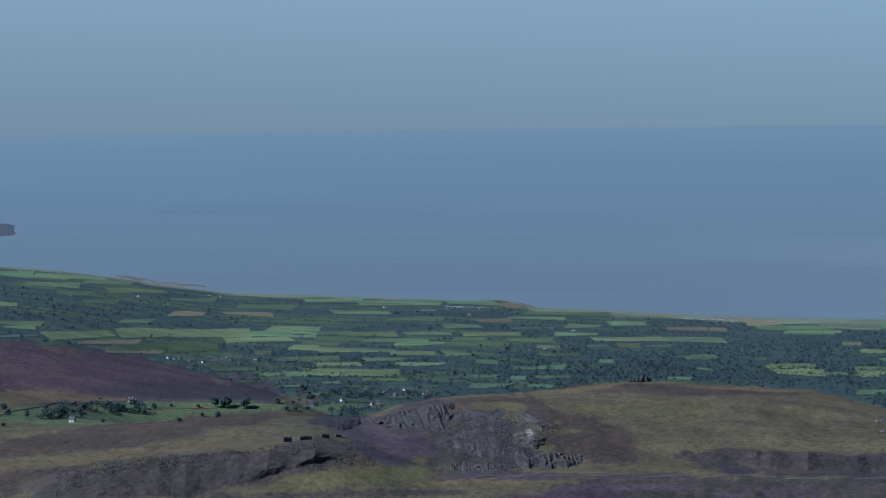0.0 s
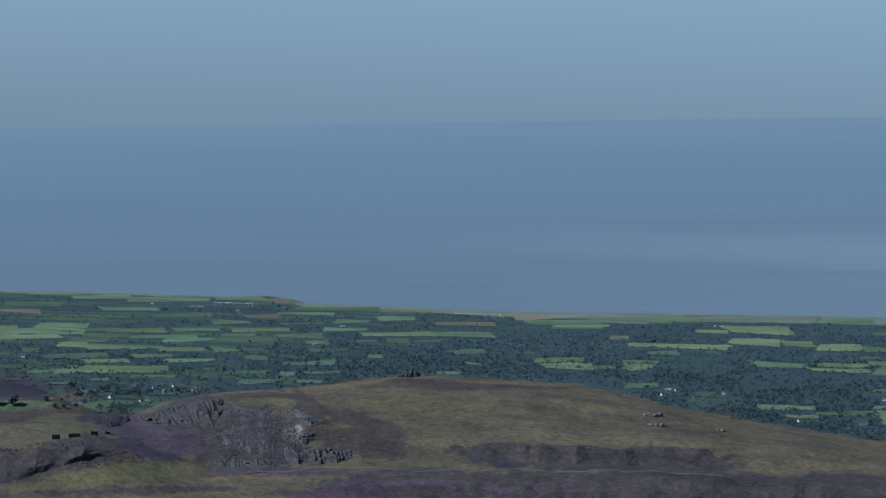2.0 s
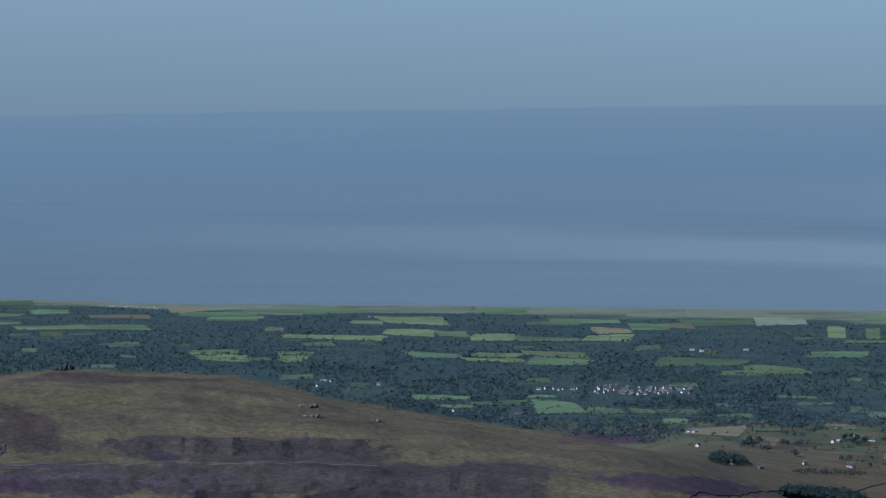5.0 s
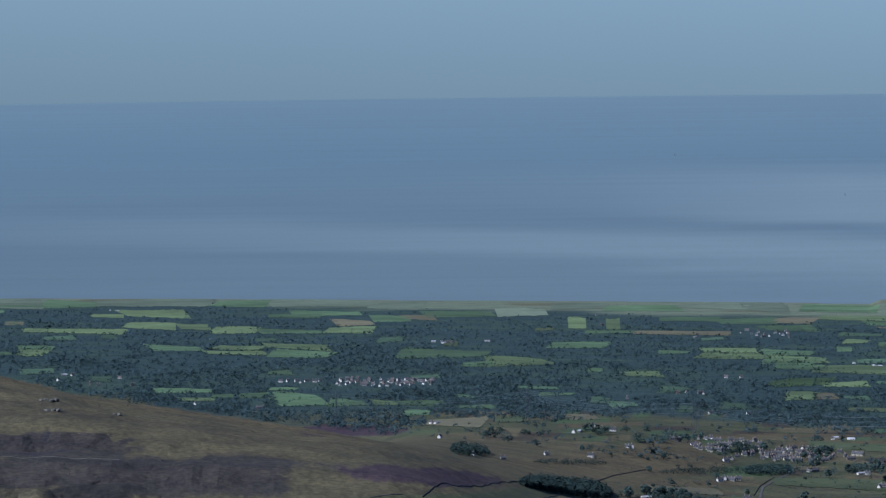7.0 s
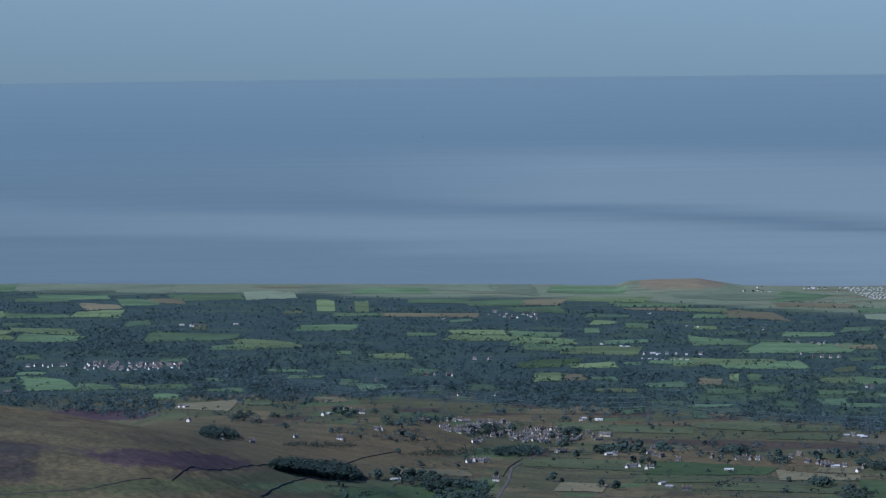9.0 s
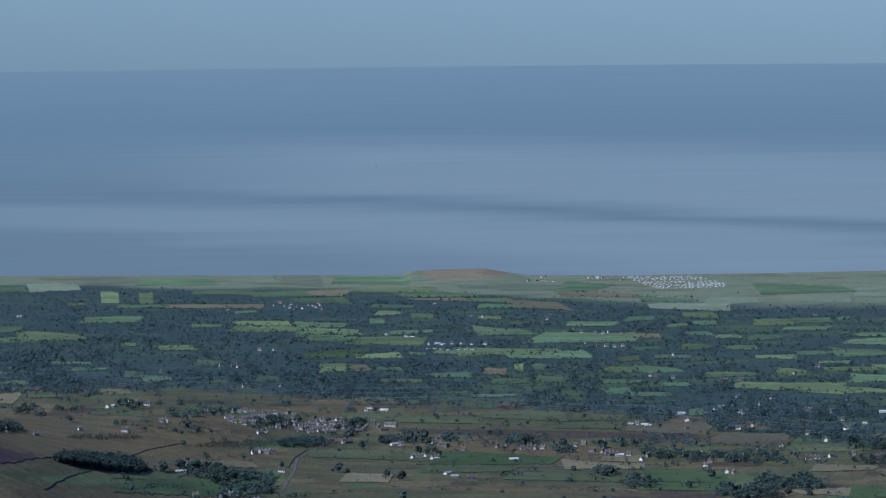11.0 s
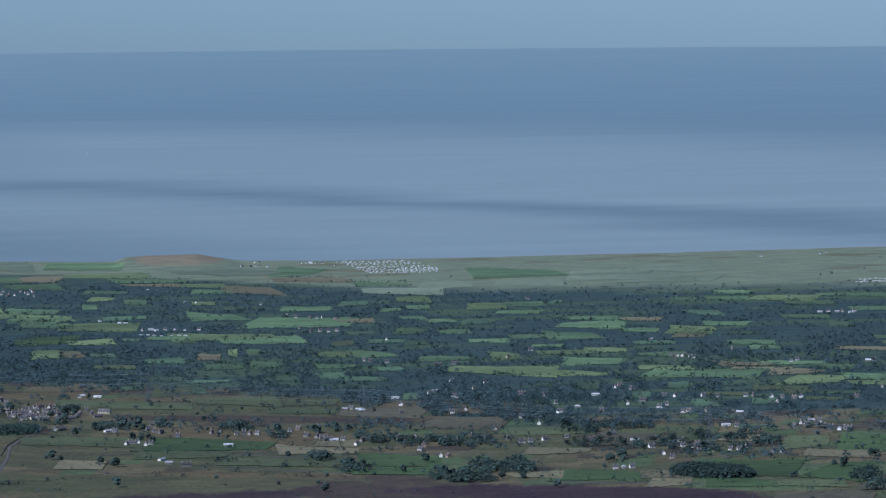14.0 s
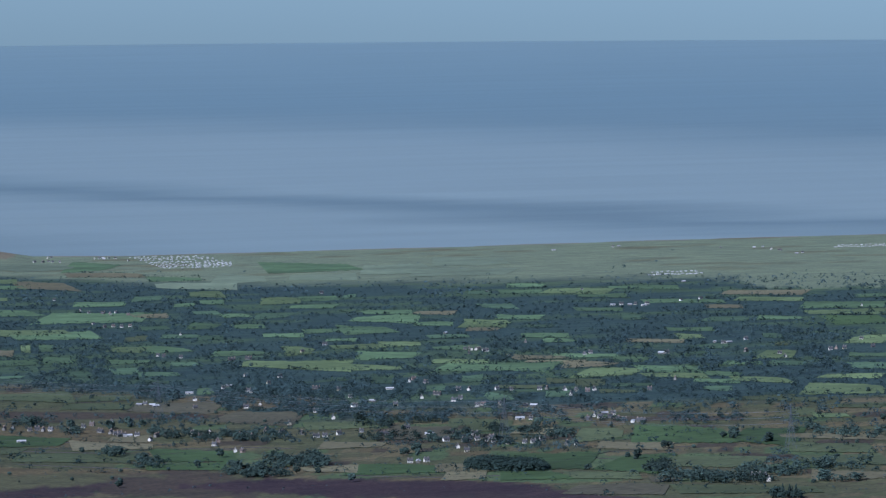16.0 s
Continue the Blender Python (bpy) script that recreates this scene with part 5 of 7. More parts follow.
def crowns(name, b, d, height, width, label, material, category="trees", sprays=15, heads=1):
    """Tree crowns, each of one or more uneven leafy heads with loose sprays of foliage round them, joined: woods that nobody could count."""
    n = len(b)
    if not n:
        return
    z = ground(b, d)
    base = np.stack([d * np.sin(np.radians(b)), d * np.cos(np.radians(b)), z], -1)
    half = np.stack([width, width, height * 0.5], -1)[:, None, :]
    up = np.stack([0 * height, 0 * height, height * 0.44], -1)[:, None, :]
    off = rng.normal(0, 0.45 if heads > 1 else 0.0, (n, heads, 3)) * np.array([1, 1, 0.55])
    heart = base[:, None, :] + up + off * half
    big = half * (1.0 if heads == 1 else 0.62) * rng.uniform(0.7, 1.15, (n, heads, 1))
    way = rng.normal(0, 1, (n, sprays, 3))
    way[:, :, 2] += 0.3
    way /= np.linalg.norm(way, axis=2, keepdims=True)
    which = rng.integers(0, heads, (n, sprays))
    row = np.arange(n)[:, None]
    centre = heart[row, which] + way * big[row, which] * rng.uniform(0.45, 1.0, (n, sprays, 1))
    # leaves turn to the light
    lie = 0.9 * way + np.array([0, 0, 0.75]) + rng.normal(0, 0.12, way.shape)
    lie = (lie / np.linalg.norm(lie, axis=2, keepdims=True))[:, :, None, :]
    leaf = rng.normal(0, 1, (n, sprays, 3, 3))
    leaf = leaf - 0.93 * lie * (leaf * lie).sum(3, keepdims=True)
    leaf /= np.linalg.norm(leaf, axis=3, keepdims=True)
    size = (np.minimum(width, height * 0.6) * 1.55 / sprays ** 0.42)[:, None, None, None] * rng.uniform(0.6, 1.2, (n, sprays, 1, 1))
    v = (centre[:, :, None, :] + leaf * size * np.array([1.15, 1.15, 1.0])).reshape(-1, 3)
    me = mesh_of(name, v, np.arange(len(v)).reshape(-1, 3))
    me.materials.append(material)
    return tagged(new(name, me), label, category, kind="stuff")


NEAR_EDGE = track([-6, 900, 2, 1165, 5, 1105, 7, 1080, 8.5, 1030, 10, 955, 20, 935])


def woods():
    n = 88000
    b = rng.uniform(-21.3, 20.3, n)
    lo, hi = SHORE(b) + 0.0008, np.interp(b, [-21, -16, -15, -6, -2, 0, 4, 20], [.112, .118, .118, .122, .131, .134, .142, .155])
    fall = lo + (hi - lo) * rng.uniform(0, 1, n) ** 0.95
    d = sights(b, fall)
    x, y = d * np.sin(np.radians(b)), d * np.cos(np.radians(b))
    inland = EYE[2] / SHORE(b) - d
    broad = np.interp(b, [-21, -13, -12, -4, 0, 4, 8, 12, 16, 20], [100, 60, 110, 200, 260, 330, 440, 540, 620, 680])
    # close woods and open ground with single trees
    open_ground = ease(grain(b * 1.1, fall * 260, 3, 0.6) + np.interp(b, [-20, -12, -10, 3, 7, 20], [0.16, 0.1, -0.02, -0.02, 0.12, 0.14]), 0.06, 0.30) * np.interp(fall, [0.095, 0.106, 0.112], [0.6, 0.75, 0.9])
    dense = (0.95 - 0.80 * open_ground) * np.interp(b, [-21, -14, -11, 8, 12], [0.45, 0.55, 1, 1, 0.85])
    dense = dense * ease(inland, broad * 0.75, broad * 1.15) + 0.006
    edge = NEAR_EDGE(b)
    dense = dense * (1 - np.interp(b, [5, 9, 13], [0.95, 0.86, 0.75]) * (1 - ease(d, edge - 40, edge + 30)) * ease(b, -6, -2))
    h = np.interp(d, [900, 1300, 2000], [2.1, 1.8, 1.4]) * rng.uniform(0.5, 1.4, n) * (0.92 + 0.25 * ripple(x, y, 40.0, 11.0))
    fall = (EYE[2] - ground(b, d)) / d
    low = in_field(b, fall - 0.55 * h / d) | in_field(b, fall - h / d)
    h = np.where(low & (rng.uniform(0, 1, n) < 0.8), h * 0.38, h)
    ok = (d > 760 + 210 * (b < -2)) & (d < 2850) & (rng.uniform(0, 1, n) < dense) & ~in_field(b, fall)
    ok &= ~in_field(b, fall - 0.5 * h / d) | (rng.uniform(0, 1, n) < 0.5)
    b, d, h = b[ok], d[ok], h[ok]
    w = h * rng.uniform(0.5, 0.85, len(b))
    oak = rng.uniform(0, 1, len(b))
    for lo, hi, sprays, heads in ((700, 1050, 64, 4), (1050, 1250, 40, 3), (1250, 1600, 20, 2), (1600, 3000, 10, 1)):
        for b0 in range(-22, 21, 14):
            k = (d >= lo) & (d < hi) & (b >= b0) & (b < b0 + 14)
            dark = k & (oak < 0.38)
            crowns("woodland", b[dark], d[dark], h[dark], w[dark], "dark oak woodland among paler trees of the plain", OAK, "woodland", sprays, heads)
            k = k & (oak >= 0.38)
            # the farthest band takes the foliage with more haze in its colour
            crowns("woodland", b[k], d[k], h[k], w[k], "dark green broadleaved woodland on the low plain" if hi < 1700 else "far broadleaved woodland towards the shore, tinted with haze", WOOD if hi < 1700 else HAZED_WOOD, "woodland", sprays, heads)


def hedges():
    """Hedgerows along the edges of the fields, with taller trees here and there."""
    rows = []
    for fb, fh, far, near, slant, kind in FIELDS:
        if kind == "h" or far < 101:
            continue
        past = fb < -1.5
        mid_d = sights([fb], [(far + near) / 2000], past)[0]
        moor = mid_d < NEAR_EDGE(fb) and fb > -4
        across = 2 * radians(fh) * mid_d
        deep = abs(float(sights([fb], [far / 1000], past)[0] - sights([fb], [near / 1000], past)[0]))
        lines = [(far - 0.12, 1, across, 0.25), (near + 0.12, 1, across, 0.14), (-1.03, 0, deep * 0.4, 0.03), (1.03, 0, deep * 0.4, 0.03)]
        skew = rng.uniform(-0.22, 0.22)
        if near - far > 1.2 and rng.uniform() < 0.6:
            lines.append((rng.uniform(-0.35, 0.35), 2, across, 0.04))
        for at, level, length, trees in lines:
            k = int(length / (0.5 if level else 0.8))
            t = rng.uniform(-1, 1, k)
            t = t[np.sin(t * 7 + fb * 7 + at) + rng.uniform(-1, 1, k) > (0.1 if moor else -0.9)]
            if level == 2:
                b, f = fb + fh * t, (far + near) / 2 + (near - far) * at * t + slant * t
            elif level:
                b, f = fb + fh * 1.03 * t, at + slant * t + (near - far) * 0.06 * np.sin(t * 2.3 + fb)
            else:
                b, f = fb + fh * (at + skew * t), (far + near) / 2 + (near - far) / 2 * t + slant * at
            tall = rng.uniform(0, 1, len(t)) < trees * (0.5 if moor else 1)
            h = np.where(tall, rng.uniform(0.9, 1.9, len(t)), rng.uniform(0.4, 0.85, len(t)) * (0.5 if moor else 1 if level == 1 else 0.6))
            rows.append(np.stack([b, sights(b, f / 1000, past) + rng.uniform(-0.5, 0.5, len(t)), h]))
        # single trees in the grass
        k = rng.integers(0, 5)
        t, v = rng.uniform(-0.9, 0.9, k), rng.uniform(0, 1, k)
        b = fb + fh * t
        rows.append(np.stack([b, sights(b, (far + (near - far) * v + slant * t) / 1000, past), rng.uniform(0.5, 1.4, k)]))
    # broken thorn lines between the rough pastures
    for _ in range(90):
        c, f0, half = rng.uniform(1, 20), rng.uniform(131, 156), rng.uniform(0.25, 0.9)
        k = int(half * 150)
        t = rng.uniform(-1, 1, k)
        t = t[np.sin(t * 7 + c * 5) + rng.uniform(-1, 1, k) > -0.2]
        line = (f0 + rng.uniform(-0.9, 0.9) * t + 0.15 * np.sin(t * 5 + c)) / 1000
        h = np.where(rng.uniform(0, 1, len(t)) < 0.10, rng.uniform(0.7, 1.6, len(t)), rng.uniform(0.15, 0.4, len(t)))
        rows.append(np.stack([c + half * t, sights(c + half * t, line) + rng.uniform(-0.8, 0.8, len(t)), h]))
    b, d, h = np.concatenate(rows, axis=1)
    for lo, hi, sprays in ((640, 1000, 14), (1000, 1300, 10), (1300, 1700, 7), (1700, 3000, 5)):
        k = (d >= lo) & (d < hi)
        crowns("hedgerow", b[k], d[k], h[k], np.maximum(h[k] * rng.uniform(0.45, 0.75, k.sum()), 0.3), "dark hawthorn hedgerow round the fields", HEDGE, "hedge", sprays)


def scrub():
    """Gorse, thorn and rushes in drifts over the rough near pastures."""
    n = 9000
    b, fall = rng.uniform(0, 20.3, n), rng.uniform(0.127, 0.160, n)
    d = sights(b, fall)
    x, y = d * np.sin(np.radians(b)), d * np.cos(np.radians(b))
    keep = rng.uniform(0, 1, n) < 0.10 + 0.55 * ease(ripple(x, y * 0.6, 16.0, 21.0) + 0.5 * ripple(x, y, 5.0, 22.0), 0.25, 0.8)
    keep &= (d < 1120) & (d > 660)
    b, d = b[keep], d[keep]
    h = 0.16 + 0.75 * rng.uniform(0, 1, len(b)) ** 3
    crowns("scrub", b, d, h, np.maximum(0.22, h * 0.55), "low thorn and gorse scrub over rough pasture", WOOD, "scrub", 9)


woods()
hedges()
scrub()


# ---- helpers for things ----
def part(name, bm, material, parent, label=""):
    """Links a bmesh as one mesh object under a thing or under a part."""
    me = bpy.data.meshes.new(name)
    bm.to_mesh(me)
    bm.free()
    me.materials.append(material)
    ob = new(name, me)
    ob.parent = parent
    return tagged(ob, label)


def box(bm, x0, x1, y0, y1, z0, z1):
    v = [bm.verts.new(p) for p in ((x0, y0, z0), (x1, y0, z0), (x1, y1, z0), (x0, y1, z0), (x0, y0, z1), (x1, y0, z1), (x1, y1, z1), (x0, y1, z1))]
    for f in ((3, 2, 1, 0), (4, 5, 6, 7), (0, 1, 5, 4), (1, 2, 6, 5), (2, 3, 7, 6), (3, 0, 4, 7)):
        bm.faces.new([v[i] for i in f])


def beam(bm, a, b, thick):
    """A square bar from a to b."""
    a, b = Vector(a), Vector(b)
    way = (b - a).normalized()
    side = way.cross(Vector((0, 0, 1)) if abs(way.z) < 0.9 else Vector((1, 0, 0))).normalized() * thick / 2
    up = way.cross(side).normalized() * thick / 2
    ring = [[bm.verts.new(p + s * side + u * up) for s, u in ((1, 1), (-1, 1), (-1, -1), (1, -1))] for p in (a, b)]
    for i in range(4):
        j = (i + 1) % 4
        bm.faces.new((ring[0][i], ring[0][j], ring[1][j], ring[1][i]))
    bm.faces.new(ring[0][::-1])
    bm.faces.new(ring[1])


RENDER_WHITE = surface("white_limewash", (0.80, 0.75, 0.65), spread=0.08, grain=3, patch=0.5, per_object=0.10)
CREAM = surface("cream_render", (0.62, 0.56, 0.40), spread=0.08, grain=3, patch=0.5, per_object=0.10)
STONE = surface("grey_stone", (0.24, 0.228, 0.20), spread=0.3, grain=4, patch=0.6, per_object=0.25)
BRICK = surface("red_brown_brick", (0.32, 0.25, 0.20), spread=0.25, grain=4, patch=0.6, per_object=0.2)
SLATE = surface("slate_roof", (0.082, 0.082, 0.084), rough=0.75, spread=0.25, grain=5, patch=0.6, per_object=0.3)
TILE = surface("brown_tile_roof", (0.14, 0.115, 0.105), spread=0.25, grain=5, patch=0.6, per_object=0.25)
SHEET = surface("pale_sheet_roof", (0.42, 0.42, 0.42), rough=0.5, spread=0.15, grain=3, patch=0.5, per_object=0.3)
PANE = surface("dark_window_glass", (0.03, 0.035, 0.045), rough=0.15, spread=0.2)
PAINT = surface("painted_door", (0.10, 0.12, 0.16), rough=0.5, spread=0.15, per_object=0.5)
CARAVAN_WHITE = surface("caravan_aluminium", (0.60, 0.60, 0.58), rough=0.45, spread=0.06, grain=2, patch=0.4, per_object=0.15)
STEEL = surface("galvanised_steel", (0.15, 0.17, 0.18), rough=0.55, spread=0.12, grain=3, metal=0.3)
CABLE = surface("weathered_aluminium_cable", (0.24, 0.26, 0.28), rough=0.5, spread=0.1, metal=0.3)
BARK = surface("tree_bark", (0.10, 0.085, 0.07), spread=0.3, grain=6)
LEAVES = foliage("tree_leaves", (0.062, 0.094, 0.078), spread=0.3, grain=2.5, patch=0.05, per_object=0.3, per_island=0.3)
NEEDLES = surface("conifer_needles", (0.032, 0.054, 0.044), spread=0.35, grain=2.5, patch=0.05, per_object=0.2, per_island=0.3)
ROCK = surface("grey_rock", (0.116, 0.110, 0.090), spread=0.4, grain=1.6, patch=0.15, per_object=0.2, per_island=0.35, bump=0.25)
SLATE_ROCK = surface("quarry_slate_rock", (0.066, 0.063, 0.055), spread=0.45, grain=0.9, patch=0.12, per_island=0.2, bump=0.4)
TOR_ROCK = surface("lichened_dark_rock", (0.050, 0.054, 0.048), spread=0.45, grain=1.6, patch=0.15, bump=0.25)
PALE_ROCK = surface("bleached_rock", (0.150, 0.143, 0.130), spread=0.3, grain=1.6, patch=0.2, bump=0.2)
RUIN_STONE = surface("ruin_stone", (0.080, 0.076, 0.066), spread=0.4, grain=3, patch=0.3)
WALL_STONE = surface("dry_stone", (0.060, 0.058, 0.054), spread=0.4, grain=3, patch=0.2)
TARMAC = surface("worn_tarmac", (0.105, 0.102, 0.095), spread=0.15, grain=1.5, patch=0.1)
GRAVEL = surface("pale_gravel", (0.135, 0.122, 0.095), spread=0.25, grain=1.2, patch=0.1)


# ---- houses ----
HOME = 0.52  # the size of the houses against the first plan


def make_house(kind, long=2.2, deep=1.45, eave=1.05, ridge=1.75, wall=RENDER_WHITE, roof=SLATE, label="", stacks=2, windows=2, storeys=2):
    """A gabled house; its front looks to -y."""
    root = tagged(new(kind), label, "house" if "house" in kind or "cottage" in kind or "terrace" in kind else "building", "houses of the plain")
    long, deep, eave, ridge = long * HOME, deep * HOME, eave * HOME, ridge * HOME
    hx, hy = long / 2, deep / 2
    bm = bmesh.new()
    prof = [(-hy, -0.25), (hy, -0.25), (hy, eave), (0, ridge), (-hy, eave)]
    ends = [[bm.verts.new((x, y, z)) for y, z in prof] for x in (-hx, hx)]
    bm.faces.new(ends[0][::-1])
    bm.faces.new(ends[1])
    for i in range(5):
        j = (i + 1) % 5
        bm.faces.new((ends[0][i], ends[0][j], ends[1][j], ends[1][i]))
    bmesh.ops.recalc_face_normals(bm, faces=bm.faces)
    part("wall", bm, wall, root)
    bm = bmesh.new()
    ox, oy, t = hx + 0.07, 0.10, 0.07
    drop = oy * (ridge - eave) / hy
    for s in (-1, 1):
        q = [(-ox, s * (hy + oy), eave - drop), (ox, s * (hy + oy), eave - drop), (ox, 0, ridge), (-ox, 0, ridge)]
        lo = [bm.verts.new((x, y, z + 0.01)) for x, y, z in q]
        hi = [bm.verts.new((x, y, z + t)) for x, y, z in q]
        bm.faces.new(lo)
        bm.faces.new(hi)
        for i in range(4):
            j = (i + 1) % 4
            bm.faces.new((lo[i], lo[j], hi[j], hi[i]))
    bmesh.ops.recalc_face_normals(bm, faces=bm.faces)
    part("roof", bm, roof, root)
    for i in range(stacks):
        x = -hx + 0.16 + (long - 0.32) * (i / max(1, stacks - 1))
        bm = bmesh.new()
        box(bm, x - 0.11, x + 0.11, -0.10, 0.10, ridge - 0.2, ridge + 0.22)
        box(bm, x - 0.13, x + 0.13, -0.12, 0.12, ridge + 0.22, ridge + 0.26)
        box(bm, x - 0.05, x + 0.05, -0.05, 0.05, ridge + 0.26, ridge + 0.34)
        part("chimney", bm, STONE if wall is not STONE else BRICK, root)
    for level in range(storeys):
        z0 = (0.22 + level * 0.5) * HOME
        for i in range(windows):
            x = -hx + long * (i + 0.5) / windows + (0.0 if windows > 2 else 0.05 * (1 if i else -1))
            bm = bmesh.new()
            box(bm, x - 0.11, x + 0.11, -hy - 0.02, -hy + 0.03, z0, z0 + 0.18)
            part("window", bm, PANE, root)
    bm = bmesh.new()
    box(bm, -0.08, 0.08, -hy - 0.025, -hy + 0.03, 0.0, 0.33)
    part("door", bm, PAINT, root)
    return root


HOUSE_KINDS = {
    "w": [make_house("house", label="white limewashed house under a grey slate roof"),
          make_house("cottage", 1.9, 1.35, 0.85, 1.45, label="small white cottage under a slate roof", storeys=1),
          make_house("house", 2.8, 1.5, 1.1, 1.85, label="long white farmhouse under a slate roof", windows=3, stacks=2)],
    "c": [make_house("house", 2.2, 1.5, 1.05, 1.8, CREAM, SLATE, "cream rendered house under a slate roof")],
    "g": [make_house("house", 2.2, 1.45, 1.05, 1.75, STONE, SLATE, "grey stone house under a slate roof"),
          make_house("terrace", 4.2, 1.5, 1.05, 1.75, STONE, SLATE, "row of grey terraced houses under slate", stacks=3, windows=5)],
    "r": [make_house("house", 2.3, 1.5, 1.05, 1.8, BRICK, TILE, "red-brown brick house under a tiled roof"),
          make_house("house", 2.3, 1.5, 1.05, 1.8, RENDER_WHITE, TILE, "pale house under a brown tiled roof")],
    "l": [make_house("barn", 4.0, 1.6, 0.75, 1.2, RENDER_WHITE, SHEET, "long low white farm building with a pale roof", stacks=0, windows=4, storeys=1),
          make_house("barn", 3.2, 1.7, 0.85, 1.3, STONE, SHEET, "low farm shed with a pale sheet roof", stacks=0, windows=2, storeys=1)],
    "W": [make_house("house", 4.2, 2.0, 1.5, 2.4, RENDER_WHITE, SLATE, "large white house under a slate roof", windows=4)],
    "T": [make_house("terrace", 6.8, 1.7, 1.3, 2.0, CREAM, SLATE, "long terrace of cream houses with dark bays", stacks=8, windows=9)],
}
# groves: bearing, fall of the line of sight (thousandths), how many, spreads, 1 for conifers
GROVES = []
GROVES += [
    (2.28, 149.6, 14, 0.25, 1.16, 0), (2.36, 153.3, 16, 0.33, 1.44, 0), (1.91, 147.6, 8, 0.21, 0.87, 0), (2.77, 152.0, 10, 0.17, 1.73, 0),
    (7.82, 148.8, 9, 0.12, 0.87, 0), (8.36, 151.9, 10, 0.21, 1.16, 0), (9.57, 153.8, 10, 0.12, 1.16, 0), (10.11, 154.6, 16, 0.33, 1.16, 0),
    (10.49, 151.2, 26, 0.41, 1.44, 0), (9.03, 145.2, 14, 0.50, 0.87, 0), (9.86, 145.7, 14, 0.50, 1.16, 0), (6.61, 140.8, 12, 0.21, 0.87, 0),
    (5.53, 139.8, 9, 0.12, 0.72, 0), (7.24, 142.8, 8, 0.17, 0.72, 0), (8.45, 144.1, 8, 0.10, 0.87, 0), (4.74, 140.3, 9, 0.17, 0.72, 0),
]
GROVES += [
    (5.07, 140.4, 6, 0.17, 0.58, 0), (5.19, 143.3, 4, 0.12, 0.29, 0), (11.66, 142.9, 10, 0.25, 0.87, 0), (11.95, 141.0, 12, 0.50, 0.43, 0),
    (12.94, 145.0, 8, 0.25, 0.58, 0), (13.52, 144.3, 9, 0.17, 0.72, 0), (14.02, 144.2, 10, 0.25, 0.72, 0), (14.47, 145.7, 12, 0.21, 1.16, 0),
    (12.20, 150.2, 7, 0.12, 0.72, 0), (2.96, 135.3, 9, 0.25, 0.58, 0), (4.12, 135.7, 8, 0.12, 0.72, 0), (2.13, 132.0, 8, 0.33, 0.58, 0),
    (15.90, 154.0, 16, 0.21, 1.16, 0), (16.40, 156.7, 18, 0.50, 0.72, 0), (16.98, 156.9, 22, 0.58, 0.87, 0), (17.65, 154.7, 24, 0.66, 1.16, 0),
]
GROVES += [
    (18.48, 153.1, 14, 0.50, 0.72, 0), (18.97, 145.0, 16, 0.41, 1.16, 0), (18.14, 144.3, 8, 0.33, 0.72, 0), (17.73, 161.3, 8, 0.21, 0.58, 1),
    (17.48, 146.9, 6, 0.10, 0.43, 0), (16.90, 145.9, 6, 0.10, 0.58, 0), (2.31, 149.1, 9, 0.25, 0.72, 0), (2.68, 152.2, 11, 0.25, 1.16, 0),
    (2.27, 151.7, 5, 0.17, 1.16, 0), (1.57, 146.7, 6, 0.29, 0.58, 0), (7.82, 149.7, 4, 0.10, 0.29, 0), (8.40, 152.1, 6, 0.20, 0.43, 0),
    (8.21, 151.1, 2, 0.07, 0.29, 0), (9.65, 153.4, 6, 0.12, 0.72, 0), (10.03, 155.2, 14, 0.33, 0.58, 0), (10.53, 152.3, 34, 0.45, 1.16, 0),
]
GROVES += [
    (13.43, 153.6, 18, 0.33, 0.87, 1), (4.61, 140.5, 4, 0.10, 0.29, 0), (5.44, 139.1, 3, 0.08, 0.29, 0), (6.61, 141.3, 5, 0.18, 0.29, 0),
    (4.68, 149.9, 4, 0.17, 0.58, 0), (7.53, 142.2, 6, 0.33, 0.43, 0), (8.11, 141.8, 4, 0.25, 0.43, 0), (8.94, 144.5, 14, 0.41, 0.87, 0),
    (9.86, 145.3, 12, 0.50, 0.87, 0), (17.07, 157.2, 10, 0.50, 0.58, 0), (16.48, 155.8, 8, 0.50, 0.58, 0), (18.48, 156.8, 8, 0.33, 0.58, 0),
    (17.81, 161.3, 5, 0.12, 0.29, 1), (16.15, 148.9, 4, 0.25, 0.43, 0), (15.57, 151.4, 3, 0.17, 0.29, 0), (13.65, 147.3, 10, 0.50, 0.87, 0),
]
GROVES += [
    (11.90, 145.6, 14, 0.50, 0.87, 0), (12.82, 146.5, 8, 0.41, 0.72, 0), (4.11, 138.5, 5, 0.21, 0.29, 0), (5.06, 139.7, 5, 0.12, 0.43, 0),
    (5.44, 139.5, 3, 0.08, 0.29, 0), (2.77, 134.5, 8, 0.18, 0.58, 0), (3.15, 134.8, 6, 0.18, 0.58, 0), (4.07, 136.7, 6, 0.50, 0.72, 0),
    (1.97, 146.9, 7, 0.26, 0.43, 0), (2.39, 148.8, 16, 0.33, 1.01, 0), (2.72, 149.7, 10, 0.23, 0.72, 0), (1.47, 146.8, 5, 0.21, 0.43, 0),
    (1.07, 130.1, 8, 0.50, 0.72, 0), (-0.51, 130.7, 8, 0.41, 0.43, 0), (1.57, 132.5, 8, 0.33, 0.58, 0), (-18.83, 113.5, 18, 0.50, 0.72, 0),
]
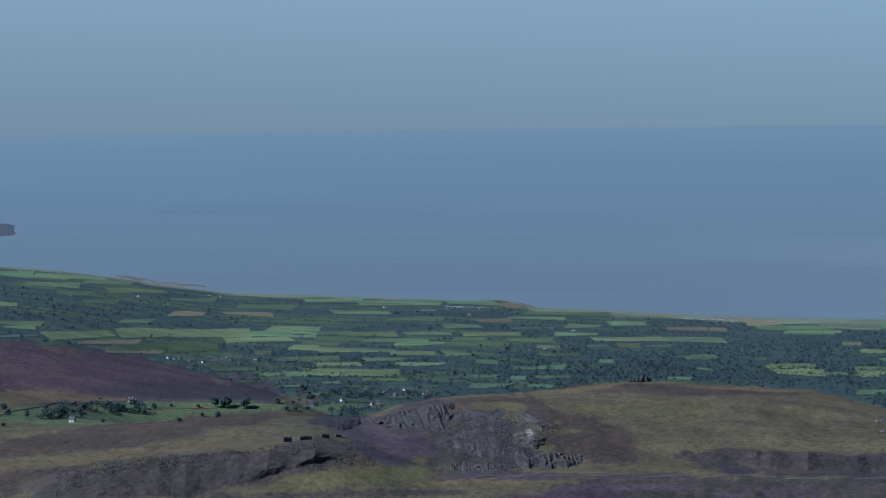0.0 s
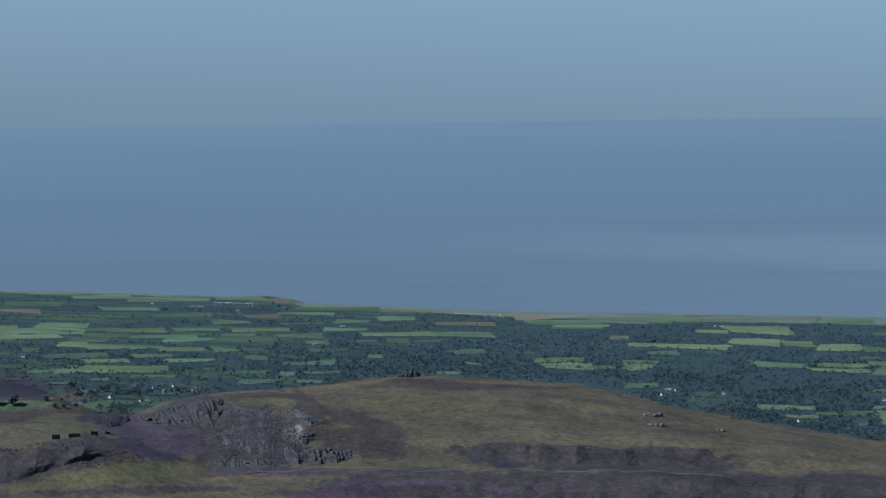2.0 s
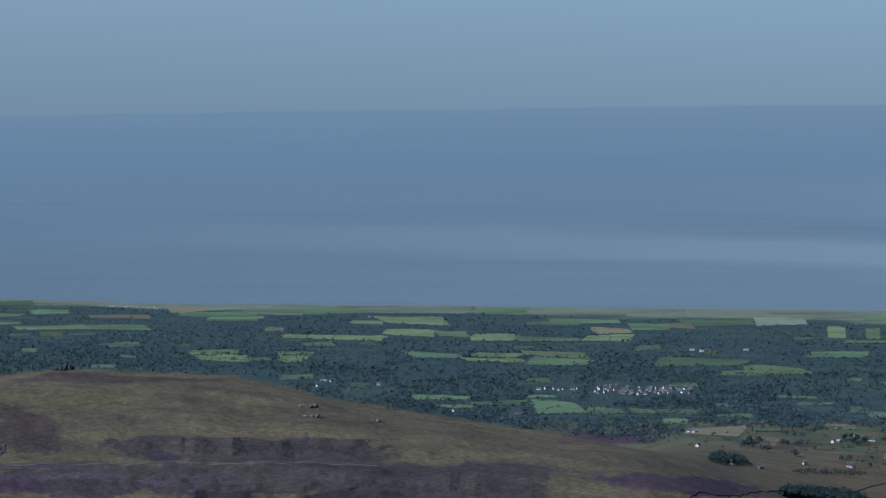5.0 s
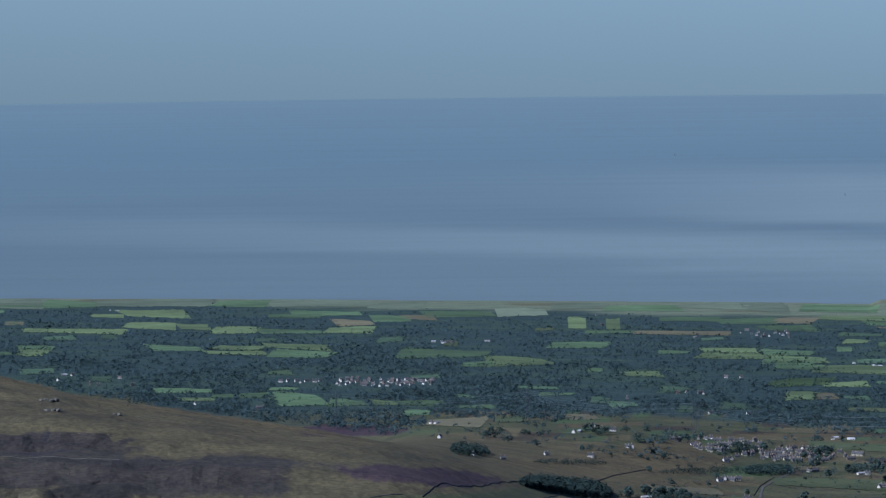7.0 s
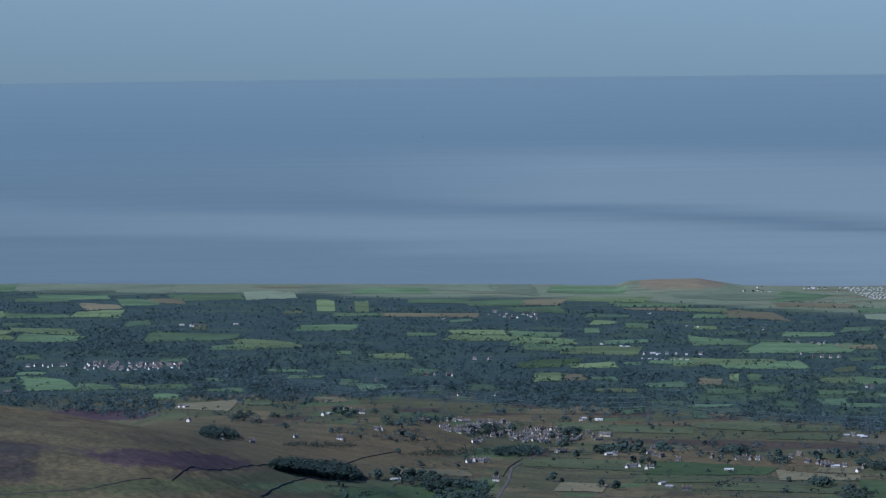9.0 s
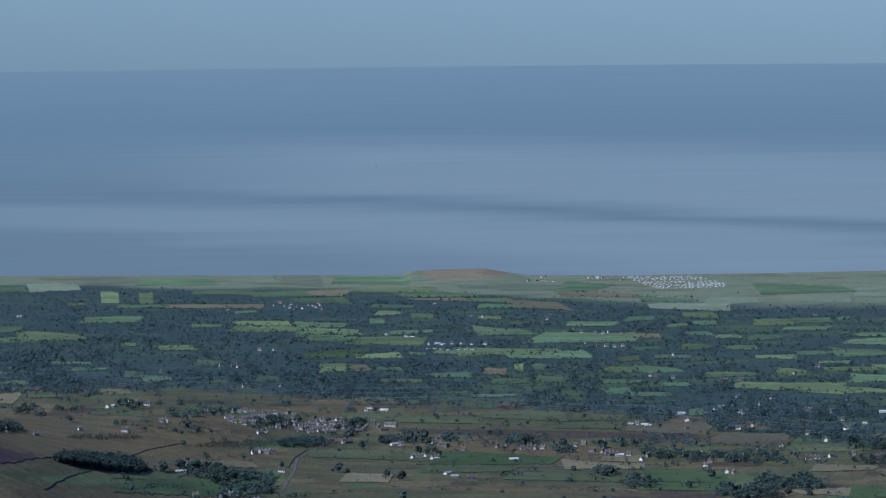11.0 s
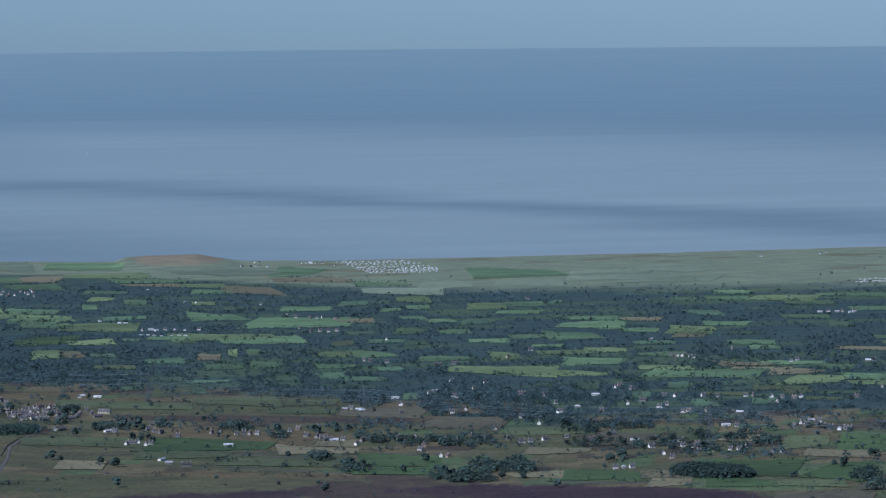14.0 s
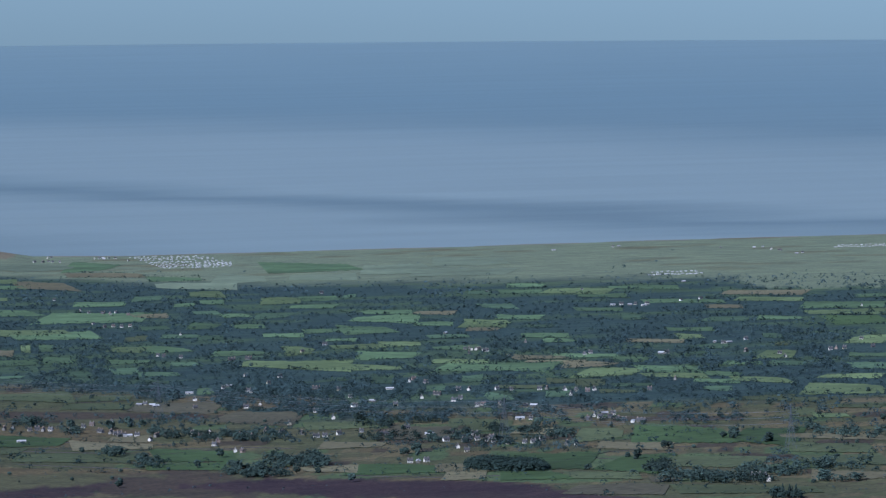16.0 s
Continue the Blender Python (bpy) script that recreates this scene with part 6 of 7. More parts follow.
GROVES += [
    (-19.29, 115.6, 11, 0.37, 0.58, 0), (-18.42, 114.6, 9, 0.33, 0.58, 0), (-16.93, 114.2, 5, 0.12, 0.29, 0), (-16.55, 114.7, 3, 0.07, 0.29, 0),
    (-15.68, 112.5, 5, 0.12, 0.29, 0), (-15.14, 111.9, 10, 0.41, 0.72, 0), (-14.47, 112.1, 16, 0.66, 0.87, 0), (-15.72, 110.0, 5, 0.13, 0.43, 0),
]
# pasture walls: stations of bearing and fall of the line of sight (thousandths)
WALLS = []
WALLS += [
    [(-2.86, 148.0), (-2.03, 146.0)],
    [(-1.74, 146.6), (-0.94, 143.8), (-0.32, 142.7)],
    [(-0.45, 151.0), (-0.11, 147.9), (0.26, 146.1)],
    [(1.05, 147.9), (1.47, 147.4), (1.89, 147.2)],
    [(3.14, 146.7), (3.23, 144.2), (3.44, 141.9)],
    [(-20.19, 115.1), (-19.61, 113.2), (-18.79, 111.8), (-18.62, 112.6)],
    [(-18.12, 111.8), (-17.30, 112.6), (-15.97, 113.7)],
    [(-17.96, 113.9), (-17.05, 114.5)],
    [(0.62, 151.4), (1.19, 151.0), (1.61, 150.3)],
    [(3.94, 148.2), (4.60, 151.8), (5.27, 152.7)],
    [(5.94, 147.3), (7.27, 148.4), (8.78, 149.2)],
    [(6.44, 151.2), (7.69, 152.5), (8.52, 153.0)],
    [(4.60, 147.4), (5.94, 146.7)],
]
WALLS += [
    [(8.61, 149.2), (9.78, 147.8), (10.44, 148.3)],
    [(6.44, 149.5), (7.44, 150.3), (8.94, 152.1)],
    [(7.77, 147.9), (8.94, 147.9), (9.78, 148.4)],
    [(14.32, 152.5), (15.15, 149.6), (16.40, 148.1)],
    [(16.07, 146.7), (17.23, 145.9), (18.64, 145.3)],
    [(14.90, 151.4), (16.15, 152.3), (17.15, 151.3)],
    [(11.14, 155.4), (12.48, 156.2), (13.65, 155.7)],
    [(5.48, 147.4), (6.72, 147.1), (7.55, 147.7)],
    [(6.14, 144.8), (7.39, 146.0), (8.71, 146.9)],
    [(5.23, 132.3), (6.15, 134.8), (6.81, 134.1)],
    [(7.22, 135.7), (8.22, 135.2)],
    [(-4.26, 149.4), (-3.27, 148.7), (-2.86, 148.3)],
    [(0.39, 144.8), (1.06, 141.4), (1.56, 139.8)],
]
hrng = random.Random(21)
used = set()
for hb, hd, kind in HOUSES:
    variants = HOUSE_KINDS[kind]
    which = hrng.randrange(len(variants)) if kind != "w" else hrng.choice((0, 0, 1, 2))
    proto = variants[which]
    spin = hrng.choice((0, 0, 0, 90, -90)) + hrng.uniform(-35, 35)
    if kind == "T":
        spin = -32
    p = place(hb, hd)
    m = pose(p.x, p.y, p.z, 0, 0, -hb + spin)
    if (kind, which) in used:
        copy_thing(proto, m)
    else:
        used.add((kind, which))
        proto.matrix_basis = m
for kind, variants in HOUSE_KINDS.items():
    for i, proto in enumerate(variants):
        if (kind, i) not in used:
            for o in (*proto.children_recursive, proto):
                bpy.data.objects.remove(o)


# ---- caravan parks ----
def make_caravan():
    root = tagged(new("caravan"), "white static caravan on a grass pitch", "caravan", "caravans by the shore")
    bm = bmesh.new()
    prof = [(-0.27, 0.06), (0.27, 0.06), (0.28, 0.34), (0.20, 0.41), (0, 0.44), (-0.20, 0.41), (-0.28, 0.34)]
    ends = [[bm.verts.new((x, y, z)) for y, z in prof] for x in (-0.62, 0.62)]
    bm.faces.new(ends[0][::-1])
    bm.faces.new(ends[1])
    for i in range(7):
        j = (i + 1) % 7
        bm.faces.new((ends[0][i], ends[0][j], ends[1][j], ends[1][i]))
    bmesh.ops.recalc_face_normals(bm, faces=bm.faces)
    part("body", bm, CARAVAN_WHITE, root)
    for x in (-0.4, 0.0, 0.4):
        bm = bmesh.new()
        box(bm, x - 0.12, x + 0.12, -0.295, -0.27, 0.19, 0.31)
        part("window", bm, PANE, root)
    bm = bmesh.new()
    box(bm, -0.56, 0.56, -0.2, 0.2, -0.2, 0.08)
    part("skirt", bm, STONE, root)
    return root


caravan = make_caravan()
first = True


def pitch(b, d, spin):
    global first
    p = place(b, d)
    m = pose(p.x, p.y, p.z, 0, 0, -b + spin)
    if first:
        caravan.matrix_basis, first = m, False
    else:
        copy_thing(caravan, m)


for row in range(12):
    k = row / 11
    b0, b1 = 8.12 + 0.50 * (1 - k), 9.15 + 0.50 * min(1, 1.6 * (1 - k))
    n = int((b1 - b0) / 0.062)
    for i in range(n):
        if hrng.random() < 0.12 or row == 7:
            continue
        pitch(b0 + (b1 - b0) * (i + hrng.uniform(-0.25, 0.25)) / n, 1992 + 178 * k + hrng.uniform(-6, 6), hrng.choice((0, 12, 70)) + hrng.uniform(-15, 15))
# smaller parks: first and last bearing, range, how many
for b0, b1, d, n in ((-10.10, -9.40, 2250, 15), (-13.98, -13.78, 2190, 6), (-13.62, -13.02, 2290, 13), (15.75, 16.55, 1765, 15), (15.78, 16.50, 1790, 10), (18.45, 19.25, 2085, 16), (18.5, 19.3, 2110, 12), (5.2, 6.0, 1395, 7)):
    for i in range(n):
        pitch(b0 + (b1 - b0) * (i + hrng.uniform(-0.2, 0.2)) / n, d + hrng.uniform(-5, 5), hrng.uniform(-20, 20))


# ---- pylons and their cables ----
def make_pylon():
    root = tagged(new("pylon"), "tall grey steel lattice pylon on rough pasture", "pylon", "pylons of the power line")
    tall, levels = 9.6, [0, 1.8, 3.4, 4.8, 5.9, 6.8, 7.7, 8.6, 9.2]
    half = lambda z: 1.0 - 0.80 * min(1, z / 6.2) - 0.06 * max(0, z - 6.2)
    for sx, sy in ((1, 1), (-1, 1), (-1, -1), (1, -1)):
        bm = bmesh.new()
        for a, b in zip(levels, levels[1:]):
            beam(bm, (sx * half(a), sy * half(a), a - (0.3 if a == 0 else 0)), (sx * half(b), sy * half(b), b), 0.05)
        beam(bm, (sx * half(9.2), sy * half(9.2), 9.2), (0, 0, tall), 0.08)
        part("leg", bm, STEEL, root)
    for face in range(4):
        bm = bmesh.new()
        turn = Matrix.Rotation(face * math.pi / 2, 4, "Z")
        for a, b in zip(levels, levels[1:]):
            beam(bm, turn @ Vector((-half(a), half(a), a)), turn @ Vector((half(b), half(b), b)), 0.024)
            beam(bm, turn @ Vector((half(a), half(a), a)), turn @ Vector((-half(b), half(b), b)), 0.024)
        part("bracing", bm, STEEL, root)
    for z, reach in ((5.9, 1.7), (7.2, 2.0), (8.5, 1.5)):
        bm = bmesh.new()
        for s in (-1, 1):
            for y in (-0.16, 0.16):
                beam(bm, (s * 0.2, y, z), (s * reach, 0, z + 0.12), 0.045)
                beam(bm, (s * 0.2, y, z + 0.55), (s * reach, 0, z + 0.12), 0.04)
        arm = part("crossarm", bm, STEEL, root)
        for s in (-1, 1):
            bm = bmesh.new()
            box(bm, s * reach - 0.035, s * reach + 0.035, -0.035, 0.035, z - 0.45, z + 0.12)
            part("insulator", bm, PANE, arm)
    return root


pylon = make_pylon()
PYLONS = [(-3.0, 127.4, 0.9), (-0.18, 126.4, 0.85), (2.28, 130.3, 0.95), (5.32, 134.0, 1.0), (8.49, 139.4, 0.95), (13.59, 145.4, 0.9), (17.81, 148.8, 0.95)]
stands = []
for i, (b, f, size) in enumerate(PYLONS):
    p = place(b, sight(b, f / 1000))
    m = pose(p.x, p.y, p.z, 0, 0, -b + 24)
    ob = pylon if i == 0 else copy_thing(pylon, m)
    ob.matrix_basis = m
    stands.append(m)
for m0, m1 in zip(stands, stands[1:]):
    for z, reach in ((5.9, 1.7), (7.2, 2.0), (8.5, 1.5)):
        for s in (-1, 1):
            a, b = m0 @ Vector((s * reach, 0, z - 0.45)), m1 @ Vector((s * reach, 0, z - 0.45))
            bm = bmesh.new()
            pts = [a.lerp(b, k / 12) - Vector((0, 0, 6.0 * (k / 12) * (1 - k / 12))) for k in range(13)]
            side = (b - a).cross(Vector((0, 0, 1))).normalized() * 0.014
            rings = [[bm.verts.new(p + o) for o in (side, Vector((0, 0, 0.014)), -side, Vector((0, 0, -0.014)))] for p in pts]
            for lo, hi in zip(rings, rings[1:]):
                for i in range(4):
                    bm.faces.new((lo[i], lo[(i + 1) % 4], hi[(i + 1) % 4], hi[i]))
            ob = part("power_cable", bm, CABLE, None, "thin grey power cable slung between pylons")
            tagged(ob, category="cable", group="cables of the power line")


# ---- trees near at hand ----
def clump_mesh(bm, centre, size, r):
    turn = r.uniform(0, 6.28)
    c, s = math.cos(turn), math.sin(turn)
    vs = []
    for x, y, z in ICO_V:
        k = r.uniform(0.65, 1.3)
        x, y, z = x * k, y * k, z * k
        vs.append(bm.verts.new((centre[0] + size[0] * (x * c - y * s), centre[1] + size[1] * (x * s + y * c), centre[2] + size[2] * z)))
    for f in ICO_F:
        bm.faces.new([vs[i] for i in f])


def make_tree(seed, tall, wide, conifer=False):
    r = random.Random(seed)
    root = tagged(new("conifer" if conifer else "tree"), "dark green conifer beside the fields" if conifer else "leafy green broadleaved tree by the fields",
                  "tree", "trees among the near fields")
    bm = bmesh.new()
    rings = []
    for k in range(4):
        z, w = tall * 0.55 * k / 3 - (0.1 if k == 0 else 0), 0.09 * (1 - 0.22 * k)
        rings.append([bm.verts.new((w * math.cos(a * 1.047), w * math.sin(a * 1.047), z)) for a in range(6)])
    for lo, hi in zip(rings, rings[1:]):
        for i in range(6):
            bm.faces.new((lo[i], lo[(i + 1) % 6], hi[(i + 1) % 6], hi[i]))
    for a in range(4):
        ang = a * 1.6 + r.uniform(0, 1)
        beam(bm, (0, 0, tall * r.uniform(0.3, 0.45)), (wide * 0.6 * math.cos(ang), wide * 0.6 * math.sin(ang), tall * r.uniform(0.55, 0.75)), 0.05)
    part("trunk", bm, BARK, root)
    bm = bmesh.new()
    if conifer:
        for k in range(22):
            z = tall * (0.12 + 0.86 * k / 21)
            spread = wide * (1 - k / 22) ** 0.8
            ang = k * 2.4
            clump_mesh(bm, (spread * 0.45 * math.cos(ang), spread * 0.45 * math.sin(ang), z), (spread * 0.6 + 0.05, spread * 0.6 + 0.05, tall * 0.08), r)
    else:
        for k in range(34):
            u, ang = r.uniform(-0.85, 1.0), r.uniform(0, 6.28)
            rad = wide * math.sqrt(max(0.05, 1 - u * u)) * r.uniform(0.45, 0.95)
            s = wide * r.uniform(0.22, 0.40)
            clump_mesh(bm, (rad * math.cos(ang), rad * math.sin(ang), tall * (0.58 + 0.36 * u)), (s, s, s * 0.85), r)
    part("crown", bm, NEEDLES if conifer else LEAVES, root)
    return root


TREES = [make_tree(1, 1.9, 0.85), make_tree(2, 1.5, 0.75), make_tree(3, 2.3, 0.95), make_tree(4, 1.1, 0.7), make_tree(5, 0.7, 0.5)]
CONIFERS = [make_tree(11, 2.4, 0.6, True), make_tree(12, 1.9, 0.5, True)]
planted = set()


def plant(b, d, conifer=False, small=False):
    pool = CONIFERS if conifer else TREES
    i = hrng.randrange(len(pool)) if not small else hrng.choice((3, 4, 4))
    p = place(b, d)
    m = pose(p.x, p.y, p.z, 0, 0, hrng.uniform(0, 360))
    if (conifer, i) in planted:
        copy_thing(pool[i], m)
    else:
        planted.add((conifer, i))
        pool[i].matrix_basis = m


def grove(b, f, n, sb, sf, conifer):
    """A close stand of trees, their crowns grown together."""
    k = n * 4
    base_b, base_f = np.array([hrng.uniform(-1, 1) for _ in range(n)]), np.array([hrng.uniform(-1, 1) for _ in range(n)])
    tb_, tf_ = np.repeat(b + base_b * sb, 4), np.repeat(f + base_f * sf, 4) / 1000
    d = sights(tb_, tf_) + np.array([hrng.gauss(0, 0.4) for _ in range(k)])
    h = np.repeat([hrng.uniform(1.7, 2.9) for _ in range(n)], 4) * np.array([hrng.uniform(0.55, 1.05) for _ in range(k)])
    tb_ = tb_ + np.array([hrng.gauss(0, 0.42) for _ in range(k)]) / d * 57.3
    crowns("grove", tb_, d, h, h * 0.5, "close stand of dark conifers" if conifer else "close stand of leafy green trees", NEEDLES if conifer else LEAVES, "trees", 36, 3)


for b, f, n, sb, sf, conifer in GROVES:
    if n >= 8:
        grove(b, f, n, sb, sf, conifer == 1)
        continue
    for _ in range(n):
        bb, ff = b + hrng.uniform(-1, 1) * sb, f + hrng.uniform(-1, 1) * sf
        plant(bb, sight(bb, ff / 1000), conifer == 1)
for _ in range(110):
    bb, ff = hrng.uniform(0.5, 20), hrng.uniform(133, 158)
    plant(bb, sight(bb, ff / 1000), False, hrng.random() < 0.7)
for _ in range(26):
    bb, ff = hrng.uniform(-20.5, -15.6), hrng.uniform(112, 118)
    plant(bb, sight(bb, ff / 1000), False, True)


# ---- conifer plantation ----
def plantation(label, b0, b1, n, f_low, f_high, tall=1.55):
    b = np.array([hrng.uniform(b0, b1) for _ in range(n)])
    k = (b - b0) / (b1 - b0)
    f = np.array([hrng.uniform(0, 1) for _ in range(n)])
    f = 0.5 + (f - 0.5) * (1 - np.abs(2 * k - 1) ** 3.0) ** 0.5
    fall = (f_high[0] + (f_high[1] - f_high[0]) * k) * (1 - f) + (f_low[0] + (f_low[1] - f_low[0]) * k) * f
    d = sights(b, fall / 1000)
    h = tall * np.array([hrng.uniform(0.85, 1.1) for _ in range(n)]) * (1 - 0.45 * np.abs(2 * k - 1) ** 6)
    crowns("conifer_plantation", b, d, h, h * 0.36, label, NEEDLES, "plantation", 16)


plantation("dense dark block of planted conifers on the moor", -0.30, 1.05, 1500, (144.2, 148.2), (142.5, 144.6), 2.3)
plantation("small dark conifer shelter belt", -1.32, -0.75, 320, (135.5, 136.2), (133.5, 134.4), 1.9)
plantation("low dark conifer belt across the pasture", 1.75, 3.65, 700, (141.2, 141.0), (139.9, 139.2), 0.75)
plantation("dark tall end of the conifer belt beside the lane", 3.0, 3.72, 420, (141.6, 141.2), (139.6, 139.0))
plantation("dark conifer belt above the fields", -0.1, 1.0, 320, (138.2, 138.8), (137.0, 137.5), 0.8)
plantation("dark rounded block of planted conifers among pastures", 13.0, 14.25, 1100, (154.5, 155.0), (151.8, 153.0), 2.1)


# ---- the quarry ----
def rock_face(label, b0, b1, top, foot, depth, cells, material, name="quarry_face", form="rough", lean=0.0):
    """A broken face that stands out of the slope. top and foot: fall of the line of sight at both ends. form: upright ribs of slate,
    a rough tumbled slope, or cones of tipped waste, each fanning out from its head. cells: ribs, or cones, in all."""
    nu, nv = max(30, int((b1 - b0) / 0.010)), 40
    u, v = np.meshgrid(np.linspace(0, 1, nu), np.linspace(0, 1, nv))
    b = b0 + (b1 - b0) * u
    ends = np.minimum(1, np.minimum(u, 1 - u) * (14 if form == "ribs" else 5))
    tall = (foot[0] + foot[1] - top[0] - top[1]) / 2
    loose = 2.2 if form == "cones" else 1.0
    head = top[0] + (top[1] - top[0]) * u + tall * 0.12 * loose * grain(u * cells * 0.6 + 5.1 * b0, 0 * u + 3.3, 4)
    toe = foot[0] + (foot[1] - foot[0]) * u + tall * 0.22 * loose * grain(u * cells * 0.5 + 2.2 * b0, 0 * u + 8.3, 4)
    taper = (1 - np.abs(2 * u - 1) ** (6 if form == "ribs" else 3)) ** 0.7
    fall = head + (toe - head) * v * (0.12 + 0.88 * taper)
    d = sights(b.ravel(), fall.ravel() / 1000).reshape(b.shape)
    p = np.pad(d, ((2, 2), (0, 0)), "edge")
    d = (p[:-4] + p[1:-3] + p[2:-2] + p[3:-1] + p[4:]) / 5
    edge = np.minimum(ends, np.minimum(1, np.minimum(v * 10, (1 - v) * 3.0)))
    c = u * cells + 13.7 * abs(b0)
    if form == "ribs":
        c = c + lean * (v - 0.5) + 0.9 * np.sin(c * 1.3) * np.sin(c * 0.37) + 0.8 * grain(c * 0.4, v * 2.0, 4)
        k = np.floor(c).astype(int)
        f = c - k
        rib = np.where(f < 0.3, f / 0.3, 1 - 0.75 * (f - 0.3) / 0.7) * np.clip(0.5 + 1.5 * grain(c * 0.45 + 7, v * 2.2, 3), 0.05, 1.2)
        stand = LATTICE[k % 256, 5]
        ledge = np.floor(v * 5 + 2 * LATTICE[k % 256, 9]) * 0.12
        out = 0.8 * rib + 0.5 * stand + ledge + 0.55 * grain(c * 1.1, v * 6, 5, 0.65)
    elif form == "cones":
        out = np.zeros_like(u)
        for i in range(int(cells)):
            r = LATTICE[(i * 17 + int(abs(b0) * 9)) % 256]
            head, wide, strong = (i + 0.5 + 0.35 * r[1]) / cells, (0.85 + 0.4 * r[2]) / cells, 0.75 + 0.3 * r[3]
            reach = wide * (0.22 + 0.78 * np.clip(v * 1.1, 0, 1))
            out = np.maximum(out, strong * np.clip(1 - np.abs(u - head + 0.12 * wide * v) / reach, 0, 1) ** 0.85)
        out = out * np.sin(np.clip(v * 0.9 + 0.1, 0, 1) * math.pi) ** 0.5 + 0.16 * grain(c * 6, v * 7 + c * 2, 4, 0.7) + 0.2 * grain(c * 1.4, v * 2, 3)
    else:
        out = 0.6 * grain(c, v * 9 + 0.4 * c, 4, 0.7) + 0.5 * grain(c * 0.3, v * 2.5, 3) + rng.uniform(-0.12, 0.12, b.shape)
    d = d + 0.35 - edge * depth * (0.25 + out)
    co = np.stack([d * np.sin(np.radians(b)), d * np.cos(np.radians(b)), EYE[2] - fall / 1000 * d - 0.1 * (1 - edge)], -1).reshape(-1, 3)
    me = mesh_of(name, co, grid_faces(nv, nu))
    if isinstance(material, tuple):
        # waste that thins out into the turf round it
        bare = np.minimum(np.minimum(u, 1 - u) * cells * 0.9, np.minimum(v * 5, (1 - v) * 3.5)) + 0.55 * grain(c * 3, v * 5, 4, 0.65)
        bare = ease(bare, 0.15, 0.6)[..., None]
        cover = np.ones((b.size, 4), np.float32)
        cover[:, :3] = (land_cover(b, d, EYE[2] - fall / 1000 * d) * (1 - bare) + np.array(material) * bare).reshape(-1, 3)
        me.color_attributes.new("cover", "FLOAT_COLOR", "POINT").data.foreach_set("color", cover.ravel())
        material = LAND
    me.materials.append(material)
    return tagged(new(name, me), label, "rock face", kind="structure")


WASTE, TIP_DARK = (0.056, 0.051, 0.045), (0.038, 0.036, 0.033)
RUBBLE = surface("grey_slate_rubble", (0.058, 0.056, 0.052), spread=0.6, grain=1.1, patch=0.14, bump=0.45, broad_range=(0.6, 1.3))
DARK_WASTE = surface("dark_slate_waste", (0.036, 0.034, 0.032), spread=0.45, grain=1.2, patch=0.14, bump=0.35, broad_range=(0.7, 1.25))
CRAG = surface("weathered_crag", (0.082, 0.078, 0.066), spread=0.55, grain=1.0, patch=0.2, bump=0.4, broad_range=(0.5, 1.3))
rock_face("tall ribbed slate cliff at the back of the quarry pit", -14.82, -13.50, (116.6, 112.6), (120.2, 122.2), 2.2, 19, SLATE_ROCK, form="ribs", lean=-3.0)
rock_face("dark upright slate columns on the pit rim", -15.50, -14.84, (116.6, 116.6), (120.6, 120.3), 2.0, 9, DARK_WASTE, form="ribs")
rock_face("rough tumbled slate slope above the pit", -13.80, -12.30, (114.6, 116.4), (131.0, 132.5), 1.7, 18, RUBBLE)
rock_face("broken grey crag on the hill flank", -12.66, -11.95, (115.0, 120.6), (119.4, 123.6), 2.2, 8, CRAG, form="rough")
rock_face("grey broken crag above the quarry floor", -12.72, -12.10, (120.6, 123.0), (127.5, 127.0), 1.8, 6, CRAG, form="rough")
rock_face("dark fissured crag over the quarry floor", -12.70, -11.60, (126.0, 127.6), (132.4, 131.5), 1.5, 14, SLATE_ROCK, form="ribs", lean=-1.2)
rock_face("low dark quarry wall at the foot of the slope", -13.80, -12.75, (129.0, 129.8), (133.8, 133.5), 1.6, 16, SLATE_ROCK, form="ribs")
rock_face("pale bleached rock scar", -12.50, -12.34, (121.4, 121.4), (125.6, 126.2), 1.2, 3, PALE_ROCK, form="rough")
rock_face("long grey tip of slate waste with a gullied face", -19.55, -14.60, (131.6, 122.4), (142.0, 129.4), 2.0, 8, WASTE, "spoil_heap", "cones")
rock_face("gullied grey waste scarp under the hill", -10.6, -5.7, (126.0, 128.4), (132.4, 134.8), 2.3, 9, WASTE, "spoil_heap", "cones")
rock_face("grey bank of quarry waste below the track", -11.6, -6.6, (136.0, 137.2), (143.5, 145.0), 1.3, 9, WASTE, "spoil_heap", "cones")
rock_face("long flat-topped tip of quarry waste", -7.2, -3.40, (136.2, 137.2), (143.5, 147.0), 2.4, 5, WASTE, "spoil_heap", "cones")
rock_face("dark rounded tip of quarry waste", -7.8, -5.45, (140.2, 141.0), (152.5, 154.0), 4.0, 2, TIP_DARK, "spoil_heap", "cones")
rock_face("dark heap of quarry waste above the floor", -9.4, -7.5, (141.0, 140.8), (150.0, 152.0), 3.2, 2, TIP_DARK, "spoil_heap", "cones")


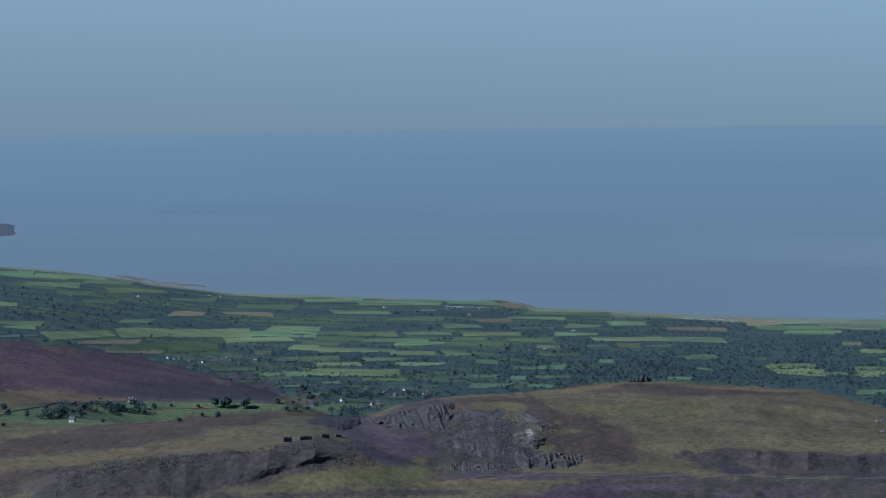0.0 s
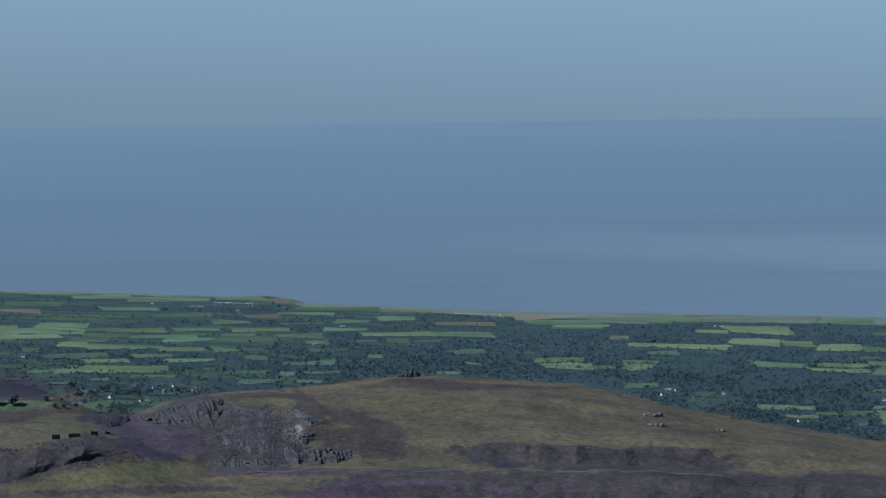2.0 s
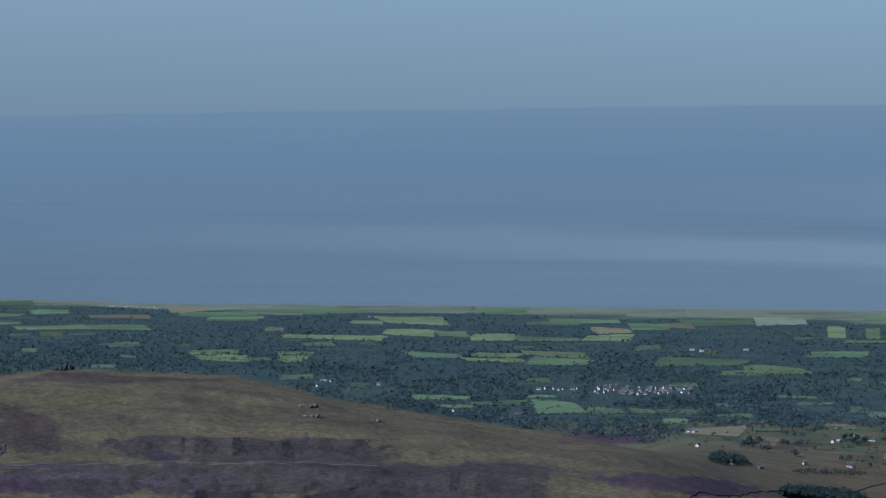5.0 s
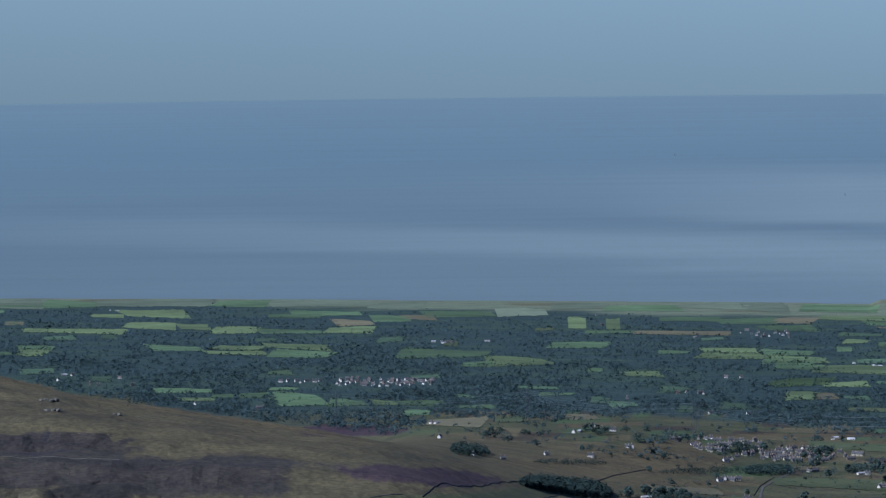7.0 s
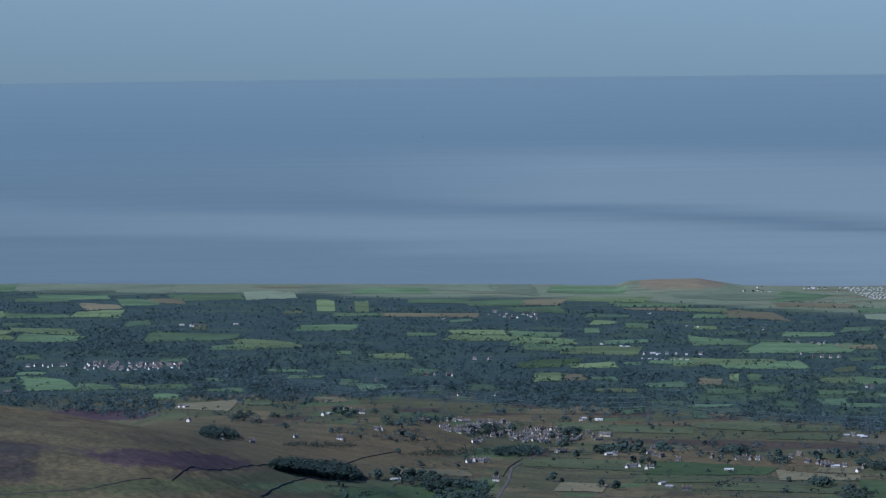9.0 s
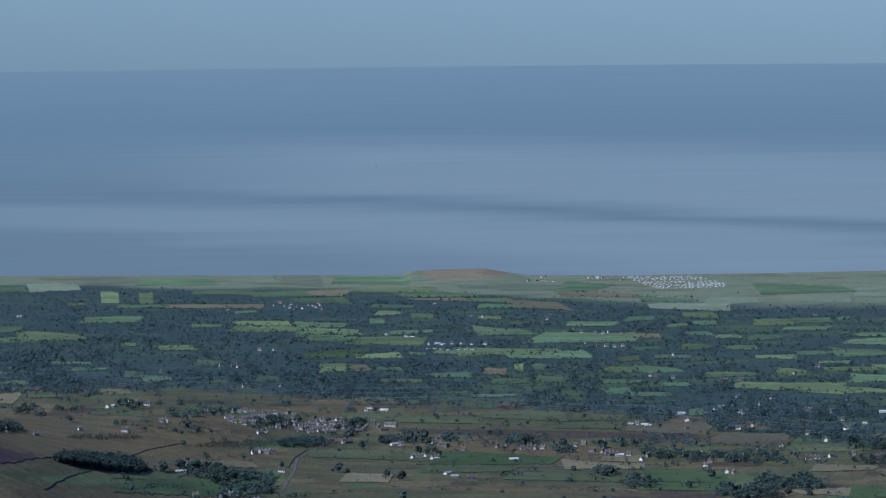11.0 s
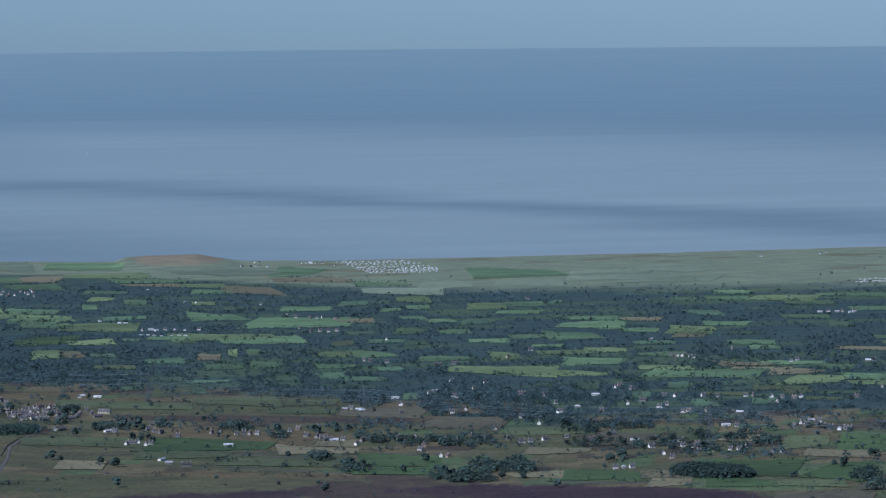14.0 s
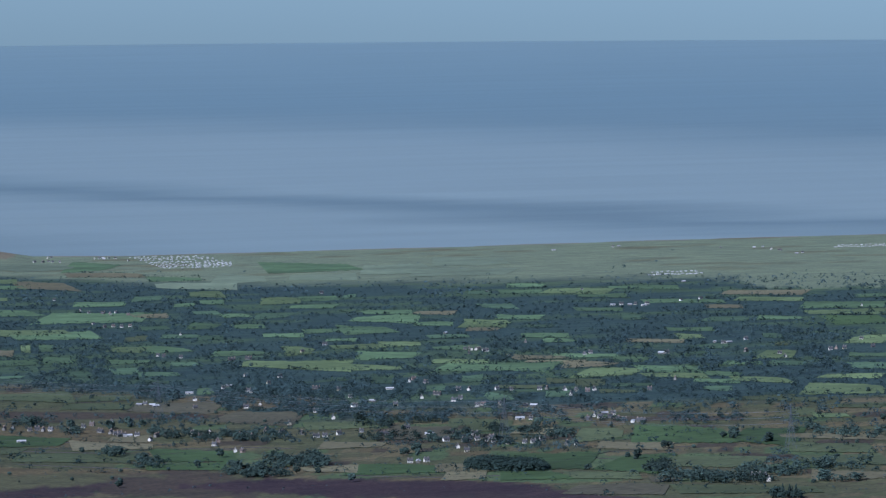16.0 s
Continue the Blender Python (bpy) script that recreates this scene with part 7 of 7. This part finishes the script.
# loose blocks of waste
TIP_TOP = track([-19.5, 131.4, -19.28, 129.6, -18.7, 127.2, -17.87, 126.6, -17.04, 125.9, -15.8, 124.3, -14.88, 123.1, -14.55, 125.3])
def blocks(label, b0, b1, f0, f1, n, small, large, material=ROCK):
    turn, out = np.array([hrng.uniform(0, 6.283) for _ in range(n)]), np.array([hrng.random() ** 0.6 for _ in range(n)])
    b = (b0 + b1) / 2 + (b1 - b0) * 0.55 * out * np.cos(turn)
    f = ((f0 + f1) / 2 + (f1 - f0) * 0.55 * out * np.sin(turn)) / 1000
    d = sights(b, f) + np.array([hrng.uniform(-1.6, 0.4) for _ in range(n)])
    h = np.array([small + (large - small) * hrng.random() ** 2.5 for _ in range(n)])
    lumps("loose_rock", b, d, h, h * 0.6, label, material, "rocks")


# the rough crest of the tip, thick with blocks
tip_b = np.array([hrng.uniform(-19.4, -14.7) for _ in range(7000)])
tip_f = TIP_TOP(tip_b) + np.array([5.5 * hrng.random() ** 1.6 + hrng.gauss(0, 0.25) for _ in range(7000)])
tip_h = np.array([0.04 + 0.18 * hrng.random() ** 3 for _ in range(7000)])
lumps("loose_rock", tip_b, sights(tip_b, tip_f / 1000) - np.array([hrng.uniform(0, 1.8) for _ in range(7000)]), tip_h, tip_h * 0.7, "dense broken slate blocks along the waste tip", SLATE_ROCK, "rocks")
blocks("loose slate blocks on the quarry slope", -13.6, -12.4, 116, 131.5, 2600, 0.05, 0.26, SLATE_ROCK)
blocks("scattered slate waste along the quarry floor", -14.5, -5.0, 133.5, 142, 800, 0.05, 0.22, SLATE_ROCK)
blocks("scattered stones on the grassy hill", -12.8, -4.0, 111, 131, 160, 0.06, 0.30, ROCK)


def make_boulder(seed, size):
    r = random.Random(seed)
    bm = bmesh.new()
    bmesh.ops.create_icosphere(bm, subdivisions=2, radius=1.0)
    for v in bm.verts:
        n = noise.noise(v.co * 1.3 + Vector((seed * 5.1, 0, 0)))
        v.co = Vector((v.co.x * size[0], v.co.y * size[1], v.co.z * size[2])) * (1 + 0.45 * n + r.uniform(-0.05, 0.05))
    return bm


def outcrop(label, b, f, stones):
    p = place(b, sight(b, f / 1000) + 1.0)
    root = tagged(new("rock_outcrop"), label, "rocks")
    root.matrix_basis = pose(p.x, p.y, p.z, 0, 0, -b)
    for i, (x, y, sx, sz) in enumerate(stones):
        ob = part("boulder", make_boulder(i + int(abs(b) * 10), (sx, sx * 0.8, sz)), TOR_ROCK if b < -10 else ROCK, root)
        ob.matrix_basis = pose(x, y, sz * 0.5, 0, 0, 30 * i)


outcrop("dark craggy tor on the grassy summit", -10.80, 109.2, [(-2.0, 0, 0.5, 0.3), (-0.9, 0.2, 0.55, 0.55), (-0.2, 0, 0.7, 0.75), (0.6, 0.1, 0.8, 0.95), (1.4, 0, 0.7, 0.8), (1.9, 0.3, 0.5, 0.6), (0.2, -0.5, 0.4, 0.4)])
outcrop("small grey outcrop in rough hill grass", -7.20, 120.2, [(-1.6, 0, 0.5, 0.3), (-0.6, 0.4, 0.6, 0.35), (0.5, 0, 0.5, 0.3), (1.3, 0.3, 0.6, 0.4), (0.1, -0.8, 0.4, 0.25)])
outcrop("low grey outcrop on the hill slope", -7.15, 123.0, [(-1.2, 0, 0.6, 0.3), (0.0, 0.2, 0.5, 0.3), (1.0, 0, 0.6, 0.3)])
outcrop("low stones on the hill slope", -6.2, 124.5, [(-0.8, 0, 0.4, 0.3), (0.2, 0.2, 0.5, 0.3)])


def make_ruin(b, f, long, tall):
    """A roofless stone shed, its gables broken."""
    p = place(b, sight(b, f / 1000))
    root = tagged(new("ruin"), "roofless dark stone quarry shed", "ruin", "quarry ruins")
    root.matrix_basis = pose(p.x, p.y, p.z, 0, 0, -b + 20)
    for x in (-long / 2, long / 2):
        bm = bmesh.new()
        vs = [(-0.5, -0.2), (0.5, -0.2), (0.5, tall * 0.7), (0.1, tall), (-0.2, tall * 0.85), (-0.5, tall * 0.65)]
        rings = [[bm.verts.new((x + o, y, z)) for y, z in vs] for o in (-0.09, 0.09)]
        bm.faces.new(rings[0][::-1])
        bm.faces.new(rings[1])
        for i in range(6):
            j = (i + 1) % 6
            bm.faces.new((rings[0][i], rings[0][j], rings[1][j], rings[1][i]))
        bmesh.ops.recalc_face_normals(bm, faces=bm.faces)
        part("gable", bm, RUIN_STONE, root)
    for y in (-0.5, 0.42):
        bm = bmesh.new()
        box(bm, -long / 2, long / 2, y, y + 0.12, -0.2, tall * 0.6)
        part("wall", bm, RUIN_STONE, root)


for b, f, long, tall in ((-16.0, 123.4, 1.3, 1.2), (-15.73, 122.9, 2.0, 0.8), (-15.44, 122.6, 1.2, 0.9), (-15.25, 122.4, 0.8, 0.6)):
    make_ruin(b, f, long, tall)


# ---- walls, lanes ----
def along(points, step=1.2):
    """Bearings and ranges along a line of (bearing, fall) stations, on the ground."""
    pts = []
    for (b0, f0), (b1, f1) in zip(points, points[1:]):
        d0, d1 = sight(b0, f0 / 1000), sight(b1, f1 / 1000)
        n = max(2, int(math.hypot(radians(b1 - b0) * d0, d1 - d0) / step))
        pts += [(b0 + (b1 - b0) * k / n, d0 + (d1 - d0) * k / n) for k in range(n)]
    return pts + [(points[-1][0], sight(points[-1][0], points[-1][1] / 1000))]


def stone_wall(points, label="dark dry-stone wall between rough pastures", tall=0.15):
    pts = along(points)
    rows = []
    for i, (b, d) in enumerate(pts):
        way = place(*pts[min(len(pts) - 1, i + 1)]) - place(*pts[max(0, i - 1)])
        side = Vector((-way.y, way.x, 0)).normalized()
        p, h = place(b, d), tall * hrng.uniform(0.75, 1.1)
        rows.append([tuple(p + side * o + Vector((0, 0, z))) for o, z in ((-0.10, -0.1), (-0.06, h), (0.06, h), (0.10, -0.1))])
    me = mesh_of("stone_wall", np.array(rows).reshape(-1, 3), grid_faces(len(rows), 4))
    me.materials.append(WALL_STONE)
    tagged(new("stone_wall", me), label, "wall", "walls of the pastures")


def lane(points, width, label, material, name="road"):
    pts = along(points)
    rows = []
    for i, (b, d) in enumerate(pts):
        p, q = place(*pts[max(0, i - 1)]), place(*pts[min(len(pts) - 1, i + 1)])
        way = (q - p).normalized()
        side = Vector((-way.y, way.x, 0)) * width / 2
        c = place(b, d)
        rows.append([c - side + Vector((0, 0, 0.05)), c + Vector((0, 0, 0.08)), c + side + Vector((0, 0, 0.05))])
    me = mesh_of(name, np.array([[tuple(v) for v in r] for r in rows]).reshape(-1, 3), grid_faces(len(rows), 3))
    me.materials.append(material)
    tagged(new(name, me), label, "road", kind="structure")


for points in WALLS:
    stone_wall(points)
lane([(3.05, 152.5), (3.23, 147.5), (3.27, 144.5), (3.48, 142.4), (3.75, 140.4), (4.4, 140.2), (5.4, 140.6)], 0.6, "narrow tarmac lane up to the village", TARMAC)
lane([(-13.2, 133.6), (-11.5, 133.4), (-9.5, 133.6), (-7.5, 134.3), (-6.2, 135.4)], 0.7, "pale gravel quarry track along the shelf", GRAVEL)
lane([(-15.62, 110.9), (-15.68, 112.2), (-15.6, 113.2), (-15.75, 114.6)], 1.2, "narrow lane between green fields", TARMAC)
lane([(-17.0, 119.2), (-16.5, 120.3), (-16.1, 121.6)], 0.5, "faint worn path through brown heather", GRAVEL)


# ---- headland and boats far out ----
def build_headland():
    b = np.linspace(-24, -19.82, 60)
    d = np.linspace(3130, 3330, 12)
    bb, dd = np.meshgrid(b, d)
    k = (dd - 3130) / 200
    tall = np.interp(bb, [-24, -21, -20.3, -20.0, -19.82], [7, 4.0, 2.6, 1.4, -0.6])
    z = tall * np.sin(np.clip(k * 1.15, 0, 1) * math.pi) ** 0.6 - 0.5 + 0.5 * ripple(bb * 55, dd, 16.0, 2.0)
    me = mesh_of("headland", np.stack([dd * np.sin(np.radians(bb)), dd * np.cos(np.radians(bb)), z], -1).reshape(-1, 3), grid_faces(12, 60))
    me.materials.append(surface("headland_turf", (0.085, 0.105, 0.11), spread=0.25, grain=0.2, patch=0.02))
    tagged(new("headland", me), "dark rocky headland across the bay", "headland", kind="structure")


build_headland()


def shoal(b0, b1, f0, f1, thick, label):
    """A low spit of shingle and rock just off the shore."""
    u = np.linspace(0, 1, 40)
    rows = []
    for v in (0, 0.5, 1):
        fall = (f0 + (f1 - f0) * u + (v - 0.5) * thick * np.sin(u * math.pi) ** 0.5 + 0.08 * np.sin(u * 14)) / 1000
        d, b = EYE[2] / fall, b0 + (b1 - b0) * u
        rows.append(np.stack([d * np.sin(np.radians(b)), d * np.cos(np.radians(b)), (0.55 if v == 0.5 else -0.2) + 0 * u], -1))
    me = mesh_of("shoal", np.array(rows).reshape(-1, 3), grid_faces(3, 40))
    me.materials.append(surface("wet_shingle", (0.135, 0.125, 0.110), spread=0.3, grain=0.3, patch=0.03))
    tagged(new("shoal", me), label, "shoal", kind="structure")


shoal(-17.95, -17.15, 81.6, 82.9, 0.9, "narrow dark shingle spit off the shore")
shoal(-18.5, -17.9, 79.6, 81.4, 1.0, "low rocky foreshore bared by the tide")
shoal(-12.75, -12.28, 88.2, 89.8, 1.2, "brown rocky point running into the sea")


def make_boat(b, f):
    d = EYE[2] / (f / 1000)
    root = tagged(new("sailing_boat"), "small white sailing boat far out at sea", "boat")
    root.matrix_basis = pose(d * math.sin(radians(b)), d * math.cos(radians(b)), 0, 0, 0, 40)
    bm = bmesh.new()
    vs = [[bm.verts.new(p) for p in ((-0.8, w * 0.25, z), (0.2, w * 0.3, z), (1.0, 0, z + 0.05), (0.2, -w * 0.3, z), (-0.8, -w * 0.25, z))] for w, z in ((0.6, -0.1), (1.0, 0.3))]
    bm.faces.new(vs[1])
    for i in range(5):
        bm.faces.new((vs[0][i], vs[0][(i + 1) % 5], vs[1][(i + 1) % 5], vs[1][i]))
    part("hull", bm, CARAVAN_WHITE, root)
    bm = bmesh.new()
    beam(bm, (0.1, 0, 0.3), (0.1, 0, 2.3), 0.05)
    part("mast", bm, STEEL, root)
    bm = bmesh.new()
    tri = [[bm.verts.new(p) for p in ((0.05, y, 0.45), (-0.8, y, 0.5), (0.05, y, 2.2))] for y in (-0.015, 0.015)]
    bm.faces.new(tri[0])
    bm.faces.new(tri[1][::-1])
    for i in range(3):
        bm.faces.new((tri[0][i], tri[0][(i + 1) % 3], tri[1][(i + 1) % 3], tri[1][i]))
    part("sail", bm, RENDER_WHITE, root)


make_boat(2.01, 58.8)
make_boat(4.49, 69.4)
